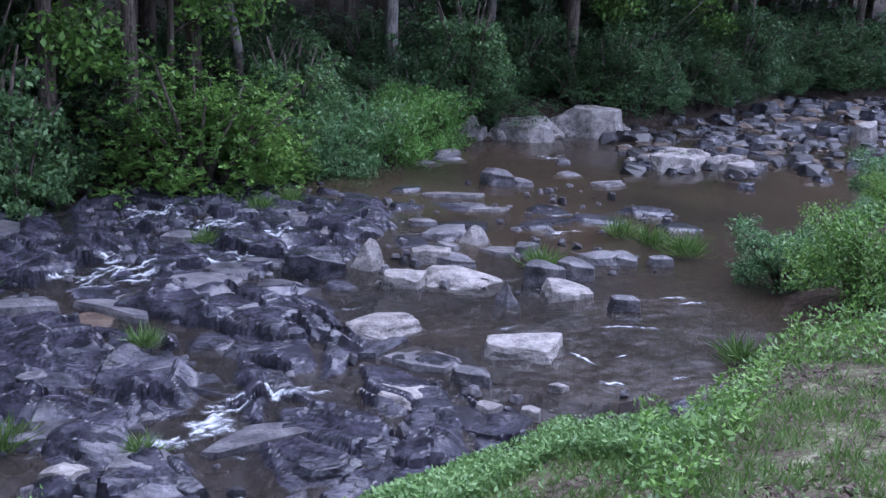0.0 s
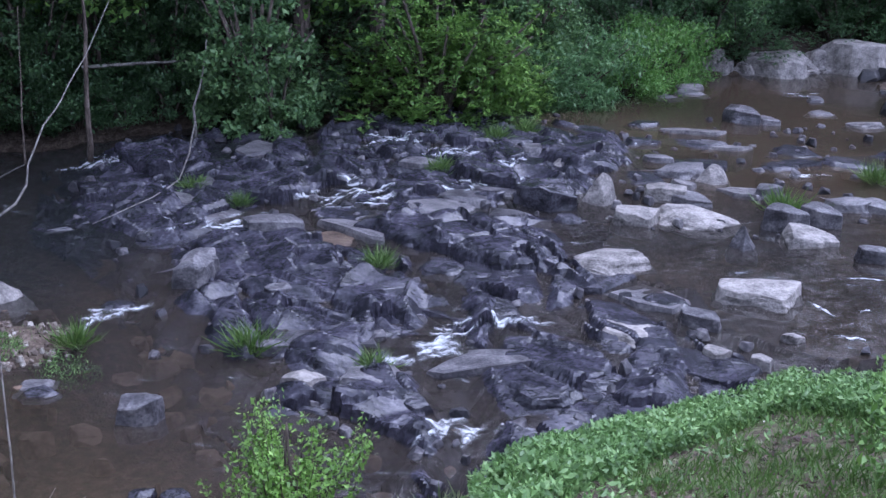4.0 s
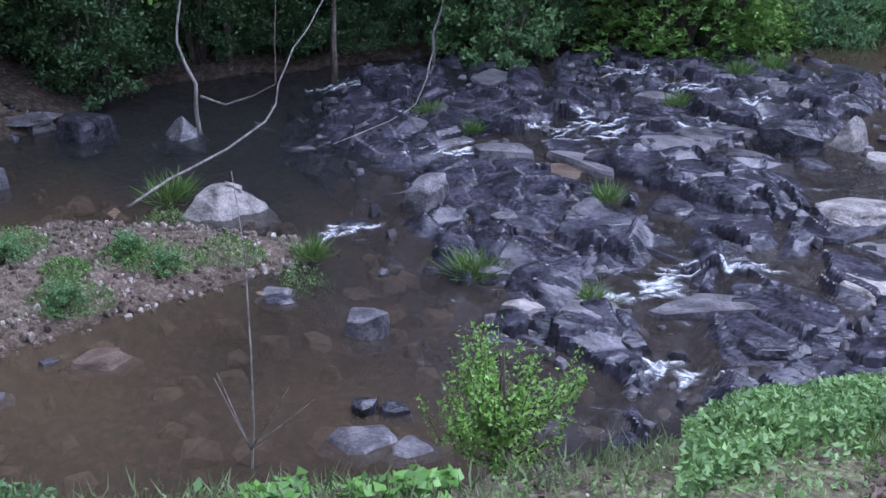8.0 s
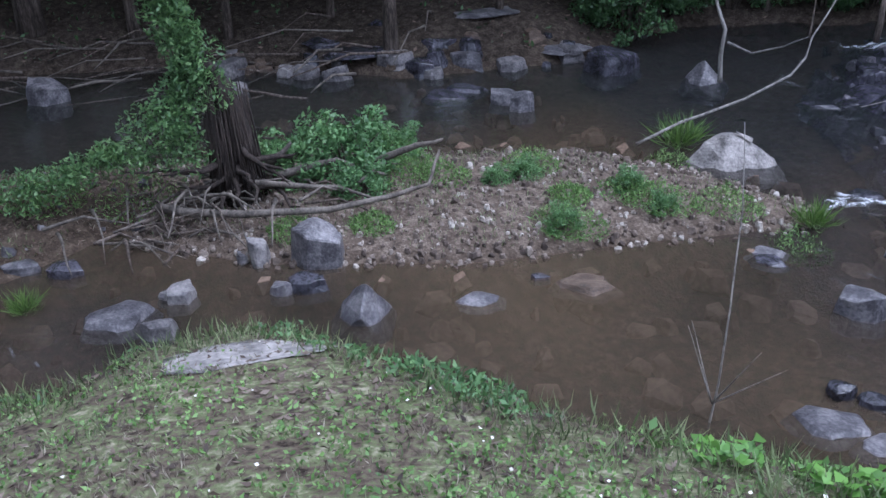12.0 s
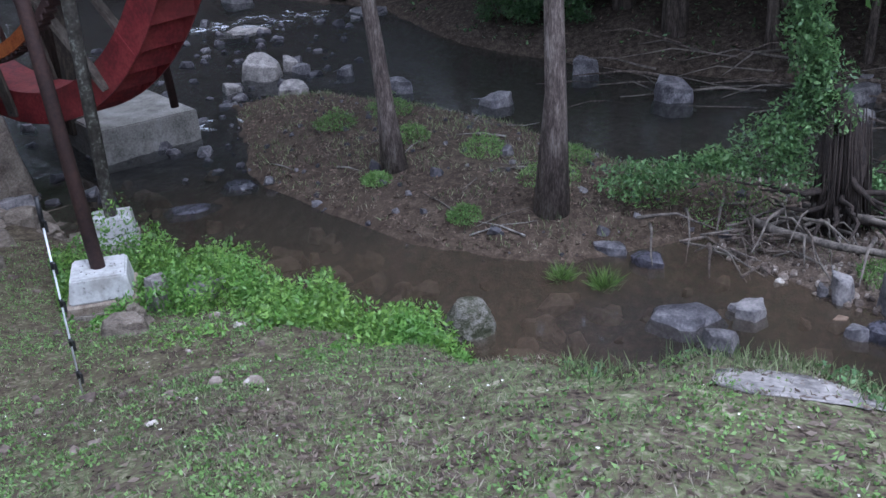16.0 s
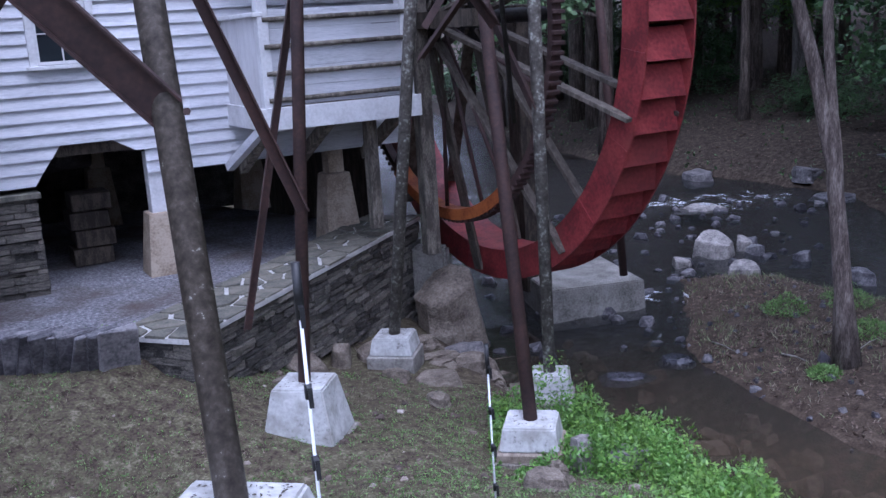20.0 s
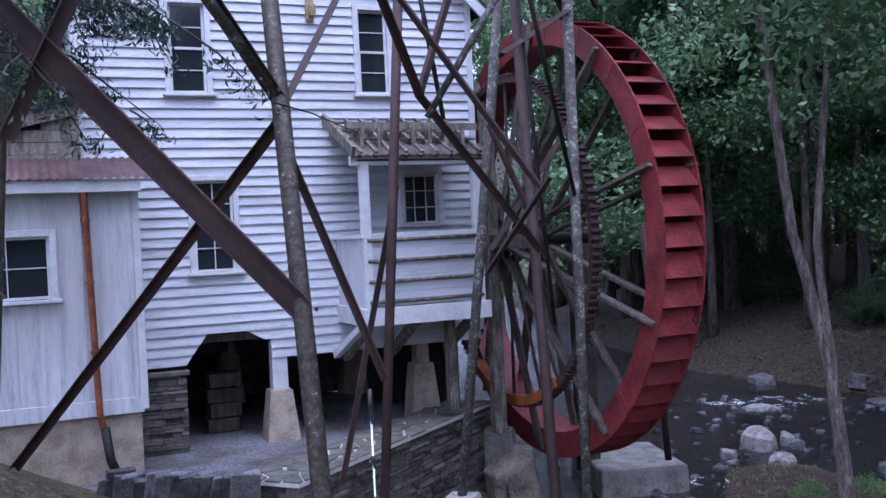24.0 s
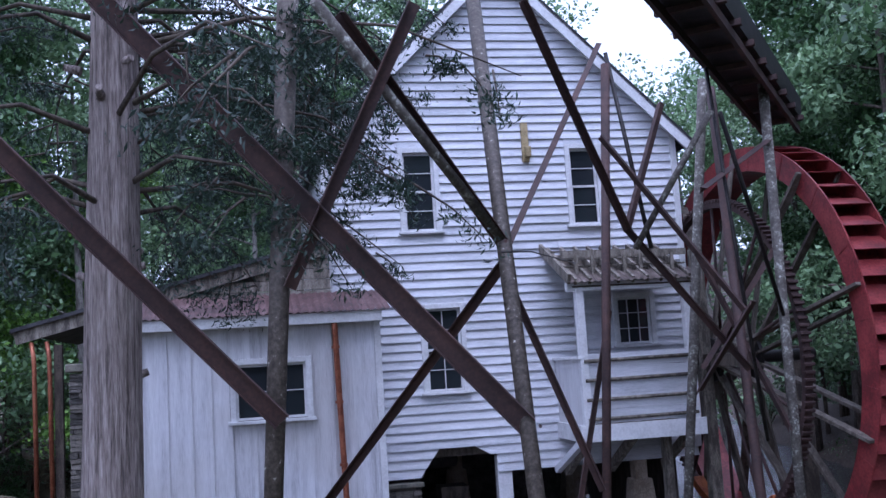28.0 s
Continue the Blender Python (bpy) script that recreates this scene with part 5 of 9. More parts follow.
def sash_window(parent, u0, u1, z0, z1, cols, y=0.0, rows=2, fixed=False):
    """A framed window: casing, sill, sashes with their bars, and panes coloured dark for the unlit room behind."""
    w = 0.085
    win = part("window", _casing(u0, u1, z0, z1, w, y), M_trim, parent)
    bm = bmesh.new()
    box(bm, ((u0 + u1) / 2, y - 0.045, z0 + 0.01), (u1 - u0 + 0.08, 0.10, 0.045), bevel=0.005)
    part("sill", bm, M_trim, win)
    iu0, iu1, iz0, iz1 = u0 + w, u1 - w, z0 + 0.04, z1 - w
    bm = bmesh.new()
    zm = (iz0 + iz1) / 2
    t = 0.035
    halves = [(iz0, iz1, 0.03)] if fixed else [(iz0, zm + 0.02, 0.03), (zm - 0.02, iz1, 0.055)]
    for a, c, dy in halves:
        for x in (iu0 + t / 2, iu1 - t / 2):
            box(bm, (x, y + dy, (a + c) / 2), (t, 0.03, c - a))
        for zz in (a + t / 2, c - t / 2):
            box(bm, ((iu0 + iu1) / 2, y + dy, zz), (iu1 - iu0 - 2 * t, 0.03, t))
    part("sash", bm, M_trim, win)
    for a, c, dy in halves:
        for k in range(1, cols):
            bm = bmesh.new()
            box(bm, (iu0 + (iu1 - iu0) * k / cols, y + dy, (a + c) / 2), (0.014, 0.02, c - a - 2 * t))
            part("glazing_bar", bm, M_trim, win)
        for k in range(1, rows):
            bm = bmesh.new()
            box(bm, ((iu0 + iu1) / 2, y + dy + 0.002, a + (c - a) * k / rows), (iu1 - iu0 - 2 * t, 0.018, 0.014))
            part("glazing_bar", bm, M_trim, win)
        bm = bmesh.new()
        box(bm, ((iu0 + iu1) / 2, y + dy + 0.014, (a + c) / 2), (iu1 - iu0 - 2 * t + 0.01, 0.004, c - a - 2 * t + 0.01))
        part("pane", bm, M_glass, win)
    return win


def _casing(u0, u1, z0, z1, w, y):
    bm = bmesh.new()
    d = 0.09
    yc = y - 0.03 + d / 2 - 0.012
    for x in (u0 + w / 2, u1 - w / 2):
        box(bm, (x, yc, (z0 + z1) / 2), (w, d, z1 - z0), bevel=0.004)
    box(bm, ((u0 + u1) / 2, yc, z1 - w / 2), (u1 - u0 - 2 * w, d, w), bevel=0.004)
    return bm


for a, c, p, q, k in WINDOWS:
    sash_window(mill, a, c, p, q, 1 if k == 2 else 2, rows=2)
# small wooden lamp bracket on the gable
bm = bmesh.new()
box(bm, (3.25, -0.05, 8.33), (0.12, 0.06, 0.68), bevel=0.006)
box(bm, (3.27, -0.13, 8.15), (0.09, 0.12, 0.18), bevel=0.006)
part("bracket", bm, noisy("raw_timber", [(0.3, (0.22, 0.17, 0.08)), (0.7, (0.38, 0.30, 0.16))], 4, 30, 0.8, 0.3, 0.004), mill, "unpainted yellowish timber bracket")

# piers and stone walls under the house
bm = bmesh.new()
box(bm, (2.53, 0.10, 2.72), (0.24, 0.2, 0.75), bevel=0.006)
part("post", bm, M_trim, mill, "white painted timber post")


def tapered(bm, c, base, top, z0, z1, m=None, bevel=0.012):
    vs = [bm.verts.new((c[0] + sx * s[0] / 2, c[1] + sy * s[1] / 2, z)) for s, z in ((base, z0), (top, z1)) for sx, sy in ((-1, -1), (1, -1), (1, 1), (-1, 1))]
    fs = [bm.faces.new([vs[i] for i in f]) for f in ((3, 2, 1, 0), (4, 5, 6, 7), (0, 1, 5, 4), (1, 2, 6, 5), (2, 3, 7, 6), (3, 0, 4, 7))]
    if m is not None:
        bmesh.ops.transform(bm, matrix=m, verts=vs)
    if bevel:
        bmesh.ops.bevel(bm, geom=list({e for f in fs for e in f.edges}), offset=bevel, segments=2, affect="EDGES")


bm = bmesh.new()
tapered(bm, (2.53, 0.12), (0.52, 0.5), (0.34, 0.34), 1.5, 2.35)
part("pier", bm, M_tan, mill, "tan concrete pier")
for u, y in ((2.53, 4.2), (5.0, 0.4), (5.0, 4.2)):
    bm = bmesh.new()
    tapered(bm, (u, y), (0.52, 0.5), (0.34, 0.34), 1.5, 2.5)
    box(bm, (u, y, 2.92), (0.22, 0.22, 0.84))
    part("pier", bm, M_tan, mill)
# machinery and timber in the dark undercroft
for k in range(4):
    bm = bmesh.new()
    box(bm, (1.85 + 0.05 * (k % 2), 1.4, 1.7 + 0.24 * k), (0.5, 0.5, 0.22), bevel=0.01)
    part("crib_timber", bm, M_darkwood, mill, "dark squared timber in a stack")
bm = bmesh.new()
tube(bm, [(1.35, 1.2, 3.0), (1.95, 1.3, 3.02)], 0.16, 16)
part("machine_drum", bm, M_iron, mill, "dark iron drum under the floor")
bm = bmesh.new()
box(bm, (MID, 0.25, 3.24), (U1 - U0 - 0.3, 0.2, 0.2))
part("sill_beam", bm, M_darkwood, mill)
for u in np.arange(0.3, 5.9, 0.6):
    bm = bmesh.new()
    box(bm, (u, DEEP / 2, 3.22), (0.08, DEEP - 0.5, 0.2))
    part("floor_joist", bm, M_darkwood, mill)


def stacked_wall(name, parent, p1, p2, z0, z1, thick, seed, label="", course=0.07):
    """A dry-stacked wall face: flat stones in uneven courses in front of a dark core."""
    rnd = random.Random(seed)
    p1, p2 = Vector((*p1, 0)), Vector((*p2, 0))
    ln = (p2 - p1).length
    ang = math.atan2(p2.y - p1.y, p2.x - p1.x)
    base = Matrix.Translation(p1) @ Matrix.Rotation(ang, 4, "Z")
    za = z0 if isinstance(z0, (tuple, list)) else (z0, z0)
    bm = bmesh.new()
    lowest = min(za)
    box(bm, (ln / 2, thick / 2 + 0.03, (lowest + z1) / 2), (ln - 0.02, thick - 0.08, z1 - lowest), base)
    core = part(name, bm, M_slate, parent, label)
    z = lowest
    while z < z1 - 0.02:
        h = min(rnd.uniform(course * 0.55, course * 1.5), z1 - z)
        x = rnd.uniform(-0.12, 0)
        while x < ln:
            w = rnd.uniform(0.12, 0.42)
            a, c = max(x, 0), min(x + w, ln)
            gz = za[0] + (za[1] - za[0]) * ((a + c) / 2) / ln
            if c - a > 0.03 and z + h > gz - 0.05:
                yield_stone(core, base, a, c, z, h, thick, rnd)
            x += w
        z += h
    return core


STONES = []


def yield_stone(core, base, a, c, z, h, thick, rnd):
    if not STONES:
        for k in range(6):
            r2 = random.Random(90 + k)
            bm = bmesh.new()
            vs = box(bm, (0, 0, 0), (1, 1, 1))
            for v in vs:
                v.co += Vector((r2.uniform(-0.04, 0.04), r2.uniform(-0.08, 0.08), r2.uniform(-0.10, 0.10)))
            bmesh.ops.bevel(bm, geom=list(bm.edges), offset=0.05, segments=1, affect="EDGES")
            me = bpy.data.meshes.new("stone")
            bm.to_mesh(me)
            bm.free()
            me.materials.append(M_slate)
            STONES.append(me)
    ob = new("stone", rnd.choice(STONES))
    out = rnd.uniform(-0.025, 0.02)
    ob.parent = core
    ob.matrix_local = base @ Matrix.Translation(((a + c) / 2, 0.06 + out, z + h / 2)) @ Matrix.Diagonal((c - a - 0.006, 0.16, h - 0.008, 1))


stacked_wall("foundation_wall", mill, (0.2, -0.06), (1.12, -0.06), 1.5, 2.72, 0.5, 21, "dry-stacked dark slate foundation wall", 0.075)
bm = bmesh.new()
box(bm, (0.66, 0.12, 2.755), (1.0, 0.5, 0.07), bevel=0.01)
part("foundation_cap", bm, M_flag, mill)
# side and back walls added to close the undercroft and keep it dark
bm = bmesh.new()
box(bm, (-0.1, 4.2, 2.1), (0.4, 7.6, 1.3))
part("foundation_side", bm, M_slate, mill)
bm = bmesh.new()
box(bm, (5.85, 4.4, 1.75), (0.15, 6.9, 2.4))
part("foundation_side", bm, M_darkwood, mill)
bm = bmesh.new()
box(bm, (2.9, 5.2, 2.2), (5.4, 0.3, 1.5))
part("foundation_back", bm, M_slate, mill)

# the balcony: a small gallery hung on the wall, with a half-stripped roof
BU0, BU1, BY, BF, BR = 3.52, 5.42, -1.35, 3.48, 4.60
balcony = part("balcony", (lambda bm: (box(bm, ((BU0 + BU1) / 2, BY / 2, BF + 0.0), (BU1 - BU0, -BY, 0.08)), bm)[1])(bmesh.new()), M_oldwood, mill, "white boarded balcony with a broken tin roof")
for nm, s in (("skirt_board", ((BU0 + BU1) / 2, BY - 0.02, BF - 0.03, BU1 - BU0 + 0.16, 0.04, 0.26)), ("skirt_board", (BU0 - 0.02, BY / 2, BF - 0.03, 0.04, -BY, 0.26))):
    bm = bmesh.new()
    box(bm, s[:3], s[3:], bevel=0.005)
    part(nm, bm, M_trim, balcony)
for k in range(5):
    bm = bmesh.new()
    box(bm, ((BU0 + BU1) / 2, BY + 0.03, BF + 0.12 + 0.215 * k + 0.10), (BU1 - BU0 - 0.12, 0.025, 0.21), bevel=0.004)
    part("rail_board", bm, M_white, balcony)
for k in range(4):
    bm = bmesh.new()
    tube(bm, [(BU0 + 0.05, BY - 0.01, BF + 0.18 + 0.3 * k), (BU1 - 0.03, BY - 0.01, BF + 0.18 + 0.3 * k + 0.01)], 0.028, 8)
    part("rail", bm, M_oldwood, balcony)
for k in range(6):
    bm = bmesh.new()
    box(bm, (BU0 + 0.01, BY + 0.16 + 0.215 * k, BF + 0.62), (0.025, 0.21, 1.05), bevel=0.004)
    part("side_board", bm, M_batten, balcony)
bm = bmesh.new()
box(bm, (BU0 - 0.0, BY / 2, BR + 0.02), (0.12, -BY + 0.05, 0.05), bevel=0.006)
part("hand_rail", bm, M_trim, balcony)
for u in (BU0 + 0.06, BU1 - 0.06):
    bm = bmesh.new()
    box(bm, (u, BY + 0.05, (BF + 5.72) / 2), (0.13, 0.13, 5.72 - BF), bevel=0.008)
    part("post", bm, M_trim, balcony)
bm = bmesh.new()
box(bm, ((BU0 + BU1) / 2, BY + 0.03, 5.72), (BU1 - BU0 + 0.3, 0.06, 0.14), bevel=0.006)
part("fascia", bm, M_trim, balcony)
# tin strip along the eave, then bare rafters and battens above it
bm = bmesh.new()
n0 = 40
for i in range(n0):
    u0 = BU0 - 0.15 + (BU1 - BU0 + 0.3) * i / n0
    u1 = BU0 - 0.15 + (BU1 - BU0 + 0.3) * (i + 1) / n0
    dz = 0.012 if i % 2 else -0.012
    vv = [bm.verts.new(p) for p in ((u0, BY - 0.12, 5.79 - dz), (u1, BY - 0.12, 5.79 + dz), (u1, BY + 0.30, 5.98 + dz), (u0, BY + 0.30, 5.98 - dz))]
    bm.faces.new(vv)
part("tin_strip", bm, M_oldtin, balcony, "rusty corrugated tin along the eave")
for i in range(9):
    u = BU0 + 0.0 + (BU1 - BU0) * i / 8
    bm = bmesh.new()
    beam(bm, (u, 0.0, 6.46), (u, BY - 0.05, 5.80), 0.045, 0.11)
    part("rafter", bm, M_oldwood, balcony)
for k in range(3):
    y = BY + 0.40 + 0.33 * k
    bm = bmesh.new()
    zz = 5.80 + (6.46 - 5.80) * (1 + y / -BY * -1) + 0.09
    beam(bm, (BU0 - 0.15, y, 6.46 + 0.49 * y + 0.08), (BU1 + 0.12 - 0.2 * k, y, 6.46 + 0.49 * y + 0.07), 0.09, 0.025)
    part("batten", bm, M_oldwood, balcony)
for k in range(7):
    bm = bmesh.new()
    box(bm, (BU0 + 0.12 + 0.27 * k, BY + 0.22, 6.08), (0.05, 0.05, 0.30))
    part("stud", bm, M_oldwood, balcony)
bm = bmesh.new()
beam(bm, (BU0 - 0.12, 0.0, 6.50), (BU0 - 0.12, BY - 0.1, 5.84), 0.05, 0.16)
part("verge_board", bm, M_oldwood, balcony)
bm = bmesh.new()
beam(bm, (BU0 - 0.1, BY + 0.25, 6.26), (BU1 + 0.1, BY + 0.25, 6.24), 0.05, 0.10)
part("top_plate", bm, M_oldwood, balcony)
# shaded wall and window inside the balcony
sash_window(mill, *BALCONY_WINDOW, 3, rows=3, fixed=True)
bm = bmesh.new()
beam(bm, ((BU0 + BU1) / 2, 0.02, 6.38), ((BU0 + BU1) / 2, BY - 0.02, 5.72), BU1 - BU0 + 0.1, 0.02)
part("roof_deck", bm, M_darkwood, balcony, "dark roof boarding under the rafters")
# knee braces and posts that carry it
for u in (BU0 + 0.1, BU0 + 0.85, BU1 - 0.1):
    bm = bmesh.new()
    beam(bm, (u, 0.05, 2.75), (u, BY + 0.15, BF - 0.1), 0.1, 0.14)
    part("knee_brace", bm, M_oldwood, balcony)
bm = bmesh.new()
beam(bm, (BU0 - 0.1, -0.05, 2.8), (BU0 + 0.06, BY + 0.05, BF - 0.05), 0.1, 0.1)
part("corner_brace", bm, M_white, balcony)
for u in (5.02,):
    bm = bmesh.new()
    box(bm, (u, BY + 0.5, 2.65), (0.14, 0.14, 1.5), bevel=0.006)
    part("support_post", bm, M_oldwood, balcony)

# ---------------------------------------------------------------- lean-to and shed at the left of the gable
shed = empty("shed", MILL, "white board-and-batten shed with a rusty tin roof", "shed")
SU0, SU1, SY, SZ0, SZ1 = -3.3, 0.36, -1.4, 2.5, 5.40
SW = (-1.80, -0.62, 3.98, 4.90)
swall = holed_wall("wall", SU0, SU1, SZ0, SZ1, [SW], SY + 0.02, 0.10, M_darkwood, shed)
rnd = random.Random(3)
u = SU0
while u < SU1 - 0.02:
    w = min(rnd.choice((0.28, 0.30, 0.33)), SU1 - u)
    for edge in SW[:2]:
        if u < edge - 0.02 < u + w:
            w = edge - u
    zs = [(SZ0, SZ1)]
    if u + w > SW[0] + 0.02 and u < SW[1] - 0.02:
        zs = [(SZ0, SW[2]), (SW[3], SZ1)]
    for a, c in zs:
        bm = bmesh.new()
        box(bm, (u + w / 2, SY + 0.005, (a + c) / 2), (w - 0.012, 0.03, c - a - 0.004))
        part("board", bm, M_batten, swall)
        bm = bmesh.new()
        box(bm, (u, SY - 0.018, (a + c) / 2), (0.055, 0.02, c - a - 0.006))
        part("batten", bm, M_batten, swall)
    u += w
bm = bmesh.new()
box(bm, (SU1 + 0.01, SY + 0.0, (SZ0 + SZ1) / 2), (0.10, 0.07, SZ1 - SZ0), bevel=0.005)
part("corner_board", bm, M_trim, shed)
bm = bmesh.new()
box(bm, (SU1 - 0.03, SY / 2 + 0.05, (SZ0 + SZ1) / 2), (0.06, -SY - 0.1, SZ1 - SZ0))
part("wall", bm, M_batten, shed)
bm = bmesh.new()
box(bm, ((SU0 + SU1) / 2, SY + 0.3, 2.0), (SU1 - SU0 - 0.06, 0.5, 1.0))
part("foundation", bm, M_tan, shed, "tan rendered footing wall")
bm = bmesh.new()
box(bm, ((SU0 + SU1) / 2, SY + 0.0, SZ0 + 0.06), (SU1 - SU0, 0.06, 0.2), bevel=0.004)
part("skirt_board", bm, M_batten, shed)
win = sash_window(shed, *SW, 2, y=SY - 0.01, rows=2, fixed=True)
bm = bmesh.new()
box(bm, ((SU0 + SU1) / 2 - 0.1, SY - 0.18, SZ1 + 0.03), (SU1 - SU0 + 0.35, 0.04, 0.16), bevel=0.005)
part("fascia", bm, M_trim, shed, "peeling white fascia board")
bm = bmesh.new()
n0 = 74
for i in range(n0):
    a = SU0 - 0.3 + (SU1 - SU0 + 0.5) * i / n0
    c = SU0 - 0.3 + (SU1 - SU0 + 0.5) * (i + 1) / n0
    dz = 0.014 if i % 2 else -0.014
    bm.faces.new([bm.verts.new(p) for p in ((a, SY - 0.24, SZ1 + 0.12 - dz), (c, SY - 0.24, SZ1 + 0.12 + dz), (c, -0.35, SZ1 + 0.50 + dz), (a, -0.35, SZ1 + 0.50 - dz))])
part("tin_roof", bm, M_tin, shed, "rust-red corrugated tin roof")
# downspout
bm = bmesh.new()
tube(bm, [(-0.27, SY - 0.16, 5.42), (-0.26, SY - 0.10, 5.2), (-0.2, SY - 0.09, 2.5), (-0.15, SY - 0.12, 2.25)], 0.045, 10)
for zz in (5.0, 4.2, 3.3):
    lathe_ring(bm, 0.04, 0.06, -0.02, 0.02, 14, Matrix.Translation((-0.265 + (5.2 - zz) * 0.022, SY - 0.095, zz)) @ pose(0, 0, 0, 0, 90, 0))
part("downspout", bm, M_copper, shed, "copper-brown downspout")
bm = bmesh.new()
tube(bm, [(-0.15, SY - 0.12, 2.32), (-0.1, SY - 0.14, 1.9), (-0.02, SY - 0.2, 1.7)], 0.06, 10)
part("drain_hose", bm, M_iron, shed, "ribbed black drain hose")

leanto = empty("lean_to", MILL, "low lean-to roof with grey rake board beside the mill", "lean-to")
bm = bmesh.new()
beam(bm, (-4.95, -0.32, 5.42), (-0.17, -0.32, 6.62), 0.05, 0.20)
part("rake_board", bm, M_oldwood, leanto)
bm = bmesh.new()
vv = [bm.verts.new(p) for p in ((-5.0, -0.40, 5.50), (-0.17, -0.40, 6.72), (-0.17, 5.5, 6.72), (-5.0, 5.5, 5.50))]
w2 = [bm.verts.new(v.co + Vector((0, 0, 0.06))) for v in vv]
bm.faces.new(vv[::-1]), bm.faces.new(w2)
for i in range(4):
    bm.faces.new((vv[i], vv[(i + 1) % 4], w2[(i + 1) % 4], w2[i]))
part("roof", bm, M_shingle, leanto)
for k in range(6):
    bm = bmesh.new()
    zz = 5.45 + 0.17 * k
    a = max(-3.3, -4.9 + (zz - 5.25) / 0.25)
    if a < -0.3:
        box(bm, ((a - 0.2) / 2, -0.25, zz + 0.08), (-0.2 - a, 0.03, 0.16))
        part("board", bm, M_oldwood, leanto)
    else:
        bm.free()
stacked = stacked_wall("pillar", leanto, (-4.17, -0.42), (-3.77, -0.42), 2.3, 4.85, 0.4, 8, "dry-stacked slate pillar", 0.07)
bm = bmesh.new()
box(bm, (-3.97, -0.22, 4.93), (0.5, 0.5, 0.13), bevel=0.02)
part("pillar_cap", bm, M_flag, leanto)
for u in (-4.5, -4.72):
    bm = bmesh.new()
    tube(bm, [(u, -0.30, 5.35), (u + 0.04, -0.33, 5.1), (u + 0.06, -0.32, 2.3)], 0.035, 8)
    part("downspout", bm, M_copper, leanto)
bm = bmesh.new()
box(bm, (-4.35, -0.2, 3.8), (0.12, 0.12, 3.0))
part("post", bm, M_darkwood, leanto)
bm = bmesh.new()
box(bm, (-2.0, 3.5, 4.0), (3.4, 0.12, 3.2))
part("back_wall", bm, M_darkwood, leanto)

M_tanrock = noisy("brown_rock", [(0.05, (0.06, 0.048, 0.036)), (0.5, (0.17, 0.14, 0.11)), (0.95, (0.30, 0.26, 0.21))], 3, 26, 0.85, 0.9, 0.05)


def mesh_of(bm, name, material):
    me = bpy.data.meshes.new(name)
    bm.to_mesh(me)
    bm.free()
    me.materials.append(material)
    return me


# ---------------------------------------------------------------- the water wheel, in the mill's frame
WC, WR, WU0, WU1 = Vector((7.06, -0.62, 4.45)), 3.52, 6.74, 7.39
wheel = empty("water_wheel", MILL, "tall red steel overshot water wheel with timber arms", "water wheel")
AT = Matrix.Translation((0, WC.y, WC.z))
for u in (WU0, WU1):
    bm = bmesh.new()
    lathe_ring(bm, WR - 0.40, WR, u - 0.012, u + 0.012, 120, AT)
    for i in range(20):
        a = 2 * math.pi * (i + 0.5) / 20
        for dr in (0.06, 0.2, 0.34):
            m = AT @ pose(0, 0, 0, math.degrees(a)) @ Matrix.Translation((u - 0.014, WR - dr, 0.03))
            box(bm, (0, 0, 0), (0.02, 0.022, 0.022), m)
        box(bm, (0, 0, 0), (0.012, 0.38, 0.14), AT @ pose(0, 0, 0, math.degrees(a)) @ Matrix.Translation((u + (-0.014 if u == WU0 else 0.014), WR - 0.2, 0)))
    part("rim", bm, M_red, wheel, "red painted steel rim with riveted splice plates")
bm = bmesh.new()
lathe_ring(bm, WR - 0.40, WR - 0.385, WU0 + 0.012, WU1 - 0.012, 120, AT)
part("sole_plate", bm, M_red, wheel)
NB = 54
bm0 = bmesh.new()
# one bucket: a sloping outer board that overlaps the next, and a riser to the sole
beam(bm0, ((WU0 + WU1) / 2, WR - 0.008, 0.162), ((WU0 + WU1) / 2, WR - 0.185, -0.162), WU1 - WU0 - 0.03, 0.014)
box(bm0, ((WU0 + WU1) / 2, WR - 0.29, -0.162), (WU1 - WU0 - 0.03, 0.21, 0.012))
me_b = bpy.data.meshes.new("bucket")
bm0.to_mesh(me_b)
bm0.free()
me_b.materials.append(M_red)
for i in range(NB):
    ob = new("bucket", me_b)
    ob.parent = wheel
    ob.matrix_local = AT @ pose(0, 0, 0, 360.0 * i / NB)
for u, hub in ((WU0 - 0.03, WU0 - 0.68), (WU1 + 0.03, WU1 - 0.62)):
    for i in range(10):
        a = radians(20 + 36 * i)
        bm = bmesh.new()
        c, s = math.cos(a), math.sin(a)
        beam(bm, (hub, WC.y + 0.18 * c, WC.z + 0.18 * s), (u, WC.y + (WR - 0.06) * c, WC.z + (WR - 0.06) * s), 0.05, 0.15, 90, 0.004)
        part("arm", bm, M_armwood, wheel)
        for dr in (0.12, 0.28):
            bm = bmesh.new()
            tube(bm, [(u - 0.04, WC.y + (WR - dr) * c, WC.z + (WR - dr) * s), (u - 0.015, WC.y + (WR - dr) * c, WC.z + (WR - dr) * s)], 0.022, 8)
            part("bolt", bm, M_iron, wheel)
    bm = bmesh.new()
    lathe_ring(bm, 0.08, 0.36, hub - 0.03, hub + 0.03, 32, AT)
    part("hub_plate", bm, M_iron, wheel)
bm = bmesh.new()
tube(bm, [(5.3, WC.y, WC.z), (7.9, WC.y, WC.z)], 0.10, 16)
part("axle", bm, M_iron, wheel)
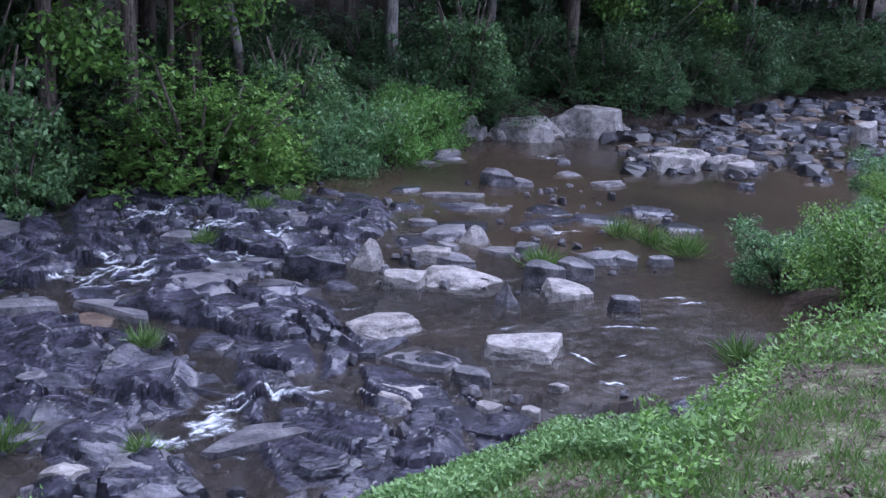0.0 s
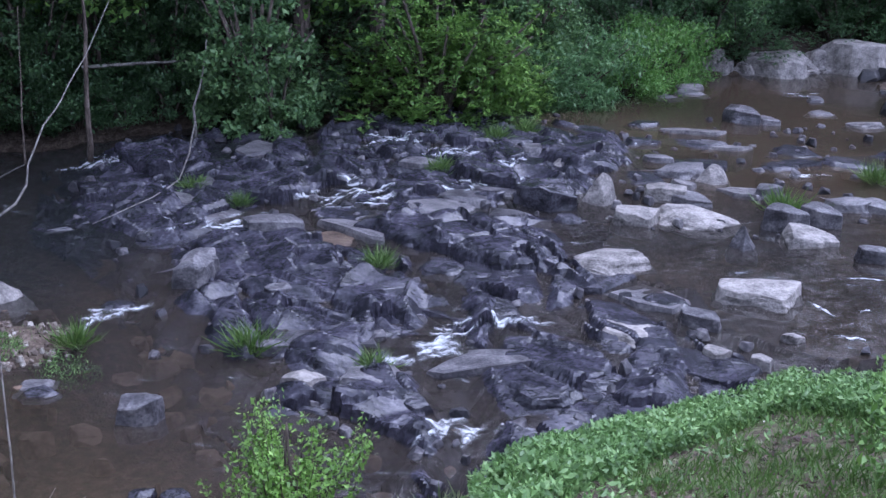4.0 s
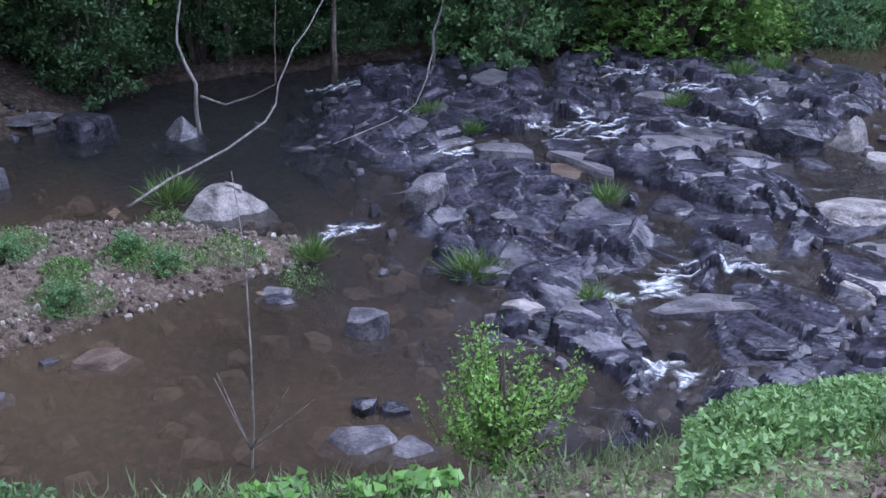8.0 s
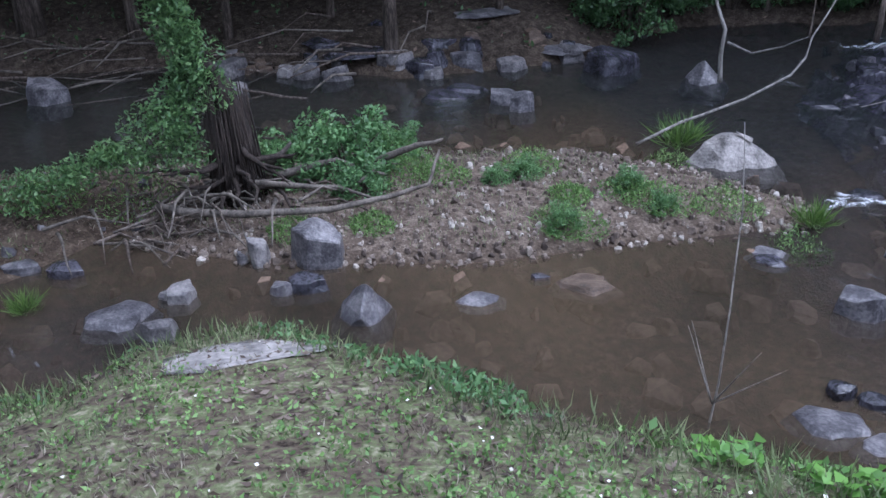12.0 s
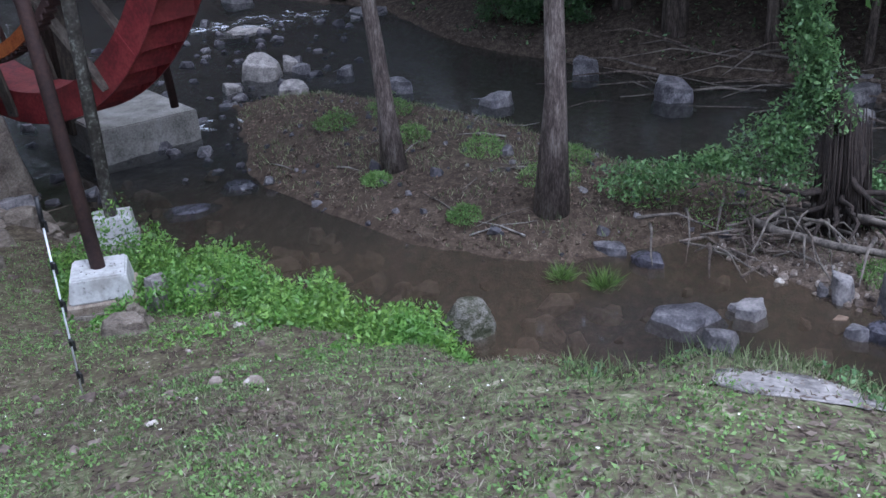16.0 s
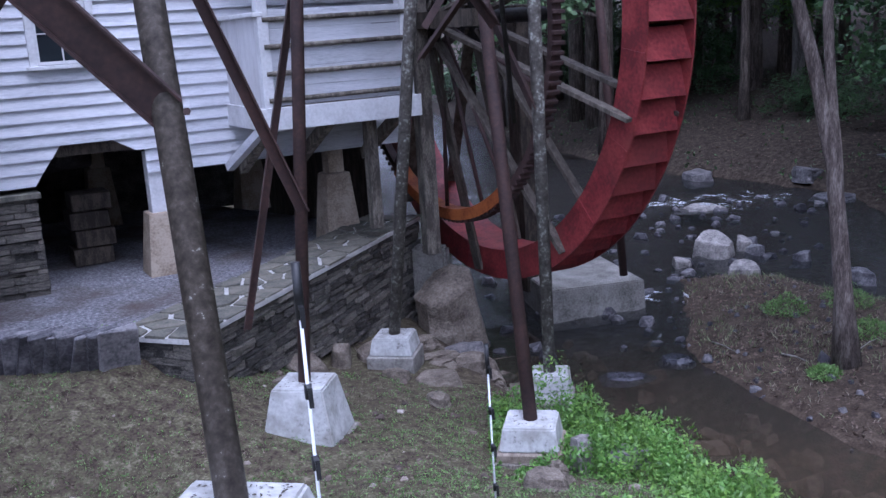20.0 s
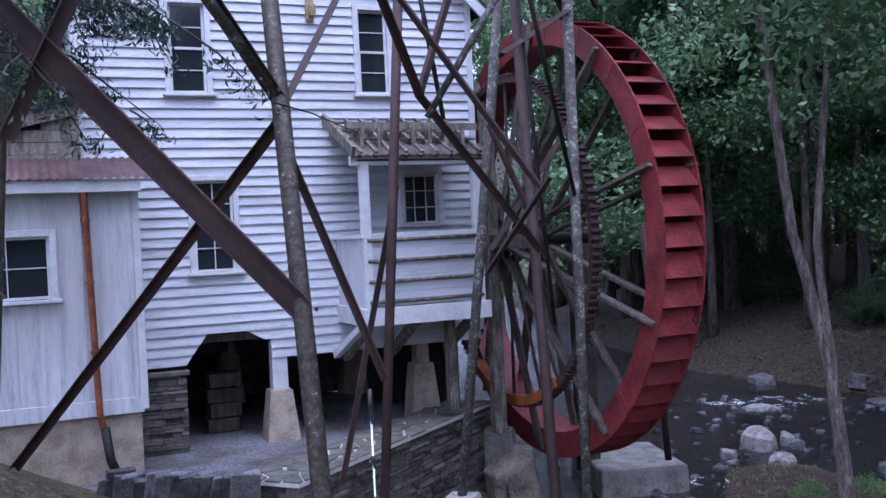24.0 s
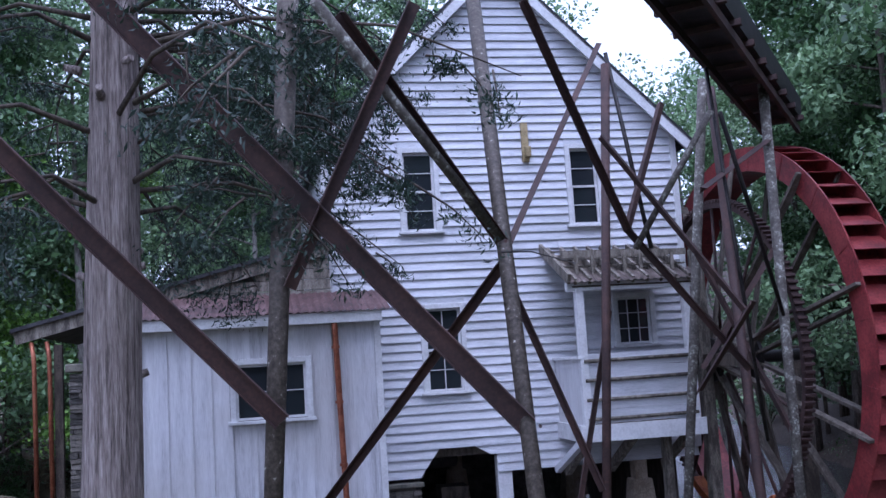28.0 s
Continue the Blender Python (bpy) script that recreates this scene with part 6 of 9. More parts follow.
# toothed ring gear between the wheel and the house
GR, GU = 2.62, 6.24
gear = part("gear_ring", (lambda b: (lathe_ring(b, GR - 0.09, GR, GU - 0.06, GU + 0.06, 140, AT), b)[1])(bmesh.new()), M_rust, wheel, "rusty iron ring gear")
bm = bmesh.new()
box(bm, (0, 0, 0), (0.16, 0.06, 0.045), None, 0.006)
tooth_me = mesh_of(bm, "tooth", M_rust)
for i in range(150):
    o = new("tooth", tooth_me)
    o.parent = gear
    o.matrix_local = AT @ pose(0, 0, 0, 2.4 * i) @ Matrix.Translation((GU, GR + 0.02, 0))
bm = bmesh.new()
lathe_ring(bm, GR - 0.14, GR + 0.01, GU - 0.10, GU + 0.10, 60, AT, math.radians(236), math.radians(304))
part("lower_rim", bm, M_orange, gear, "orange primed rim segment")
for a in (20, 56, 92, 128, 164, 200, 236, 250, 272, 308, 344):
    bm = bmesh.new()
    c, s = math.cos(math.radians(a)), math.sin(math.radians(a))
    tube(bm, [(GU, WC.y + 0.25 * c, WC.z + 0.25 * s), (GU, WC.y + (GR - 0.08) * c, WC.z + (GR - 0.08) * s)], 0.028, 8)
    part("spoke", bm, M_rust, gear)

# posts and slab that carry the axle
stand = empty("wheel_stand", MILL, "dark timber and steel stand of the wheel axle", "wheel stand")
for u, y, z0, z1, w in ((8.05, 0.25, 0.3, 4.60, 0.32),):
    bm = bmesh.new()
    box(bm, (u, y, (z0 + z1) / 2), (w, w, z1 - z0), bevel=0.01)
    part("post", bm, M_darkwood, stand)
for u, y, z0, z1 in ((5.86, -0.72, 1.4, 6.3),):
    bm = bmesh.new()
    box(bm, (u, y, (z0 + z1) / 2), (0.2, 0.18, z1 - z0), bevel=0.01)
    part("post", bm, M_oldwood, stand)
bm = bmesh.new()
beam(bm, (5.9, 0.3, 4.45), (5.9, -2.2, 4.45), 0.2, 0.2)
part("bearing_beam", bm, M_darkwood, stand)


def slab(name, c, size, turn, z0, z1, material, label, category, chip=0.02):
    bm = bmesh.new()
    tapered(bm, (0, 0), (size[0] * 1.02, size[1] * 1.02), size, 0, z1 - z0, None, chip)
    ob = part(name, bm, material, None)
    ob.matrix_world = pose(c[0], c[1], z0, 0, 0, turn)
    return tagged(ob, label, category)


slab("footing_slab", (-14.16, -5.60), (1.5, 2.0), 132, -0.1, 0.52, M_conc, "grey concrete footing slab in the creek under the wheel", "concrete slab")
bm = bmesh.new()
tube(bm, [(-13.5, -4.55, 0.68), (-13.3, -4.75, 4.6)], 0.06, 10)
tagged(part("support_pipe", bm, M_rust), "rusty steel pipe on the footing slab", "pipe")
tagged(stone("wall_rock", cleft_rock("wall_rock", 131, M_tanrock, "block"), -11.45, -6.35, 0.40, 1.0, 0.74, 30, 0.95, 7), "rough brown block of rock at the end of the retaining wall", "rock")
slab("wall_block", (-11.75, -6.75), (0.22, 0.5), 10, 0.4, 1.40, M_conc, "narrow upright concrete block against the stone wall", "concrete block", 0.04)

# ---------------------------------------------------------------- trestle: pipe legs on white footings, braced with angles and channels
AXIS = 18.0
M_basewood = noisy("base_timber", [(0.1, (0.10, 0.075, 0.055)), (0.5, (0.22, 0.18, 0.14)), (0.95, (0.34, 0.29, 0.24))], 3, 30, 0.85, 0.5, 0.01, stretch=(1, 4, 4))
rng0 = np.random.default_rng(31)
FEET = [
    ("near", (-2.95, -2.78), 1.92, 2.43, 0.69, 0.55), ("far", (-6.59, -5.14), 0.85, 1.43, 0.66, 0.46), ("far", (-7.47, -3.39), 0.60, 0.98, 0.52, 0.45),
    ("far", (-9.56, -4.09), 0.30, 0.62, 0.46, 0.41), ("far", (-9.29, -5.89), 0.70, 0.96, 0.50, 0.42),
]
for nm, (x, y), z0, z1, wb, wt in FEET:
    foot_block = empty("footing", pose(x, y, z0, 0, 0, AXIS), "whitewashed tapered concrete footing with a chipped top", "footing", "trestle footings")
    bm = bmesh.new()
    lift = 0.26 if nm == "near" else 0.17 if x == -7.47 else 0.06
    tapered(bm, (0, 0), (wb, wb), (wt, wt), lift, z1 - z0, None, 0.015)
    part("block", bm, M_block, foot_block)
    bm = bmesh.new()
    box(bm, (0.01, 0, lift - 0.14), (wb + 0.05, wb + 0.05, 0.28), None, 0.012)
    part("base_course", bm, M_basewood if lift > 0.1 else M_conc, foot_block, "weathered timber base" if lift > 0.1 else "")
    n0 = 150 if nm == "near" else 30
    d0 = np.stack([rng0.uniform(-0.42, 0.42, n0) * wt, rng0.uniform(-0.42, 0.42, n0) * wt, np.full(n0, z1 - z0 + 0.004)], 1)
    bm = bmesh.new()
    for p in d0:
        a0, r0 = rng0.uniform(0, 6.283), rng0.uniform(0.004, 0.013)
        bm.faces.new([bm.verts.new((p[0] + r0 * k * math.cos(a0 + q), p[1] + r0 * k * math.sin(a0 + q), p[2] + 0.002 * j)) for j, (q, k) in enumerate(((0, 1.4), (1.5, 0.6), (3.1, 1.2), (4.6, 0.5)))])
    tagged(part("debris", bm, M_darkwood, foot_block, "dry twig and leaf bits on the top"), kind="stuff")
    if nm == "near" or x == -7.47:
        bm = bmesh.new()
        box(bm, (wb / 2 + 0.05, 0, 0.02), (0.05, wb + 0.12, 0.15), None, 0.006)
        part("form_board", bm, M_oldwood, foot_block, "weathered form board")
LEGS = [
    ((-2.97, -2.76, 2.40), (-6.17, -6.38, 10.90), 0.072, M_pipe), ((-1.68, -4.92, 1.8), (-2.10, -4.68, 8.7), 0.080, M_pipe),
    ((-6.59, -5.14, 1.40), (-8.05, -5.58, 8.7), 0.055, M_rust), ((-7.47, -3.39, 0.95), (-10.59, -5.47, 8.7), 0.062, M_rust),
    ((-9.56, -4.09, 0.58), (-10.40, -4.48, 8.7), 0.066, M_lichen), ((-9.29, -5.89, 0.93), (-10.01, -5.24, 8.7), 0.066, M_lichen),
]
trestle = empty("trestle", Matrix.Identity(4), "tall rusty steel pipe trestle carrying a flume to the wheel", "trestle")
for p, q, r, m in LEGS:
    bm = bmesh.new()
    tube(bm, [p, q], [r, r * 1.3 if m is M_pipe else r * 1.15], 16)
    part("leg", bm, m, trestle)
BRACES = [
    ('channel', 0.19, (1.04, -6.24, 9.97), (-3.60, -3.47, 4.07)),
    ('channel', 0.16, (0.99, -5.68, 7.38), (-1.80, -4.69, 4.26)),
    ('angle', 0.09, (-4.43, -8.84, 2.16), (-4.21, -4.17, 5.71)),
    ('angle', 0.12, (-1.85, -4.66, 5.44), (-2.67, -3.71, 7.92)),
    ('lichen', 0.05, (-1.78, -3.92, 7.80), (-4.27, -4.23, 5.86)),
    ('angle', 0.1, (-2.10, -3.98, 7.78), (-4.28, -4.25, 5.89)),
    ('angle', 0.07, (-4.26, -4.22, 5.82), (-6.83, -4.79, 8.58)),
    ('angle', 0.07, (-4.15, -4.10, 5.54), (-5.04, -3.78, 3.31)),
    ('angle', 0.075, (-4.83, -4.23, 8.55), (-6.92, -4.61, 6.18)),
    ('pipe', 0.03, (-8.09, -5.59, 8.88), (-7.98, -5.02, 6.02)),
    ('lichen', 0.04, (-7.38, -3.58, 7.50), (-7.12, -4.66, 5.94)),
    ('angle', 0.08, (-6.81, -4.79, 7.39), (-7.63, -3.50, 5.11)),
    ('angle', 0.08, (-7.00, -4.67, 6.23), (-8.65, -4.10, 4.37)),
    ('angle', 0.07, (-8.25, -4.85, 8.03), (-6.92, -4.61, 6.21)),
    ('pipe', 0.025, (-8.07, -4.01, 8.25), (-8.62, -3.95, 3.44)),
    ('angle', 0.09, (-9.41, -5.21, 6.09), (-9.86, -4.23, 3.47)),
    ('angle', 0.08, (-10.14, -4.36, 6.15), (-9.42, -5.35, 4.39)),
    ('pipe', 0.03, (-7.52, -3.55, 7.48), (-10.02, -4.30, 5.01)),
    ('angle', 0.07, (-7.49, -3.36, 5.19), (-9.12, -5.24, 4.08)),
    ('angle', 0.08, (-7.44, -3.86, 6.61), (-10.29, -4.43, 7.66)),
    ('angle', 0.075, (-7.02, -6.14, 1.68), (-7.36, -5.37, 5.23)),
]
for kind, w, p, q in BRACES:
    bm = bmesh.new()
    if kind == "channel":
        channel(bm, p, q, w, 0.06, 0.012, 200)
    elif kind == "angle":
        angle_bar(bm, p, q, w, 0.010, 200)
    else:
        tube(bm, [p, q], w, 10)
    part("brace", bm, {"channel": M_rust, "angle": M_rust, "lichen": M_lichen, "pipe": M_iron}[kind], trestle)
# bolt heads on the nearest leg
for p in ((-2.90, -2.74, 4.10), (-2.76, -2.85, 5.6)):
    bm = bmesh.new()
    m = look(p, (3.1, 2.85, 4.6))
    tube(bm, [m @ Vector((-0.03, 0.03, -0.04)), m @ Vector((-0.03, 0.03, -0.085))], 0.016, 6)
    part("bolt", bm, M_rust, trestle)
# flume: a timber and steel trough along the top of the trestle
FL0, FL1 = Vector((-4.4, -2.55, 8.78)), Vector((-12.8, -5.48, 8.42))
flume = empty("flume", Matrix.Identity(4), "dark steel flume trough on top of the trestle", "flume")
m, ln = span(FL0, FL1)
bm = bmesh.new()
box(bm, (0, 0, 0), (ln, 0.66, 0.05), m)
part("floor_plate", bm, M_iron, flume)
for s in (-1, 1):
    bm = bmesh.new()
    box(bm, (0, s * 0.33, 0.19), (ln, 0.04, 0.42), m)
    part("side_plate", bm, M_iron, flume)
k = 0.0
while k < ln:
    bm = bmesh.new()
    box(bm, (-ln / 2 + k, 0, -0.06), (0.08, 0.84, 0.08), m)
    part("cross_beam", bm, M_rust, flume)
    k += 0.85
for s in (-1, 1):
    bm = bmesh.new()
    box(bm, (0, s * 0.27, -0.16), (ln, 0.06, 0.13), m)
    part("stringer", bm, M_rust, flume)
# wires
bm = bmesh.new()
tube(bm, [(-2.80, -2.90, 5.55), (-5.2, -4.7, 5.85), (-8.7, -6.9, 6.05)], 0.008, 5)
tagged(part("cable", bm, M_iron), "thin black cable from the trestle to the balcony roof", "cable")

# ---------------------------------------------------------------- retaining wall with a flagstone cap
rw = stacked_wall("retaining_wall", None, WALL_NEAR, WALL_FAR, (1.28, 0.30), 1.70, 0.74, 77, "", 0.07)
stacked_wall("end_wall", rw, (WALL_NEAR.x + 0.05, WALL_NEAR.y - 0.82), (WALL_NEAR.x - 0.02, WALL_NEAR.y + 0.02), 1.2, 1.70, 0.2, 78, "", 0.07)
tagged(rw, "dry-stacked slate retaining wall with a flagstone cap", "retaining wall")
bm = bmesh.new()
wm = Matrix.Translation((*WALL_NEAR, 0)) @ Matrix.Rotation(math.atan2(WALL_FAR.y - WALL_NEAR.y, WALL_FAR.x - WALL_NEAR.x), 4, "Z")
wlen = (WALL_FAR - WALL_NEAR).length
# the wall stands to the mill's side of its line, so mirror the depth
box(bm, (wlen / 2, 0.37, 1.725), (wlen + 0.10, 0.84, 0.05), wm)
cap = part("cap_bed", bm, M_mortar, rw, "pale mortar bed")
rnd = random.Random(4)
sites = [((i + rnd.uniform(-0.4, 0.4)) * 0.36, -0.06 + (j + 0.5 + rnd.uniform(-0.38, 0.38)) * 0.30) for i in range(-1, int(wlen / 0.36) + 2) for j in range(3)]
for p in sites:
    poly = [(-0.07, -0.07), (wlen + 0.05, -0.07), (wlen + 0.05, 0.80), (-0.07, 0.80)]
    for q in sites:
        if q != p and abs(q[0] - p[0]) < 1.2 and len(poly) > 2:
            poly = clip_cell(poly, p, q)
    if len(poly) < 3:
        continue
    cx, cy = sum(q[0] for q in poly) / len(poly), sum(q[1] for q in poly) / len(poly)
    poly = [(cx + (x - cx) * 0.85, cy + (y - cy) * 0.85) for x, y in poly]
    bm = bmesh.new()
    top = 1.768 + rnd.uniform(-0.003, 0.008)
    lo = [bm.verts.new(wm @ Vector((x, y, 1.74))) for x, y in poly]
    hi = [bm.verts.new(wm @ Vector((x, y, top))) for x, y in poly]
    bm.faces.new(hi)
    for i in range(len(poly)):
        bm.faces.new((lo[i], lo[(i + 1) % len(poly)], hi[(i + 1) % len(poly)], hi[i]))
    bmesh.ops.recalc_face_normals(bm, faces=bm.faces)
    part("flagstone", bm, M_flag, cap)
# gravel of the terrace
bm = bmesh.new()
tp = [(-6.1, -7.0), (-12.1, -8.05), (-13.5, -14.0), (-7.0, -15.0), (-3.6, -9.6), (-5.55, -7.8)]
q = [bm.verts.new((x, y, 1.575)) for x, y in tp]
f = bm.faces.new(q)
bmesh.ops.recalc_face_normals(bm, faces=bm.faces)
if f.normal.z < 0:
    f.normal_flip()
tagged(part("gravel_floor", bm, M_gravel), "grey crushed gravel under and before the mill", "gravel", kind="structure")
# leaning slate edging between lawn and gravel
edge = empty("edging", Matrix.Identity(4), "row of leaning grey slate edging stones round the gravel", "edging")
for i in range(15):
    x, y = -6.10 + 0.75 * i / 14, -6.85 - 1.5 * i / 14
    bm = bmesh.new()
    vs = box(bm, (0, 0, 0.14), (0.38, 0.075, 0.50))
    for v in vs:
        v.co += Vector((rnd.uniform(-0.04, 0.04), rnd.uniform(-0.012, 0.012), rnd.uniform(-0.05, 0.03)))
    bmesh.ops.bevel(bm, geom=list(bm.edges), offset=0.012, segments=1, affect="EDGES")
    o = part("edging_stone", bm, M_slabdry, edge)
    o.matrix_local = pose(x, y, 1.57 + rnd.uniform(-0.02, 0.02), 0, 0, -25 + rnd.uniform(-8, 8)) @ pose(0, 0, 0, -24 + rnd.uniform(-7, 7), 0, 0)
# rubble between the wall and the footings
rnd = random.Random(9)
TANS = [cleft_rock("rubble_rock", 200 + i, M_tanrock, "slab" if i < 3 else "crag") for i in range(5)]
RUBBLE = [(-9.4, -6.2, 0.7, 0.2), (-10.0, -5.3, 0.5, 0.22), (-10.8, -5.0, 0.6, 0.25), (-9.9, -4.6, 0.4, 0.16), (-8.8, -5.6, 0.36, 0.14), (-7.5, -6.1, 0.3, 0.12), (-6.45, -2.82, 0.4, 0.2), (-9.9, -5.6, 0.75, 0.16), (-10.3, -5.35, 0.6, 0.2), (-10.6, -5.75, 0.7, 0.25), (-9.8, -4.9, 0.5, 0.2), (-9.0, -5.2, 0.55, 0.16), (-10.2, -6.05, 0.5, 0.2), (-8.2, -6.35, 0.6, 0.22), (-8.9, -6.4, 0.36, 0.3),
          (-8.3, -4.8, 0.35, 0.14), (-7.6, -2.6, 0.5, 0.2), (-6.75, -2.85, 0.42, 0.24), (-9.6, -3.55, 0.5, 0.2), (-10.5, -4.9, 0.5, 0.2), (-2.9, -2.12, 0.32, 0.16), (-10.9, -5.3, 0.6, 0.22)]
for x, y, w, h in RUBBLE:
    tagged(stone("rubble_rock", rnd.choice(TANS + TANS + GREYS[:2]), x, y, ground_z(x, y), w, h, rnd.uniform(0, 360), 0.7, rnd.uniform(-8, 8)), "flat brown-grey rubble rock beside the mill footings", "rock", "rubble by the mill")
tagged(stone("white_rock", PALES[2], -7.3, -2.86, ground_z(-7.3, -2.86), 0.26, 0.34, 40), "white limewashed chunk of rock beside the footing", "rock")

# electric-fence stakes: white rods with black clips
for x, y, h, lean in ((-2.37, -1.83, 1.22, -3.0), (-5.07, -2.56, 1.22, -1.5)):
    z = ground_z(x, y)
    stake = empty("fence_stake", pose(x, y, z, 0, lean, 45), "white plastic fence stake with black clips in the lawn", "fence stake", "fence stakes")
    bm = bmesh.new()
    tube(bm, [(0, 0, -0.1), (0, 0, h)], 0.006, 10)
    part("rod", bm, M_plastic, stake)
    for k, zz in enumerate((0.14, 0.36, 0.62, 0.86, 1.12)):
        bm = bmesh.new()
        tube(bm, [(0, 0, zz - 0.024), (0, 0, zz + 0.024)], 0.0125, 10)
        box(bm, (0.03, 0, zz + 0.02), (0.05, 0.014, 0.012))
        box(bm, (0.05, 0, zz - 0.01), (0.012, 0.014, 0.06))
        part("clip", bm, M_black, stake, "black plastic wire clip")
    if h > 1:
        bm = bmesh.new()
        tube(bm, [(0, 0, h - 0.12), (0, 0, h + 0.06)], 0.015, 10)
        part("cap", bm, M_black, stake)

# foam where the water breaks: torn white strands, a few standing for ripple sheen
M_foam, _t, n, l, b = node_mat("foam")
geo = n.new("ShaderNodeNewGeometry")
fm = n.new("ShaderNodeMapping")
fm.inputs["Rotation"].default_value = (0, 0, radians(-20))
fm.inputs["Scale"].default_value = (7, 22, 12)
l.new(geo.outputs["Position"], fm.inputs[0])
fn = n.new("ShaderNodeTexNoise")
fn.inputs["Scale"].default_value, fn.inputs["Detail"].default_value, fn.inputs["Roughness"].default_value = 1.0, 6, 0.7
l.new(fm.outputs[0], fn.inputs[0])
fr = ramp(n, [(0.36, (0.05, 0.05, 0.05)), (0.66, (1, 1, 1))])
l.new(fn.outputs[0], fr.inputs[0])
soft_at = n.new("ShaderNodeAttribute")
soft_at.attribute_name = "soft"
fmul = n.new("ShaderNodeMath")
fmul.operation = "MULTIPLY"
l.new(fr.outputs[0], fmul.inputs[0])
l.new(soft_at.outputs["Fac"], fmul.inputs[1])
l.new(fmul.outputs[0], b.inputs["Alpha"])
b.inputs["Base Color"].default_value = (0.80, 0.83, 0.86, 1)
b.inputs["Roughness"].default_value = 0.5


def foam_patch(x, y, w, d, turn, seed, count, wide):
    rnd = random.Random(seed)
    vs, fs = [], []
    for _ in range(count):
        px, py = x + rnd.gauss(0, 0.3) * w, y + rnd.gauss(0, 0.3) * d
        head = radians(turn) + rnd.choice((math.pi, 0)) + rnd.gauss(0, 0.3) if rnd.random() < 0.75 else math.atan2(-0.894, -0.447) + rnd.gauss(0, 0.3)
        ln, wd, k = rnd.uniform(0.15, 0.6) * min(1.0, 0.4 + w), rnd.uniform(0.3, 1.0) * wide, len(vs)
        bend = rnd.gauss(0, 0.5)
        n = 12
        for i in range(n + 1):
            t = i / n
            hw = wd * 0.5 * math.sin(math.pi * (0.06 + 0.9 * t)) ** 0.6 * rnd.uniform(0.55, 1.2)
            cx, sx = math.cos(head + bend * (t - 0.5)), math.sin(head + bend * (t - 0.5))
            for sg in (-1, 0, 1):
                vs.append((px - sx * hw * sg, py + cx * hw * sg, 0.012 + (0.02 if sg == 0 else 0) + rnd.uniform(0, 0.015)))
            px, py = px + cx * ln / n, py + sx * ln / n
        for i in range(n):
            for j in (0, 1):
                p = k + 3 * i + j
                fs.append((p, p + 3, p + 4, p + 1))
    q = np.array(vs)
    z = np.maximum(water_surface(q[:, 0], q[:, 1]), np.where(inside(q[:, 0], q[:, 1], LEDGE) > -0.5, np.minimum(ledge_height(q[:, 0], q[:, 1]), water_level(q[:, 0], q[:, 1]) + 0.07), -9)) + q[:, 2]
    ob = raw("foam", [(float(p[0]), float(p[1]), float(h)) for p, h in zip(q, z)], fs, M_foam, None, "", True)
    fade = ob.data.attributes.new("soft", "FLOAT", "POINT")
    fade.data.foreach_set("value", np.tile((np.sin(np.pi * np.linspace(0.02, 0.98, 13))[:, None] * np.array([0.0, 1.0, 0.0])).ravel(), len(vs) // 39).astype(np.float32))
    return tagged(ob, "torn white foam, in places painted ripple sheen, on the broken creek water", "foam", "creek foam", "stuff")


for i, rw_ in enumerate(FOAM_A):
    foam_patch(*rw_, i, 8 + int(20 * rw_[2] * rw_[3]), 0.20)
for i, rw_ in enumerate(FOAM_B):
    # these four are mostly ripple sheen on the pool, drawn as thin foam strands
    if i in (0, 1, 2, 5):
        rw_ = (rw_[0], rw_[1], rw_[2] * 0.7, rw_[3] * 0.6, rw_[4])
    foam_patch(*rw_, 50 + i, 2 if i in (0, 1, 2, 5) else 3 + int(5 * min(rw_[2] * rw_[3], 3)), 0.10 if i < 8 else 0.16)

# ---------------------------------------------------------------- plants
rng = np.random.default_rng(7)


def leaf_arrays(p, size, aspect=0.45, up=0.0, lean=None, fold=0.15):
    """Pointed leaves at p: four corners each. up: 1 makes them stand, 0 turns them anyhow, -1 lays them flat."""
    n = len(p)
    a = rng.normal(size=(n, 3))
    if up > 0:
        a[:, 2] = np.abs(a[:, 2]) + up * 3
    elif up < 0:
        a[:, 2] *= 0.25
    if lean is not None:
        a += lean
    a /= np.linalg.norm(a, axis=1)[:, None]
    r = rng.normal(size=(n, 3))
    if up <= 0:
        r = np.array([0, 0, 1.0]) + rng.normal(size=(n, 3)) * (0.5 if up < 0 else 0.8)
    b = np.cross(a, r)
    b /= np.maximum(np.linalg.norm(b, axis=1), 1e-6)[:, None]
    c = np.cross(a, b)
    s = np.asarray(size, float).reshape(-1, 1) * np.ones((n, 1))
    base = p if up > 0 else p - a * s * 0.5
    mid = base + a * s * 0.45
    v = np.stack([base, mid + b * s * aspect * 0.5 + c * s * fold, base + a * s, mid - b * s * aspect * 0.5 + c * s * fold], 1)
    return v.reshape(-1, 3)


def leaf_mesh(name, v, material):
    n = len(v) // 4
    me = bpy.data.meshes.new(name)
    me.vertices.add(len(v))
    me.vertices.foreach_set("co", np.ascontiguousarray(v, np.float32).ravel())
    me.loops.add(len(v))
    me.loops.foreach_set("vertex_index", np.arange(len(v), dtype=np.int32))
    me.polygons.add(n)
    me.polygons.foreach_set("loop_start", np.arange(0, len(v), 4, dtype=np.int32))
    me.update(calc_edges=True)
    me.materials.append(material)
    return me


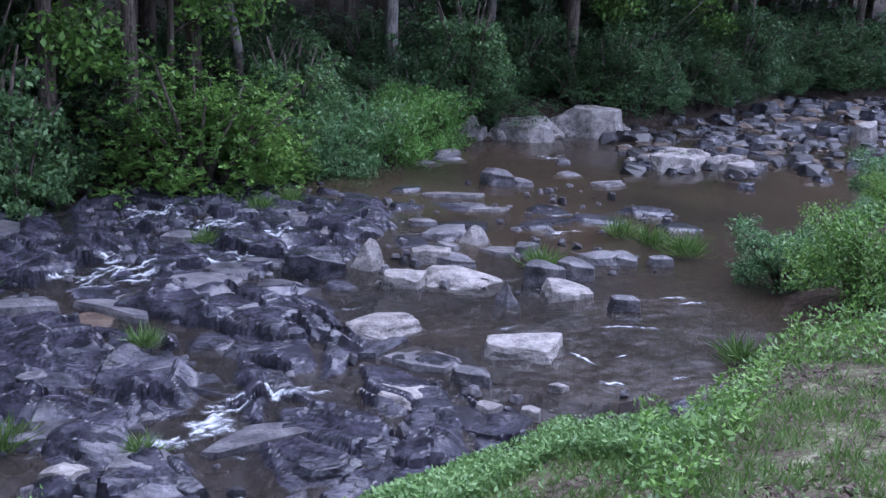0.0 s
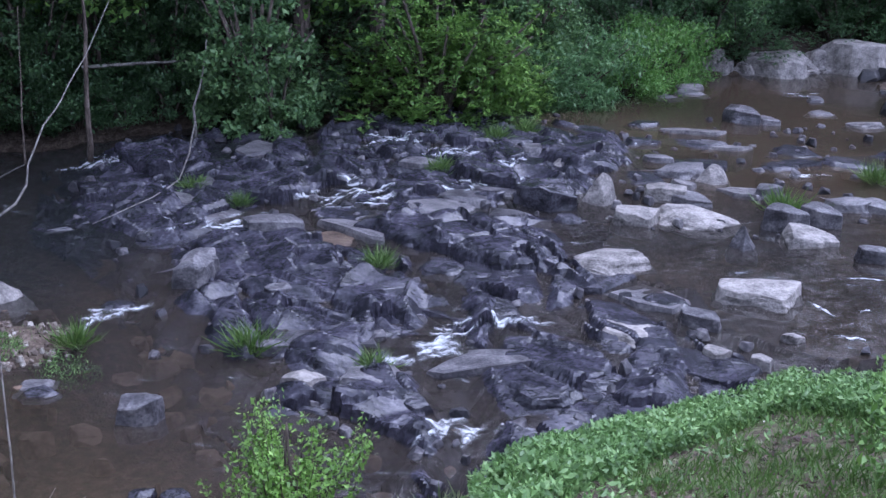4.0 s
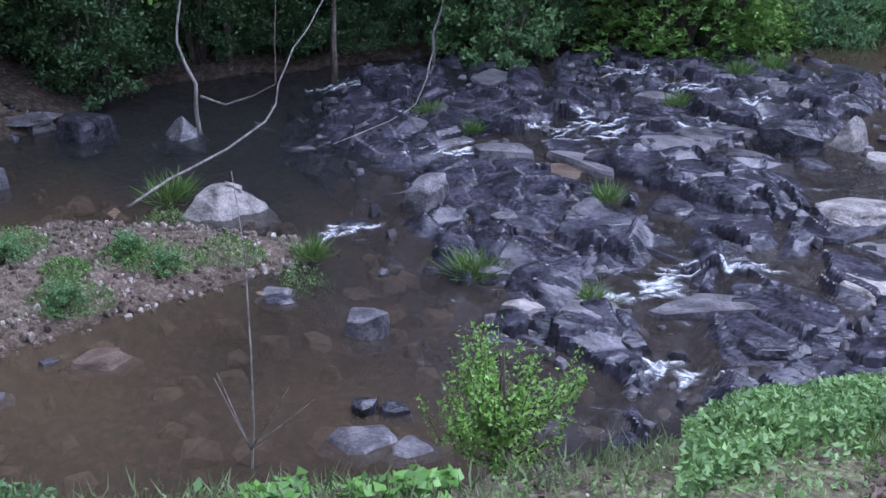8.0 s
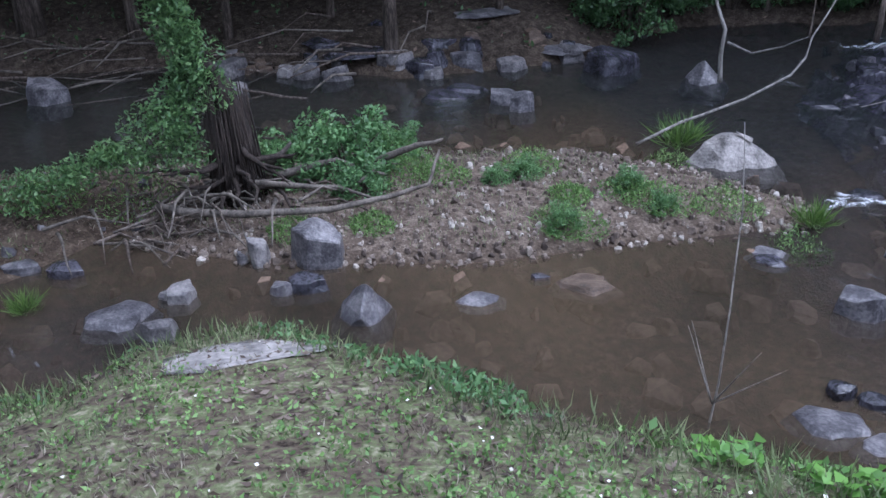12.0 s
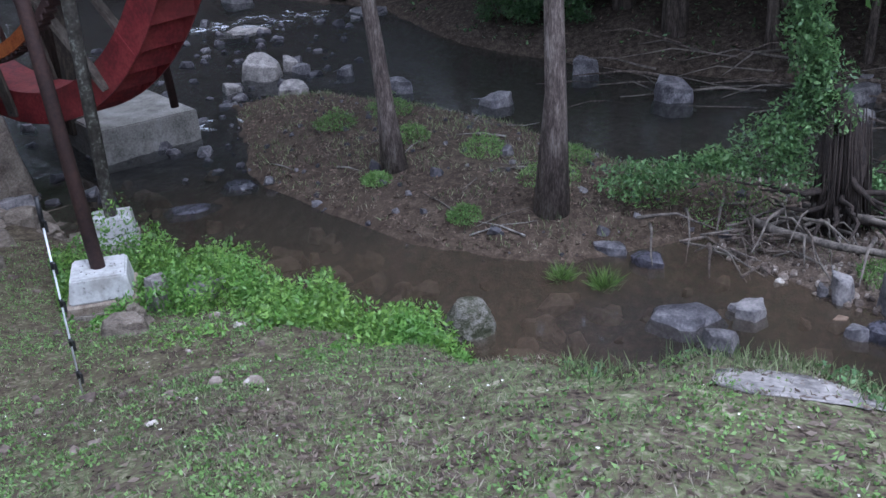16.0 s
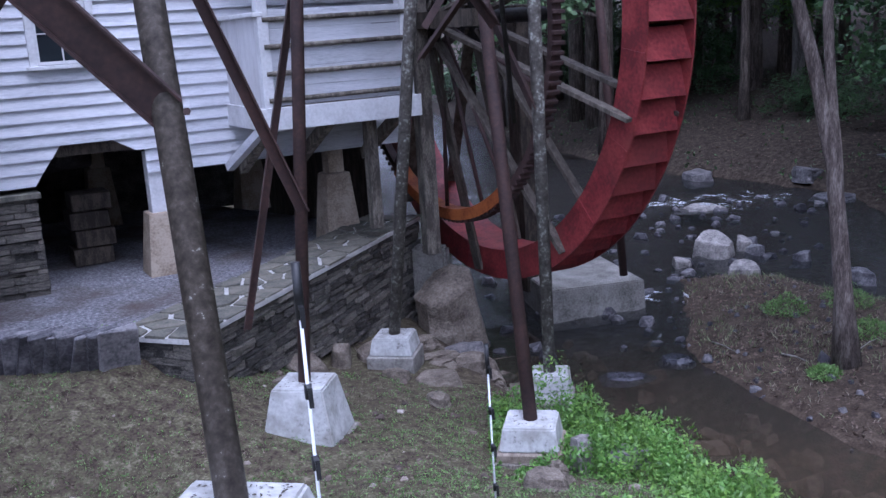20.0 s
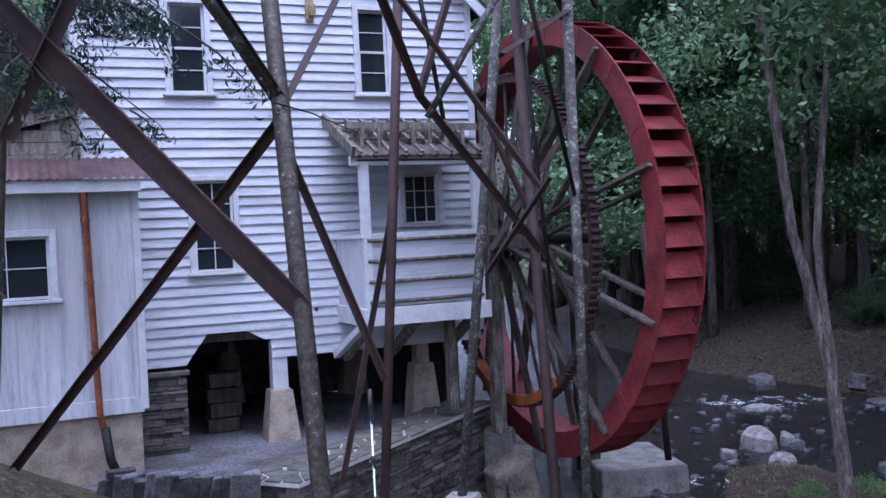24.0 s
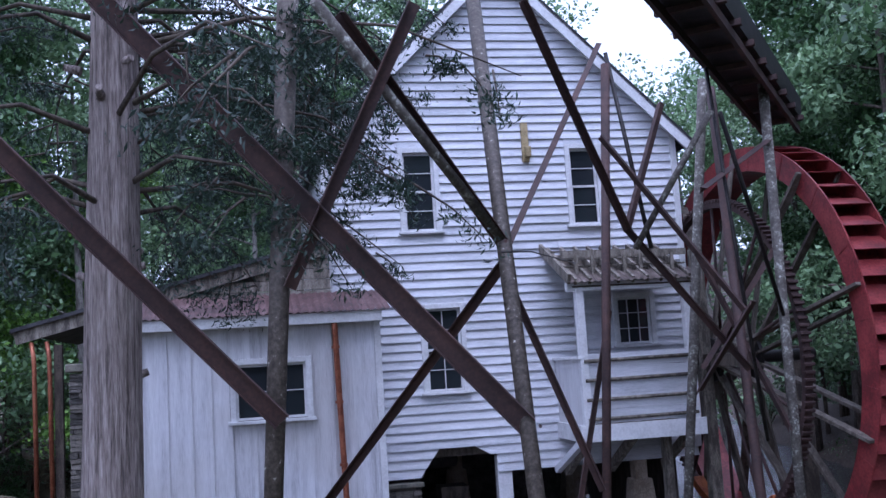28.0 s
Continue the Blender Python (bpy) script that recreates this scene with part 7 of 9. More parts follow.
def crown_points(n, clumps, spread):
    """Points gathered in clumps round the given centres (rows of x, y, z)."""
    c = np.asarray(clumps)
    k = rng.integers(0, len(c), n)
    d = rng.normal(size=(n, 3))
    d /= np.linalg.norm(d, axis=1)[:, None]
    return c[k] + d * (rng.random((n, 1)) ** 0.5) * spread * (0.6 + 0.8 * rng.random(len(c)))[k][:, None] * np.array([1, 1, 0.65])


def tree_meshes(seed, height, trunk_r, crown_r, crown_from, leaves, leaf, bark, green, lean=0.03):
    rnd = random.Random(seed)
    bm = bmesh.new()
    ax, ay = rnd.uniform(-1, 1) * lean * height, rnd.uniform(-1, 1) * lean * height
    pts = [(ax * t * t + 0.05 * math.sin(5 * t + seed), ay * t * t + 0.05 * math.cos(4 * t + seed), height * t - 0.4) for t in np.linspace(0, 1, 9)]
    tube(bm, pts, [trunk_r * (1.25 if i == 0 else 1) * (1 - 0.85 * i / 8) for i in range(9)], 9)
    clumps = []
    for k in range(13):
        t = crown_from + (0.98 - crown_from) * k / 12
        a = rnd.uniform(0, 6.283)
        ln = crown_r * rnd.uniform(0.45, 1.0) * (1.1 - 0.55 * (t - crown_from) / (1 - crown_from))
        b0 = Vector((ax * t * t, ay * t * t, height * t - 0.4))
        tip = b0 + Vector((math.cos(a) * ln, math.sin(a) * ln, ln * rnd.uniform(0.05, 0.5)))
        mid = (b0 + tip) / 2 + Vector((0, 0, 0.12 * ln))
        r = trunk_r * 0.38 * (1 - 0.6 * t)
        tube(bm, [b0, mid, tip], [r, r * 0.6, r * 0.2], 5)
        for q in (0.45, 0.7, 0.88, 1.0):
            clumps.append(tuple(b0.lerp(tip, q) + Vector((rnd.uniform(-0.4, 0.4), rnd.uniform(-0.4, 0.4), rnd.uniform(-0.2, 0.5))) * crown_r * 0.3))
    p = crown_points(leaves, clumps, crown_r * 0.36)
    return mesh_of(bm, "trunk", bark), leaf_mesh("crown", leaf_arrays(p, leaf * rng.uniform(0.6, 1.3, leaves), 0.55), green)


def plant_tree(name, meshes, x, y, turn, scale, label, category, group="", z=None):
    e = empty(name, Matrix.Translation((x, y, ground_z(x, y) if z is None else z)) @ pose(0, 0, 0, 0, 0, turn) @ Matrix.Scale(scale, 4), label, category, group)
    for nm, me in zip(("trunk", "crown"), meshes):
        o = new(nm, me)
        o.parent = e
    return e


def rosettes(p, per, leaf):
    """Whorls of leaves round twig tips: per leaves about each point, spreading outward."""
    c = np.repeat(p, per, 0)
    d = rng.normal(size=c.shape)
    d[:, 2] = np.abs(d[:, 2]) * 0.5 + 0.1
    d /= np.linalg.norm(d, axis=1)[:, None]
    s = leaf * rng.uniform(0.7, 1.25, (len(c), 1))
    b = np.cross(d, np.array([0, 0, 1.0]) + 0.2 * rng.normal(size=c.shape))
    b /= np.maximum(np.linalg.norm(b, axis=1), 1e-6)[:, None]
    mid = c + d * s * 0.55 + np.array([0, 0, 0.06]) * s
    tip = c + d * s - np.array([0, 0, 0.22]) * s
    return np.stack([c, mid + b * s * 0.17, tip, mid - b * s * 0.17], 1).reshape(-1, 3)


def shrub_meshes(seed, w, h, leaves, leaf, green, stems=9, bark=None, aspect=0.5, droop=0.0, whorl=0):
    rnd = random.Random(seed)
    bm = bmesh.new()
    clumps = []
    for k in range(stems):
        a = rnd.uniform(0, 6.283)
        ln = w * 0.5 * rnd.uniform(0.3, 1.0)
        top = Vector((math.cos(a) * ln, math.sin(a) * ln, h * rnd.uniform(0.55, 0.95)))
        tube(bm, [(top.x * 0.1, top.y * 0.1, -0.1), (top.x * 0.5, top.y * 0.5, top.z * 0.6), top], [0.022 * h, 0.014 * h, 0.005 * h], 5)
        for q in (0.5, 0.75, 1.0):
            clumps.append((top.x * q + rnd.uniform(-0.1, 0.1) * w, top.y * q + rnd.uniform(-0.1, 0.1) * w, top.z * (0.35 + 0.65 * q) - droop * q * rnd.random()))
    for _ in range(3 * stems):
        a = rnd.uniform(0, 6.283)
        r = w * rnd.uniform(0.25, 0.46)
        clumps.append((math.cos(a) * r, math.sin(a) * r, h * rnd.uniform(0.04, 0.5)))
    p = crown_points(leaves, clumps, w * 0.135)
    p[:, 2] = np.maximum(p[:, 2], 0.02)
    if whorl:
        return mesh_of(bm, "woody_stem", bark or M_bark), leaf_mesh("foliage", rosettes(p[: leaves // whorl], whorl, leaf), green)
    return mesh_of(bm, "woody_stem", bark or M_bark), leaf_mesh("foliage", leaf_arrays(p, leaf * rng.uniform(0.6, 1.3, leaves), aspect), green)


def plant_shrub(name, meshes, x, y, turn, scale, label, category, group="", z=None):
    e = plant_tree(name, meshes, x, y, turn, scale, label, category, group, z)
    for o, nm in zip(e.children, ("woody_stem", "foliage")):
        o.name = nm
    return e


# the woods: on the hill across the creek and behind the mill
WOODS = [tree_meshes(1, 14, 0.17, 3.0, 0.30, 10000, 0.19, M_bark, L_forest), tree_meshes(2, 17, 0.22, 3.4, 0.36, 11000, 0.20, M_bark, L_forest),
         tree_meshes(3, 11, 0.11, 2.4, 0.22, 9000, 0.17, M_bark, L_forest), tree_meshes(4, 16, 0.15, 2.6, 0.42, 9000, 0.19, M_palebark, L_forest),
         tree_meshes(5, 9, 0.08, 2.2, 0.18, 8000, 0.15, M_bark, L_bush)]
SCRUB = [shrub_meshes(11, 2.6, 1.9, 6400, 0.10, L_forest, whorl=8), shrub_meshes(12, 2.2, 2.4, 6000, 0.085, L_forest), shrub_meshes(13, 1.6, 1.1, 4200, 0.07, L_forest), shrub_meshes(14, 3.0, 1.4, 6400, 0.09, L_forest, whorl=7)]
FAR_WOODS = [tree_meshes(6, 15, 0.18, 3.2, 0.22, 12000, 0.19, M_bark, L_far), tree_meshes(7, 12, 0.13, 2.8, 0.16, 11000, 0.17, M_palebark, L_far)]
rnd = random.Random(17)
spots = []


def free(x, y, gap):
    if all((x - a) ** 2 + (y - b) ** 2 > gap * gap for a, b in spots):
        spots.append((x, y))
        return True
    return False


tries = 0
count = 0
while count < 190 and tries < 14000:
    tries += 1
    az, r = rnd.uniform(-34, 128) if count % 4 else rnd.uniform(-34, 0), rnd.uniform(14, 70)
    x, y = -math.sin(radians(az)) * r, math.cos(radians(az)) * r
    d = -float(side(np.array([x]), np.array([y]), FAR_BANK)[0])
    if d > 1.2 and rnd.random() < 1.25 - d / 34 and free(x, y, 1.9):
        k = rnd.choice((0, 0, 1, 1, 2, 2, 3, 4))
        plant_tree("woodland_tree", WOODS[k], x, y, rnd.uniform(0, 360), rnd.uniform(0.85, 1.2), "dark-green broadleaf tree in the creekside woods", "tree", "woodland trees")
        count += 1
for _ in range(95):
    az, r = rnd.uniform(136, 198), rnd.uniform(19, 52)
    x, y = -math.sin(radians(az)) * r, math.cos(radians(az)) * r
    if free(x, y, 2.2) and not (-16 < x < -2 and -20 < y < -8):
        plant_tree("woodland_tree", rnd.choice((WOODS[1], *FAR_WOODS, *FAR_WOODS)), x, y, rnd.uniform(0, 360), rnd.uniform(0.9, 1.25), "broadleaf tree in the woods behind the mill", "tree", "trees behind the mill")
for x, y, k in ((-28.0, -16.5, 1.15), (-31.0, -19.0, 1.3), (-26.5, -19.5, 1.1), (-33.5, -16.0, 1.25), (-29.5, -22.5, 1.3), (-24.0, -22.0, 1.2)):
    plant_tree("woodland_tree", FAR_WOODS[int(10 * k) % 2], x, y, 40 * k, k, "broadleaf tree beyond the mill roof, leaf colour paled for haze and skylight", "tree", "trees behind the mill")
for x, y, k in ((-4.6, -30.0, 0), (-7.6, -27.5, 2), (-2.8, -26.0, 2), (-9.8, -33.0, 1), (-6.4, -36.0, 1), (-1.0, -30.0, 0), (-12.4, -39.0, 1), (-5.6, -23.6, 4), (-9.4, -24.5, 4)):
    plant_tree("woodland_tree", WOODS[k], x, y, 70 * k + 11 * x, 1.05, "dark-green broadleaf tree beyond the shed", "tree", "trees behind the mill")
for x, y in ((-4.9, -24.5), (-6.6, -26.0), (-3.4, -27.0), (-8.6, -28.5), (-2.0, -24.0), (-6.0, -29.5)):
    plant_shrub("understory_shrub", SCRUB[int(-x) % 4], x, y, 50 * x, 1.3, "green undergrowth at the edge of the woods beyond the shed", "shrub", "understory shrubs")
# tall trees over the creek bend behind the wheel, low dark ones leaning over the water, added to shade it
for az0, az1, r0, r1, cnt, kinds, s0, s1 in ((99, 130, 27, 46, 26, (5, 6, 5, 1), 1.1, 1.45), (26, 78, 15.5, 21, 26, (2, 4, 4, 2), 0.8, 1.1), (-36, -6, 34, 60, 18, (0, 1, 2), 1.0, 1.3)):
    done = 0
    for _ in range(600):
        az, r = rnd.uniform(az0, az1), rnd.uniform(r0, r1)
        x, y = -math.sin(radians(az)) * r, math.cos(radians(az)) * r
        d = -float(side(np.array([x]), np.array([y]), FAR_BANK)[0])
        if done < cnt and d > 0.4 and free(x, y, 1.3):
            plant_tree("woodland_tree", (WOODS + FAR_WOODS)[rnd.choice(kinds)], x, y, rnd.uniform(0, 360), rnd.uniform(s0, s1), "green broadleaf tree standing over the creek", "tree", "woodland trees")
            done += 1
# wide crowns that close over the far water, added out of view to shade it
SHADE = tree_meshes(8, 13, 0.2, 5.3, 0.34, 15000, 0.36, M_bark, L_forest, 0.02)
done = 0
for _ in range(900):
    az, r = rnd.uniform(14, 84), rnd.uniform(14, 24)
    x, y = -math.sin(radians(az)) * r, math.cos(radians(az)) * r
    d = -float(side(np.array([x]), np.array([y]), FAR_BANK)[0])
    if done < 36 and 0.3 < d < 5.5 and free(x, y, 1.3):
        plant_tree("woodland_tree", SHADE, x, y, rnd.uniform(0, 360), rnd.uniform(0.85, 1.15), "spreading broadleaf tree added to shade the far water, crown out of view", "tree", "woodland trees")
        done += 1
# low dark growth round the far shoal, under crowns added to shade it
for k in range(560):
    az, r = rnd.uniform(-30, -4), rnd.uniform(27, 52)
    x, y = -math.sin(radians(az)) * r, math.cos(radians(az)) * r
    d = max(-float(side(np.array([x]), np.array([y]), FAR_BANK)[0]), float(side(np.array([x]), np.array([y]), RIGHT_BANK)[0]))
    if k < 190 and d > 2.2 and free(x, y, 2.0):
        plant_tree("woodland_tree", SHADE, x, y, rnd.uniform(0, 360), rnd.uniform(0.9, 1.2), "spreading broadleaf tree added to darken the far shoal", "tree", "woodland trees")
    elif k > 190 and d > 0.5 and free(x, y, 1.1):
        plant_shrub("understory_shrub", SCRUB[rnd.randrange(4)], x, y, rnd.uniform(0, 360), rnd.uniform(0.9, 1.6), "dark understory shrub below the trees", "shrub", "understory shrubs")
tries = count = 0
while count < 230 and tries < 16000:
    tries += 1
    az, r = rnd.uniform(-34, 122), rnd.uniform(12, 56)
    x, y = -math.sin(radians(az)) * r, math.cos(radians(az)) * r
    d = -float(side(np.array([x]), np.array([y]), FAR_BANK)[0])
    litter_slope = 92 < az < 118 or 46 < az < 80
    if (0.5 if not litter_slope else 4.0) < d < (16 if count > 120 else 4.5) and free(x, y, 0.8):
        plant_shrub("understory_shrub", SCRUB[rnd.randrange(4)], x, y, rnd.uniform(0, 360), rnd.uniform(0.7, 1.3), "dark understory shrub below the trees", "shrub", "understory shrubs")
        count += 1

line = [Vector((3, 26.2)), Vector((6, 29)), Vector((13.5, 38.5)), Vector((19, 41.5)), Vector((28, 44)), Vector((46, 50))]
for p, q in zip(line, line[1:]):
    out = Vector((p.y - q.y, q.x - p.x)).normalized()
    steps = int((q - p).length / (0.62 if q.x < 30 else 1.6))
    for k in range(steps):
        c = p.lerp(q, (k + rnd.random()) / steps) + out * rnd.choice((0.35, 0.9, 1.6, 2.4))
        plant_shrub("understory_shrub", SCRUB[rnd.randrange(4)], c.x, c.y, rnd.uniform(0, 360), rnd.uniform(0.7, 1.15), "dark understory shrub at the edge of the shoal", "shrub", "understory shrubs")
        # now and then a wide crown added behind to darken the shoal
        if k % 5 == 0:
            c = c + out * rnd.uniform(2.0, 7.0)
            plant_tree("woodland_tree", SHADE, c.x, c.y, rnd.uniform(0, 360), rnd.uniform(0.8, 1.1), "spreading broadleaf tree added to darken the far shoal", "tree", "woodland trees")
# low shrubs added in place of the shadow below the overhanging foliage
for x, y in ((-7.6, 17.0), (-8.4, 16.5), (-9.1, 16.15), (-9.8, 15.8), (-10.6, 15.5), (-11.4, 15.3), (-6.4, 17.2)):
    plant_shrub("understory_shrub", SCRUB[2], x, y, 60 * x, 0.8, "undergrowth standing in for shadow at the foot of the far bank", "shrub", "understory shrubs")

# bushes along the far bank
BUSH = shrub_meshes(31, 3.2, 2.3, 21000, 0.105, L_bush, 24, whorl=9)
COOL = shrub_meshes(32, 2.4, 1.5, 11000, 0.13, L_cool, 18, aspect=0.2)
FERNY = shrub_meshes(34, 2.2, 1.5, 11000, 0.10, L_bright, 18, aspect=0.24)
OVER = shrub_meshes(33, 2.2, 2.8, 13000, 0.09, L_mid, 20, droop=0.8)
# same bush with darker leaves: the creek's shade is put into the leaf colour
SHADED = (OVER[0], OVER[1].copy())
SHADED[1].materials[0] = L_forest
HANG = shrub_meshes(39, 2.3, 3.1, 11000, 0.125, L_mid, 20, droop=1.5)
for me, x, y, sc, lab in ((HANG, -7.5, 16.4, 1.0, "tree branches hung with broad green leaves over the creek"), (HANG, -6.95, 15.95, 0.62, "drooping leafy branch over the rapids"), (BUSH, -4.55, 17.9, 1.22, "large yellow-green bush leaning over the far bank"), (BUSH, -3.6, 18.9, 0.72, "yellow-green bush at the far waterline"),
                          (COOL, -2.45, 20.3, 1.15, "arching blue-green brush on the far bank"), (FERNY, -1.35, 21.6, 1.05, "yellow-green brush on the far bank"), (FERNY, -0.6, 23.4, 1.0, "yellow-green brush on the far bank"), (OVER, -3.3, 20.6, 0.95, "dark leafy bush behind the brush"), (COOL, -3.2, 19.6, 0.8, "low green brush beside the big bush"),
                          (OVER, -8.4, 17.4, 1.15, "dark leafy bush hanging over the creek"), (OVER, 0.4, 26.0, 1.1, "dark green bush behind the pale boulders"),
                          (OVER, -9.4, 16.9, 0.9, "dark leafy bush hanging over the creek"), (OVER, -10.6, 16.4, 0.95, "dark leafy bush hanging over the creek"), (OVER, -12.0, 15.8, 1.0, "dark leafy bush over the shaded water"), (OVER, -13.6, 14.0, 1.0, "dark leafy bush over the shaded water"), (OVER, -14.0, 12.2, 0.9, "dark leafy bush over the shaded water"), (OVER, -13.2, 12.9, 0.8, "dark leafy bush over the shaded water"), (OVER, -12.6, 14.3, 0.8, "dark leafy bush over the shaded water"), (OVER, -11.4, 15.6, 0.9, "dark leafy bush over the shaded water"), (OVER, -12.8, 12.0, 0.9, "dark leafy bush over the shaded water")):
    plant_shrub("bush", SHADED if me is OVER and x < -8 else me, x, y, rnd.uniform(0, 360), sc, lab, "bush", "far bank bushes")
# a broken dead tree, its upper trunk bare and white
snag = empty("dead_tree", pose(-4.25, 20.57, ground_z(-4.25, 20.57)), "broken dead tree with a bare white upper trunk", "tree")
g0 = ground_z(-4.25, 20.57)
bm = bmesh.new()
tube(bm, [(0, 0, -0.3), (0.0, 0, 1.73 - g0), (-0.09, -0.02, 2.9 - g0)], [0.10, 0.085, 0.075], 9)
part("trunk", bm, M_darkwood, snag)
bm = bmesh.new()
tube(bm, [(-0.08, -0.02, 2.85 - g0), (-0.10, -0.05, 3.1 - g0), (-0.17, -0.04, 3.55 - g0), (-0.27, -0.06, 4.0 - g0), (-0.36, -0.08, 4.8 - g0), (-0.5, -0.1, 6.4 - g0)], [0.085, 0.10, 0.085, 0.075, 0.06, 0.02], 9)
part("peeled_trunk", bm, M_palebark, snag, "bare white weathered wood")
# the vine-hung bush on the near bank upstream
VINE = shrub_meshes(35, 2.0, 1.25, 10000, 0.06, L_bush, 18)
VINE2 = shrub_meshes(36, 1.6, 0.9, 8000, 0.055, L_cool, 16)
for me, x, y, sc, lab in ((VINE2, 4.65, 13.0, 0.95, "blue-green vine-covered bush on the near bank"), (VINE, 5.0, 11.5, 0.92, "bright vine-covered bush on the near bank"), (VINE, 4.5, 9.4, 0.62, "bright leafy bush on the near bank"),
                          (VINE2, 6.4, 12.4, 0.8, "leafy bush on the near bank"), (VINE, 3.75, 8.2, 0.5, "small leafy bush at the edge of the bank"),
                          (VINE, 5.6, 10.4, 1.0, "bright vine-covered bush on the near bank"), (VINE2, 6.6, 15.2, 0.5, "low leafy bush on the near bank"), (VINE2, 8.2, 18.2, 0.9, "low leafy bush on the near bank"),
                          (VINE2, 9.8, 20.6, 0.9, "low leafy bush on the near bank"), (VINE2, 12.2, 23.6, 1.0, "low leafy bush on the near bank"), (VINE, 7.4, 13.4, 0.6, "leafy bush on the near bank"),
                          (VINE2, 5.7, 14.6, 0.5, "low leafy bush on the near bank"), (VINE2, 6.0, 16.6, 0.45, "low leafy bush on the near bank"), (VINE2, 7.3, 19.2, 0.45, "low leafy bush on the near bank"), (VINE, 7.6, 16.8, 0.5, "leafy bush on the near bank"), (VINE2, 8.9, 20.9, 0.45, "low leafy bush on the near bank"), (VINE2, 11.2, 22.4, 0.6, "low leafy bush on the near bank"), (VINE2, 14.4, 26.4, 0.8, "low leafy bush on the near bank"), (VINE, 9.4, 17.6, 0.6, "leafy bush on the near bank")):
    if side(np.array([x]), np.array([y]), RIGHT_BANK)[0] < 0.0 and y > 13.8:
        continue
    plant_shrub("vine_bush", me, x, y, rnd.uniform(0, 360), sc, lab, "bush", "near bank bushes")

# the bright sapling below the lip of the bank
bm = bmesh.new()
pts = []
rnd2 = random.Random(41)
for k in range(64):
    a, ln = rnd2.uniform(0, 6.283), rnd2.uniform(0.12, 0.62)
    h0 = rnd2.uniform(0.45, 1.0)
    h1 = min(h0 + rnd2.uniform(0.35, 0.7), 1.62 - 0.5 * ln)
    b0, tip = Vector((0.06 * math.cos(a), 0.06 * math.sin(a), h0)), Vector((ln * math.cos(a), ln * math.sin(a), h1))
    elbow = Vector((ln * 0.75 * math.cos(a), ln * 0.75 * math.sin(a), h0 + 0.3 * (h1 - h0)))
    tube(bm, [b0, elbow, tip], [0.008, 0.005, 0.002], 5)
    for q in np.linspace(0.1, 1.0, 70):
        c = b0.lerp(elbow, q * 2) if q < 0.5 else elbow.lerp(tip, q * 2 - 1)
        pts.append(tuple(c + Vector((rnd2.gauss(0, 0.03), rnd2.gauss(0, 0.03), rnd2.gauss(0, 0.02)))))
for s in (-0.08, 0.06):
    tube(bm, [(s, 0, -0.3), (s * 0.6, 0.02, 0.6), (0, 0, 1.4)], [0.022, 0.016, 0.006], 7)
p = np.array(pts)
plant_shrub("sapling", (mesh_of(bm, "woody_stem", M_bark), leaf_mesh("foliage", leaf_arrays(p, 0.042 * rng.uniform(0.7, 1.3, len(p)), 0.5), L_yellow)), -2.05, 4.75, 0, 0.86, "bright yellow-green sapling at the foot of the bank", "sapling", z=0.35)


# ---------------------------------------------------------------- grass and weeds on the near bank
def bank_points(n, az0, az1, r0, r1, power=1.0):
    az = np.radians(rng.uniform(az0, az1, n))
    r = r0 + (r1 - r0) * rng.random(n) ** power
    x, y = -np.sin(az) * r, np.cos(az) * r
    z = land(x, y)
    ok = z - water_level(x, y) > 0.25
    return np.stack([x, y, z], 1)[ok]


def lip_points(n, az0, az1, inner, outer, rise=0.0):
    az = rng.uniform(az0, az1, n)
    k = np.interp(az, BANK_AZ, BANK_SLOPE)
    tn = np.tan(np.radians(np.interp(az, BANK_AZ, BANK_EL)))
    lip = (1.3 - k) / np.maximum(tn - k, 0.05)
    r = lip + rng.uniform(-inner, outer, n)
    a = np.radians(az)
    x, y = -np.sin(a) * r, np.cos(a) * r
    z = land(x, y)
    return np.stack([x, y, z + rise * rng.random(n)], 1)


def stuff(name, v, material, label, category="grass"):
    return tagged(new(name, leaf_mesh(name, v, material)), label, category, kind="stuff")


def patchy(p, scale, cut, seed):
    return p[fbm(p[:, 0], p[:, 1], scale, 3, seed) + rng.normal(0, 0.35, len(p)) > cut]


lawn_p = np.concatenate([bank_points(120000, -32, 112, 1.3, 8.0, 1.1), bank_points(52000, 106, 146, 1.6, 10.5, 0.8), bank_points(6000, 118, 176, 5.0, 9.5, 0.9)])


def tufted(p, scale, cut, seed):
    """Keeps the points of two sizes of patches with soft edges."""
    return p[0.6 * fbm(p[:, 0], p[:, 1], scale, 3, seed) + 0.6 * fbm(p[:, 0], p[:, 1], scale * 0.22, 2, seed + 2) + rng.normal(0, 0.12, len(p)) > cut]


g = tufted(lawn_p, 0.9, 0.06, 2.0)
stuff("lawn_grass", leaf_arrays(g, rng.uniform(0.012, 0.042, len(g)), 0.13, 0.22), L_grass, "short patchy lawn grass on the bank")
d_ = tufted(lawn_p[: len(lawn_p) * 2 // 3], 0.6, 0.12, 5.0)
stuff("dry_grass", leaf_arrays(d_, rng.uniform(0.012, 0.042, len(d_)), 0.12, 0.12), L_dry, "dry brown clippings between the grass")
cl = tufted(np.concatenate([bank_points(60000, -30, 112, 1.4, 8.0, 1.2), bank_points(46000, 106, 146, 1.8, 10.5, 0.8)]), 0.7, 0.12, 9.0)
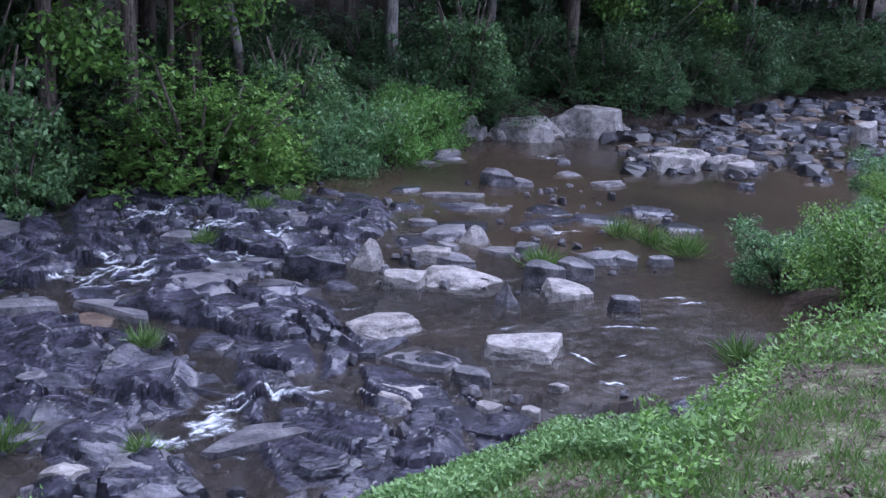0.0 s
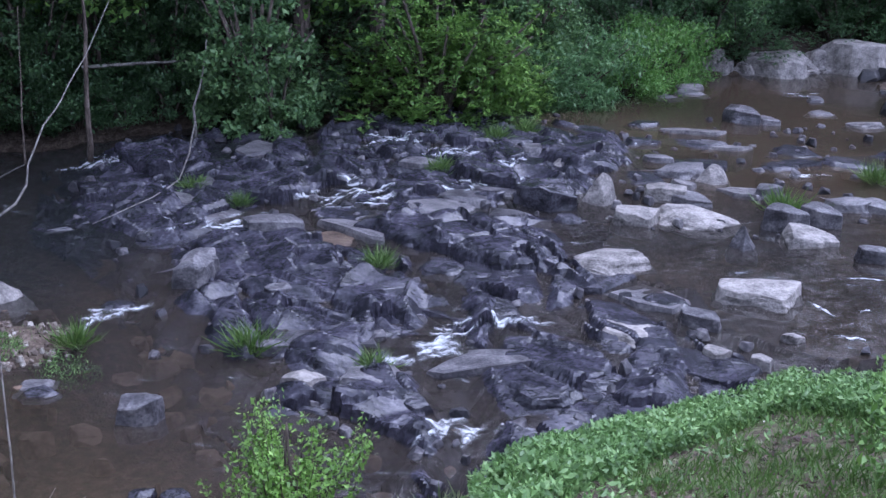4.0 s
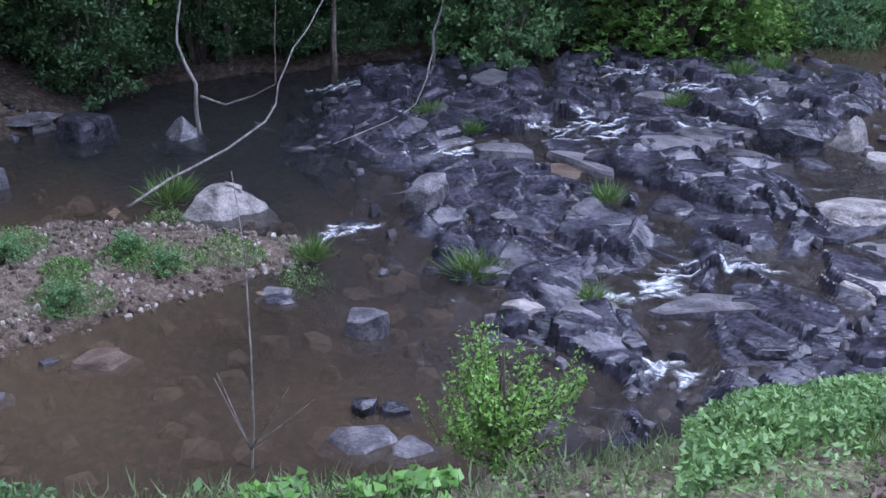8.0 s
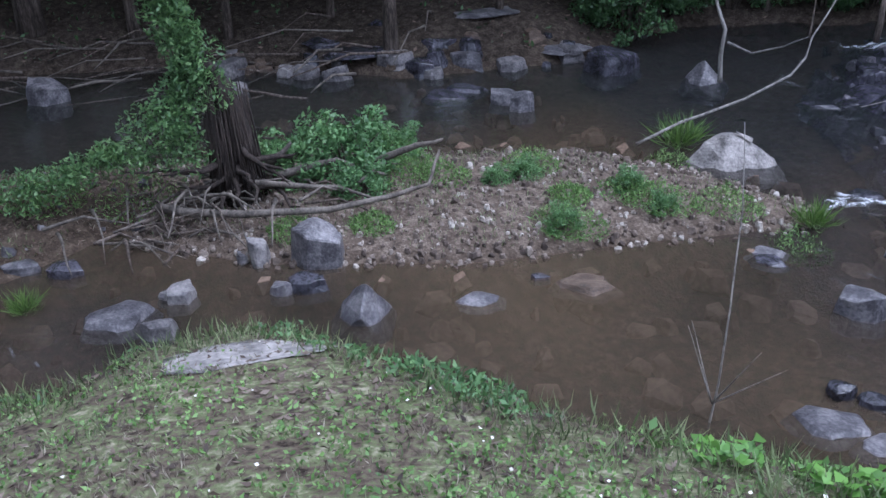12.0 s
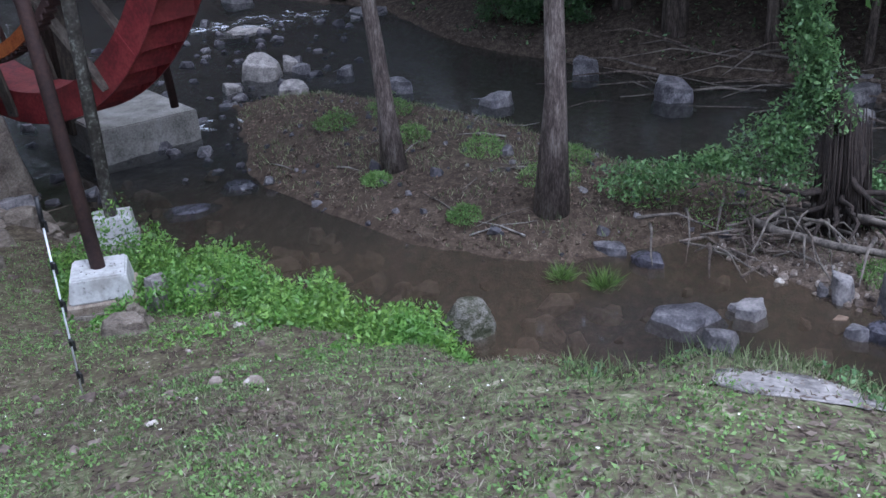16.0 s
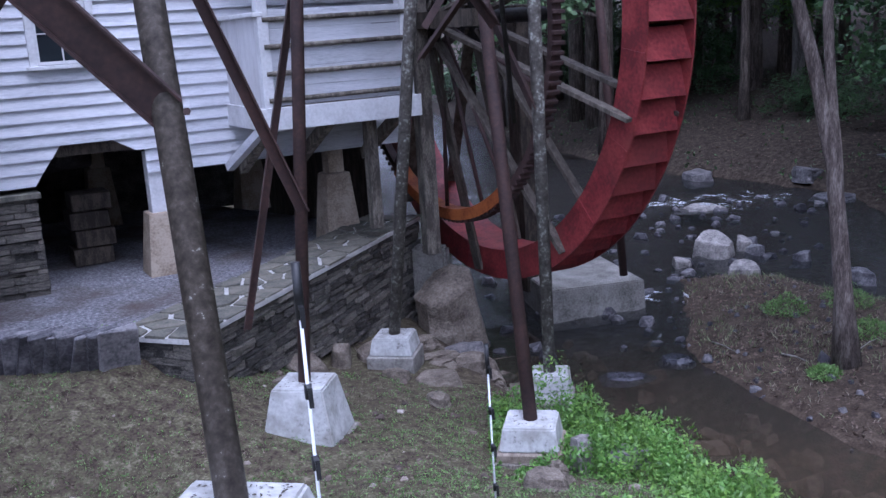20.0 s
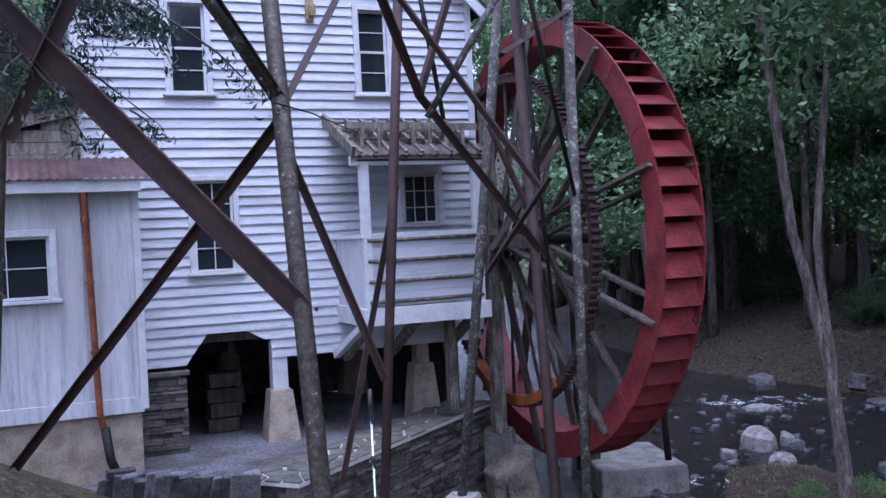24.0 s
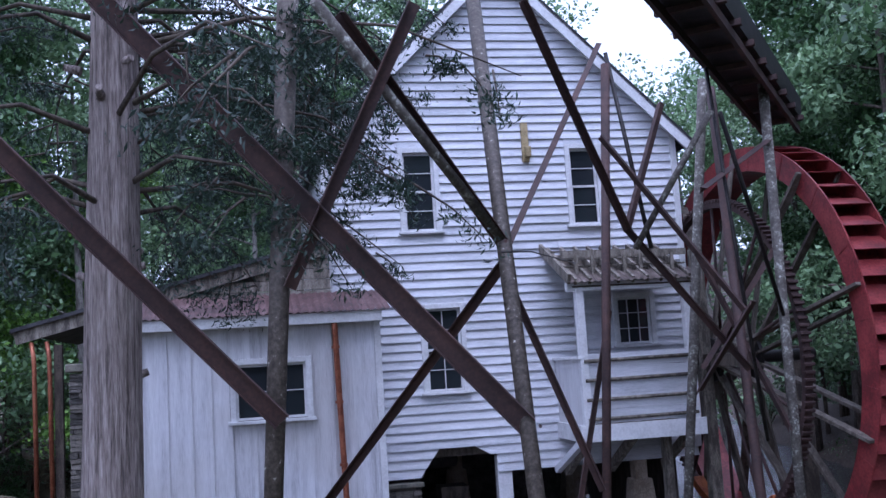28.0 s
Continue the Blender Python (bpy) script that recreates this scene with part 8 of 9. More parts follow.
stuff("clover", leaf_arrays(cl + np.array([0, 0, 0.015]), rng.uniform(0.010, 0.024, len(cl)), 0.6, 0.0), L_clover, "low clover and broad-leaved weeds in the lawn", "weeds")
wt = tufted(np.concatenate([bank_points(12000, -20, 112, 1.8, 8.0, 1.1), bank_points(40000, 100, 146, 3.5, 10.5, 0.8)]), 0.8, 0.25, 13.0)
wt[:, 2] += rng.random(len(wt)) * 0.05
stuff("lawn_weeds", leaf_arrays(wt, rng.uniform(0.014, 0.034, len(wt)), 0.4, 0.0), L_clover, "small leafy weeds in patches over the lawn", "weeds")
deb = patchy(np.concatenate([bank_points(30000, -30, 112, 1.4, 8.0, 1.1), bank_points(14000, 104, 146, 1.8, 10.5, 0.8)]), 0.8, -0.1, 17.0)
stuff("lawn_litter", leaf_arrays(deb + np.array([0, 0, 0.012]), rng.uniform(0.012, 0.045, len(deb)), 0.4, -1), L_debris, "fallen brown leaf bits and clippings on the lawn", "leaf litter")
chips = bank_points(300, 104, 142, 3.0, 10.5, 0.8)
joined_stones("lawn_stones", [(x, y, z - 0.01, w, w * 0.4) for (x, y, z), w in zip(chips.tolist(), (0.03 + 0.11 * rng.random(len(chips)) ** 3).tolist())], M_pebble, "scattered pale and brown stones in the mill-side lawn", "stones", PEBS)
pt = bank_points(260, -20, 130, 1.5, 7.0, 1.2)
M_petal = noisy("petal", [(0.3, (0.62, 0.58, 0.50)), (0.7, (0.80, 0.78, 0.72))], 5, 30, 0.7, 0.1, 0.002)
stuff("fallen_petals", leaf_arrays(pt + np.array([0, 0, 0.025]), rng.uniform(0.006, 0.016, len(pt)), 0.8, -1), M_petal, "pale fallen petals scattered on the lawn", "petals")
# weeds along the lip
w1_ = np.concatenate([tufted(lip_points(42000, -19, 12, 0.75, 0.15, 0.11), 0.5, -0.30, 1.0), patchy(lip_points(6000, -20, 14, 1.3, 0.0, 0.06), 0.4, 0.1, 4.0)])
w1_ = w1_[np.degrees(np.arctan2(-w1_[:, 0], w1_[:, 1])) < 11.5 - 5.0 * rng.random(len(w1_)) ** 2]
w1_ = w1_[np.degrees(np.arctan2(-w1_[:, 0], w1_[:, 1])) > -11.0 - 9.0 * rng.random(len(w1_)) ** 2.2]
w7_ = tufted(bank_points(64000, -30, 2, 2.6, 9.5, 0.9), 0.6, 0.05, 11.0)
stuff("bank_grass", leaf_arrays(w7_, rng.uniform(0.03, 0.085, len(w7_)), 0.09, 0.35), L_sedge, "rough green grass on the upper bank")
w8_ = tufted(bank_points(30000, -30, 0, 2.6, 9.5, 0.9), 0.5, 0.1, 4.0)
stuff("leaf_litter", leaf_arrays(w8_ + np.array([0, 0, 0.015]), rng.uniform(0.02, 0.06, len(w8_)), 0.35, -1), L_litter, "brown dead grass and leaves on the upper bank", "leaf litter")
stuff("bank_weeds", leaf_arrays(w1_, 0.014 + 0.038 * rng.random(len(w1_)) ** 1.5, 0.42, 0.0), L_nettle, "dense leafy weeds along the top of the bank", "weeds")
w2_ = tufted(lip_points(9000, -34, -12, 1.6, 0.6, 0.2), 0.6, -0.1, 3.0)
stuff("bank_weeds", leaf_arrays(w2_, rng.uniform(0.02, 0.055, len(w2_)), 0.4, 0.0), L_bush, "leafy weeds at the foot of the near bank bushes", "weeds")
w3_ = np.concatenate([tufted(lip_points(3500, 50, 86, 0.2, 0.2, 0.06), 0.5, 0.25, 6.0)])
stuff("bank_weeds", leaf_arrays(w3_, rng.uniform(0.018, 0.045, len(w3_)), 0.4, 0.0), L_cool, "bright leafy weeds along the lip of the bank", "weeds")
w4_ = tufted(lip_points(900, 26, 44, 0.12, 0.15, 0.08), 0.5, 0.3, 2.0)
stuff("broadleaf_weeds", leaf_arrays(w4_, rng.uniform(0.025, 0.06, len(w4_)), 0.6, -1), L_bright, "large pale-green leaves hanging over the bank edge", "weeds")
w5_ = patchy(lip_points(4000, 12, 86, 0.35, 0.15, 0.0), 0.4, 0.05, 3.0)
stuff("edge_grass", leaf_arrays(w5_, rng.uniform(0.035, 0.11, len(w5_)), 0.07, 0.6), L_grass, "longer grass along the edge of the bank")
# leafy growth between the far footing and the pool
az = np.radians(rng.uniform(80, 117, 130000))
r = rng.uniform(4.4, 9.6, 130000)
bx, by = -np.sin(az) * r, np.cos(az) * r
bd = side(bx, by, MILL_SHORE)
ok = (bd > -0.1) & (bd < 1.7 + 0.9 * fbm(bx, by, 0.8, 2, 3) + rng.normal(0, 0.25, 130000))
w6_ = np.stack([bx, by, land(bx, by) + rng.random(130000) ** 1.3 * (0.42 + 0.34 * fbm(bx, by, 0.35, 2, 9)) * np.clip((2.2 - bd) * 0.7, 0.1, 1)], 1)[ok]
w6_ = w6_[fbm(w6_[:, 0], w6_[:, 1], 0.25, 2, 1) > -0.45]
for cut, green in ((w6_[fbm(w6_[:, 0], w6_[:, 1], 0.3, 2, 7) > 0.1], L_bright), (w6_[fbm(w6_[:, 0], w6_[:, 1], 0.3, 2, 7) <= 0.1], L_bush)):
    stuff("bank_weeds", leaf_arrays(cut, rng.uniform(0.025, 0.07, len(cut)), 0.4, 0.0), green, "bright green weeds between the footing and the pool", "weeds")
# thin grass and fallen leaves on the island and the far bank
def zone_points(n, x0, x1, y0, y1, test):
    x, y = rng.uniform(x0, x1, n), rng.uniform(y0, y1, n)
    ok = test(x, y)
    x, y = x[ok], y[ok]
    return np.stack([x, y, land(x, y)], 1)


ip = zone_points(26000, -16.5, -9, -5, 4.5, lambda x, y: inside(x, y, ISLAND) > 0.05)
gd = tufted(ip, 0.8, 0.0, 5.0)
stuff("dry_grass", leaf_arrays(gd, rng.uniform(0.03, 0.09, len(gd)), 0.10, 0.15), L_dry, "dry grass stubble on the island")
gi = tufted(ip, 0.7, 0.12, 3.0)
stuff("island_grass", leaf_arrays(gi, rng.uniform(0.04, 0.12, len(gi)), 0.09, 0.4), L_grass, "thin grass on the littered island")
li = patchy(ip, 0.5, -0.1, 8.0)
stuff("leaf_litter", leaf_arrays(li + np.array([0, 0, 0.01]), rng.uniform(0.03, 0.08, len(li)), 0.5, -1), L_litter, "fallen brown leaves on the island", "leaf litter")
fp = zone_points(70000, -34, 10, -16, 30, lambda x, y: (side(x, y, FAR_BANK) < -0.1) & (side(x, y, FAR_BANK) > -8))
stuff("leaf_litter", leaf_arrays(fp[::2] + np.array([0, 0, 0.015]), rng.uniform(0.05, 0.12, len(fp[::2])), 0.5, -1), L_litter, "fallen brown leaves on the far bank", "leaf litter")
fw = patchy(fp, 1.5, 0.25, 6.0)
stuff("ground_cover", leaf_arrays(fw + np.array([0, 0, 0.1]) * rng.random((len(fw), 1)), rng.uniform(0.06, 0.14, len(fw)), 0.45, 0.0), L_forest, "low green ground cover on the far bank", "weeds")
bp_ = patchy(zone_points(22000, -11.5, -5.5, 2, 8.8, lambda x, y: inside(x, y, GRAVEL_BAR) > 0.1), 0.6, 0.1, 7.0)
stuff("bar_grass", leaf_arrays(bp_, rng.uniform(0.03, 0.09, len(bp_)), 0.1, 0.4), L_grass, "thin grass growing through the gravel bar")
# pale bare rock at the tip of the bank
bm = bmesh.new()
bmesh.ops.create_icosphere(bm, subdivisions=3, radius=1.0)
for v in bm.verts:
    k = 1 + 0.35 * noise.noise(v.co * 1.8)
    lift = 0.008 * v.co.z + 0.006 * noise.noise(v.co * 5)
    v.co = Vector((v.co.x * k, v.co.y * k, v.co.z))
    x, y = -3.14 + 0.588 * v.co.x * 0.34 - 0.809 * v.co.y * 0.13 * (1.2 - v.co.x * 0.7), 1.10 + 0.809 * v.co.x * 0.34 + 0.588 * v.co.y * 0.13 * (1.2 - v.co.x * 0.7)
    v.co = Vector((x, y, ground_z(x, y) + lift + 0.004))
ob = part("bare_rock", bm, M_pale, None, "", True)
tagged(ob, "pale bare rock showing at the tip of the bank", "rock")

# tufts of sedge on the ledge and in the water
TUFTS = [(-4.05, 8.5, 0.34), (-3.39, 10.75, 0.28), (-2.69, 8.4, 0.24), (-8.37, 8.8, 0.42), (-5.83, 8.15, 0.3), (-6.93, 12.9, 0.28), (-3.49, 14.2, 0.3), (1.39, 13.35, 0.36), (3.32, 10.35, 0.34), (-8.79, 1.0, 0.22),
         (-5.97, 12.4, 0.24), (-2.67, 16.9, 0.32), (-3.07, 16.2, 0.3), (5.12, 21.9, 0.4), (3.2, 14.9, 0.4), (3.6, 14.3, 0.42), (2.8, 15.4, 0.36), (-9.0, 0.6, 0.18)]
for x, y, h in TUFTS:
    n = 170
    p = np.stack([x + rng.normal(0, h * 0.18, n), y + rng.normal(0, h * 0.18, n), np.full(n, max(float(water_level(np.array([x]), np.array([y]))[0]), ground_z(x, y)) + 0.02)], 1)
    dx = (p - np.array([x, y, 0])) / (h * 0.18) * 0.9
    dx[:, 2] = 0
    v = leaf_arrays(p, rng.uniform(0.6, 1.2, n) * h, 0.045, 0.35, dx)
    tagged(new("sedge_tuft", leaf_mesh("sedge_tuft", v, L_sedge)), "tuft of arching green sedge among the rocks", "sedge", "sedge tufts")
# clumps of green on the gravel bar, island and round the driftwood
CLUMPS = [(-7.12, 6.0, 0.34), (-8.59, 6.65, 0.3), (-7.33, 6.99, 0.3), (-6.95, 7.1, 0.35), (-6.5, 7.6, 0.32), (-5.7, 7.75, 0.3), (-8.9, 5.6, 0.3), (-8.3, 4.35, 0.22), (-8.66, 3.65, 0.25), (-9.2, 5.2, 0.35), (-7.99, 8.3, 0.3),
          (-9.6, 5.4, 0.4), (-7.6, 6.4, 0.2), (-10.4, 2.6, 0.5), (-10.8, 1.7, 0.4), (-11.2, 0.6, 0.35), (-12.2, 0.9, 0.3), (-12.9, -1.2, 0.28), (-13.6, -2.3, 0.3), (-12.3, -0.2, 0.3), (-10.4, -0.4, 0.2), (-11.5, -1.5, 0.18), (-14.2, -1.6, 0.34)]
for x, y, w in CLUMPS:
    n = 900
    a, q = rng.uniform(0, 6.283, n), np.sqrt(rng.random(n)) * w * 1.35
    p = np.stack([x + np.cos(a) * q, y + np.sin(a) * q * 0.8, ground_z(x, y) + rng.random(n) * 0.8 * w * np.clip(1.1 - q / w * 0.75, 0.1, 1) * (1 + 0.5 * fbm(x + np.cos(a) * q, y + np.sin(a) * q, 0.12, 2, x))], 1)
    tagged(new("weed_clump", leaf_mesh("weed_clump", leaf_arrays(p, rng.uniform(0.025, 0.06, n), 0.3, 0.05), L_clover)), "low clump of green weeds on the bare ground", "weeds", "weed clumps", "stuff")

DRIFT = shrub_meshes(37, 1.2, 0.75, 2600, 0.075, L_cool, 12)
for x, y, sc in ((-9.55, 4.75, 1.0), (-9.9, 4.1, 0.8), (-9.0, 4.6, 0.55), (-8.32, 6.35, 0.34), (-7.13, 5.92, 0.36), (-7.41, 7.07, 0.34), (-6.82, 7.0, 0.3), (-8.4, 6.0, 0.28), (-9.9, 5.6, 0.6)):
    plant_shrub("bush", DRIFT, x, y, 40 * x, sc, "leafy green bush on the gravel and driftwood", "bush", "driftwood bushes")
# the vine-wrapped stump, its roots and driftwood
stump = empty("vine_stump", pose(-9.75, 3.5, 0.2), "dead leaning trunk wrapped in vines and hanging fibres", "stump")
bm = bmesh.new()
tube(bm, [(0.0, 0, -0.2), (0.03, 0.06, 0.3), (-0.02, 0.1, 0.7), (-0.14, 0.0, 1.15), (-0.2, -0.1, 1.5)], [0.24, 0.17, 0.15, 0.13, 0.05], 14)
for v in bm.verts:
    v.co += Vector((noise.noise(v.co * 5), noise.noise(v.co * 5 + Vector((9, 0, 0))), 0)) * 0.07
M_fibre = noisy("wet_fibre", [(0.25, (0.014, 0.010, 0.008)), (0.75, (0.055, 0.040, 0.032))], 5, 40, 0.85, 0.9, 0.02, stretch=(4, 4, 0.6))
part("trunk", bm, M_fibre, stump)
column = [(-0.22 + 0.1 * math.sin(3 * z), -0.42 + 0.1 * math.cos(4 * z), z) for z in np.arange(0.5, 3.7, 0.16)]
p = np.concatenate([crown_points(5200, column, 0.24), crown_points(3400, [(-0.4, -0.9, 0.55), (-0.5, -1.2, 0.6), (-0.6, -1.5, 0.45), (-0.7, -1.8, 0.35), (-0.3, -0.7, 0.9), (-0.8, -2.1, 0.3), (0.1, 0.1, 2.6), (0.0, 0.2, 3.2)], 0.3), crown_points(3600, [(-0.1 - 0.05 * j, -0.1 - 0.06 * j, 1.15 + 0.22 * j) for j in range(12)], 0.26)])
part_v = leaf_mesh("foliage", leaf_arrays(p, rng.uniform(0.04, 0.09, len(p)), 0.4), L_mid)
o = new("foliage", part_v)
o.parent = stump
bm = bmesh.new()
rnd = random.Random(51)
for k in range(210):
    a = rnd.uniform(0, 6.283)
    r0 = rnd.uniform(0.12, 0.24)
    x, y, z = r0 * math.cos(a), r0 * math.sin(a), rnd.uniform(0.4, 1.3)
    tube(bm, [(x - 0.1, y, z), (x * 1.15, y * 1.15, z * 0.5), (x * 1.4, y * 1.4, 0.0)], [0.005, 0.009, 0.006], 4)
for k in range(16):
    a, ln = rnd.uniform(-1.2, 2.4), rnd.uniform(0.5, 1.1)
    w = [Vector((0.15 * math.cos(a), 0.15 * math.sin(a), rnd.uniform(0.15, 0.6)))]
    for j in range(5):
        a += rnd.uniform(-0.6, 0.6)
        w.append(w[-1] + Vector((math.cos(a), math.sin(a), rnd.uniform(-0.5, 0.35))) * ln * 0.2)
        w[-1].z = max(w[-1].z, 0.02)
    tube(bm, w, [0.035, 0.03, 0.026, 0.02, 0.014, 0.006], 6)
tagged(part("root_fibre", bm, M_fibre, stump, "dark brown hanging root fibres"), kind="stuff")


def driftwood(name, pts, r, label, material=M_dead, group="driftwood"):
    bm = bmesh.new()
    n = len(pts)
    fine = []
    for a, c in zip(pts, pts[1:]):
        for t in (0, 0.33, 0.66):
            q = Vector(a).lerp(Vector(c), t)
            fine.append(q + Vector((noise.noise(q * 2.1), noise.noise(q * 2.3 + Vector((5, 0, 0))), noise.noise(q * 1.9 + Vector((0, 7, 0))))) * r * 0.9)
    fine.append(Vector(pts[-1]))
    tube(bm, fine, [r * (1 - 0.7 * i / (len(fine) - 1)) for i in range(len(fine))], 8)
    return tagged(part(name, bm, material), label, "driftwood", group)


driftwood("drift_log", [(-9.7, 2.6, 0.3), (-8.95, 3.25, 0.33), (-8.5, 4.0, 0.35), (-8.4, 4.7, 0.36), (-8.36, 5.1, 0.4), (-8.7, 5.45, 0.6)], 0.05, "long pale curved driftwood log on the gravel")
driftwood("drift_log", [(-9.9, 3.2, 0.35), (-9.3, 3.75, 0.42), (-8.95, 4.35, 0.38), (-8.55, 4.5, 0.33)], 0.045, "grey forked driftwood root")
driftwood("drift_log", [(-9.6, 3.9, 0.4), (-9.35, 4.5, 0.5), (-8.9, 4.9, 0.38)], 0.05, "grey driftwood root beside the stump")
driftwood("drift_log", [(-9.3, 4.9, 0.4), (-8.9, 5.3, 0.65), (-8.7, 5.5, 0.72)], 0.05, "broken pale branch standing on the gravel")
driftwood("drift_log", [(-9.9, 3.9, 0.45), (-9.6, 4.1, 0.72)], 0.06, "short pale broken branch")
for k in range(84):
    x, y = -9.7 + rnd.gauss(0, 0.45), 2.9 + rnd.gauss(0, 0.6)
    a = rnd.uniform(-0.6, 2.2)
    ln = rnd.uniform(0.3, 0.95)
    z = max(ground_z(x, y), 0.0) + rnd.uniform(0.03, 0.3)
    driftwood("drift_branch", [(x, y, z), (x + ln * 0.5 * math.cos(a), y + ln * 0.5 * math.sin(a), z + 0.06), (x + ln * math.cos(a), y + ln * math.sin(a), max(z - 0.12, 0.05))], rnd.uniform(0.01, 0.026), "thin grey driftwood branch in the tangle", M_dead if k % 3 else M_bark)
for k in range(44):
    x, y = rnd.uniform(-14.6, -9.8), rnd.uniform(-3.6, 1.6)
    if inside(np.array([x]), np.array([y]), ISLAND)[0] < 0.15:
        continue
    a, ln = rnd.uniform(0, 6.283), rnd.uniform(0.25, 0.8)
    x2, y2 = x + ln * math.cos(a), y + ln * math.sin(a)
    driftwood("fallen_twig", [(x, y, max(ground_z(x, y), 0) + 0.02), ((x + x2) / 2, (y + y2) / 2, max(ground_z((x + x2) / 2, (y + y2) / 2), 0) + 0.04), (x2, y2, max(ground_z(x2, y2), 0) + 0.02)], rnd.uniform(0.007, 0.016), "pale fallen twig on the littered island", M_palebark if k % 3 == 0 else M_dead, "island twigs")
for k in range(46):
    t = rnd.random()
    x, y = -13.2 - 4.2 * t + rnd.gauss(0, 0.6), 8.0 - 6.0 * t + rnd.gauss(0, 0.6)
    a = rnd.uniform(-2.6, -1.6) + rnd.choice((0, 0.9))
    ln = rnd.uniform(0.8, 2.2)
    z = ground_z(x, y) + rnd.uniform(0.05, 0.3)
    driftwood("brush_branch", [(x, y, z), (x + ln * 0.5 * math.cos(a), y + ln * 0.5 * math.sin(a), z + 0.12), (x + ln * math.cos(a), y + ln * math.sin(a), max(z - 0.1, 0.1))], rnd.uniform(0.012, 0.03), "dead brushwood lying along the far bank", M_bark if k % 2 else M_dead, "brushwood")
# arching dead branches over the creek and the dead sapling in the pool
driftwood("dead_branch", [(-8.36, 8.04, 0.19), (-8.27, 8.69, 0.36), (-8.13, 9.62, 0.50), (-7.97, 10.27, 0.74), (-7.98, 10.52, 0.91), (-8.01, 10.62, 1.16), (-7.99, 11.00, 1.58), (-7.97, 11.39, 1.86), (-7.97, 11.99, 2.32), (-7.94, 12.73, 3.10)], 0.020, "long pale dead branch arching into the creek", M_palebark)
driftwood("dead_branch", [(-9.44, 10.61, 0.24), (-9.45, 10.60, 0.58), (-9.44, 10.61, 0.98), (-9.60, 10.60, 1.29), (-9.72, 10.63, 1.55), (-9.78, 10.84, 2.09), (-10.08, 11.11, 2.96)], 0.036, "pale forked dead trunk standing in the far water", M_palebark)
driftwood("dead_branch", [(-9.39, 10.65, 0.80), (-9.00, 10.72, 0.72), (-8.51, 10.74, 0.91), (-8.10, 10.67, 1.13)], 0.02, "thin dead branch between the trunks", M_palebark)
driftwood("hanging_vine", [(-8.09, 10.68, 1.13), (-8.13, 10.77, 1.64), (-8.16, 10.88, 2.22), (-8.24, 11.07, 3.06)], 0.014, "thin hanging vine above the water", M_bark)
driftwood("dead_branch", [(-8.07, 15.19, 0.49), (-8.09, 15.18, 1.06), (-8.00, 15.34, 1.47), (-7.99, 15.57, 2.15)], 0.03, "thin pale dead trunk by the rapids", M_palebark)
driftwood("dead_branch", [(-7.98, 15.01, 0.86), (-7.61, 14.07, 0.56), (-7.19, 12.94, 0.45), (-7.02, 11.88, 0.47), (-7.04, 10.45, 0.52)], 0.016, "thin dead branch bending to the water", M_palebark)
driftwood("dead_branch", [(-10.30, 15.37, 1.56), (-9.08, 16.23, 1.61), (-7.49, 17.24, 1.75)], 0.035, "pale fallen pole across the far bank", M_palebark)
driftwood("slim_trunk", [(-8.68, 12.96, 0.57), (-8.64, 12.99, 1.37), (-8.71, 13.18, 2.53), (-8.77, 13.38, 5.03)], 0.05, "slim dark trunk at the far water edge", M_bark)
driftwood("dead_sapling", [(-4.07, 4.78, -0.2), (-4.05, 4.85, 0.35), (-4.1, 4.95, 0.9), (-4.3, 5.2, 1.5), (-4.45, 5.3, 2.1)], 0.010, "thin dead sapling standing in the pool", M_palebark)
for dx, dy, dz in ((-0.35, 0.1, 0.5), (0.3, 0.1, 0.55), (-0.2, -0.1, 0.6), (0.45, 0.2, 0.45)):
    driftwood("dead_twig", [(-4.07, 4.82, 0.15), (-4.07 + dx * 0.5, 4.82 + dy * 0.5, 0.15 + dz * 0.5), (-4.07 + dx, 4.82 + dy, 0.15 + dz)], 0.007, "thin dead twig of the drowned sapling", M_palebark)

# two trees on the island
def island_tree(name, base, pts, r, label, roots=True):
    e = empty(name, pose(*base), label, "tree")
    bm = bmesh.new()
    n = len(pts)
    tube(bm, pts, [r * (1.55 if i == 0 else 1.0) * (1 - 0.55 * i / (n - 1)) for i in range(n)], 14)
    part("trunk", bm, M_bark2, e)
    if roots:
        for k in range(7):
            a = 2 * math.pi * k / 7 + 0.3
            bm = bmesh.new()
            tube(bm, [(r * 0.6 * math.cos(a), r * 0.6 * math.sin(a), 0.16), (r * 2.0 * math.cos(a), r * 2.0 * math.sin(a), 0.03), (r * 3.6 * math.cos(a + 0.2), r * 3.6 * math.sin(a + 0.2), -0.06)], [r * 0.30, r * 0.16, r * 0.05], 7)
            part("root", bm, M_bark2, e)
    return e


M_bark2 = noisy("grey_bark", [(0.25, (0.06, 0.045, 0.04)), (0.55, (0.14, 0.11, 0.095)), (0.85, (0.26, 0.22, 0.195))], 5, 30, 0.9, 0.9, 0.03, stretch=(3, 3, 0.6))
t1 = island_tree("island_tree", (-11.84, -1.31, ground_z(-11.84, -1.31) - 0.05), [(0, 0, 0), (0.0, -0.06, 0.9), (0.02, -0.12, 1.6), (0.04, -0.2, 2.4), (0.06, -0.42, 3.5), (0.08, -0.6, 4.2), (0.1, -1.0, 8.0), (0.2, -1.2, 11.0)], 0.115, "slender grey forked tree on the littered island", False)
bm = bmesh.new()
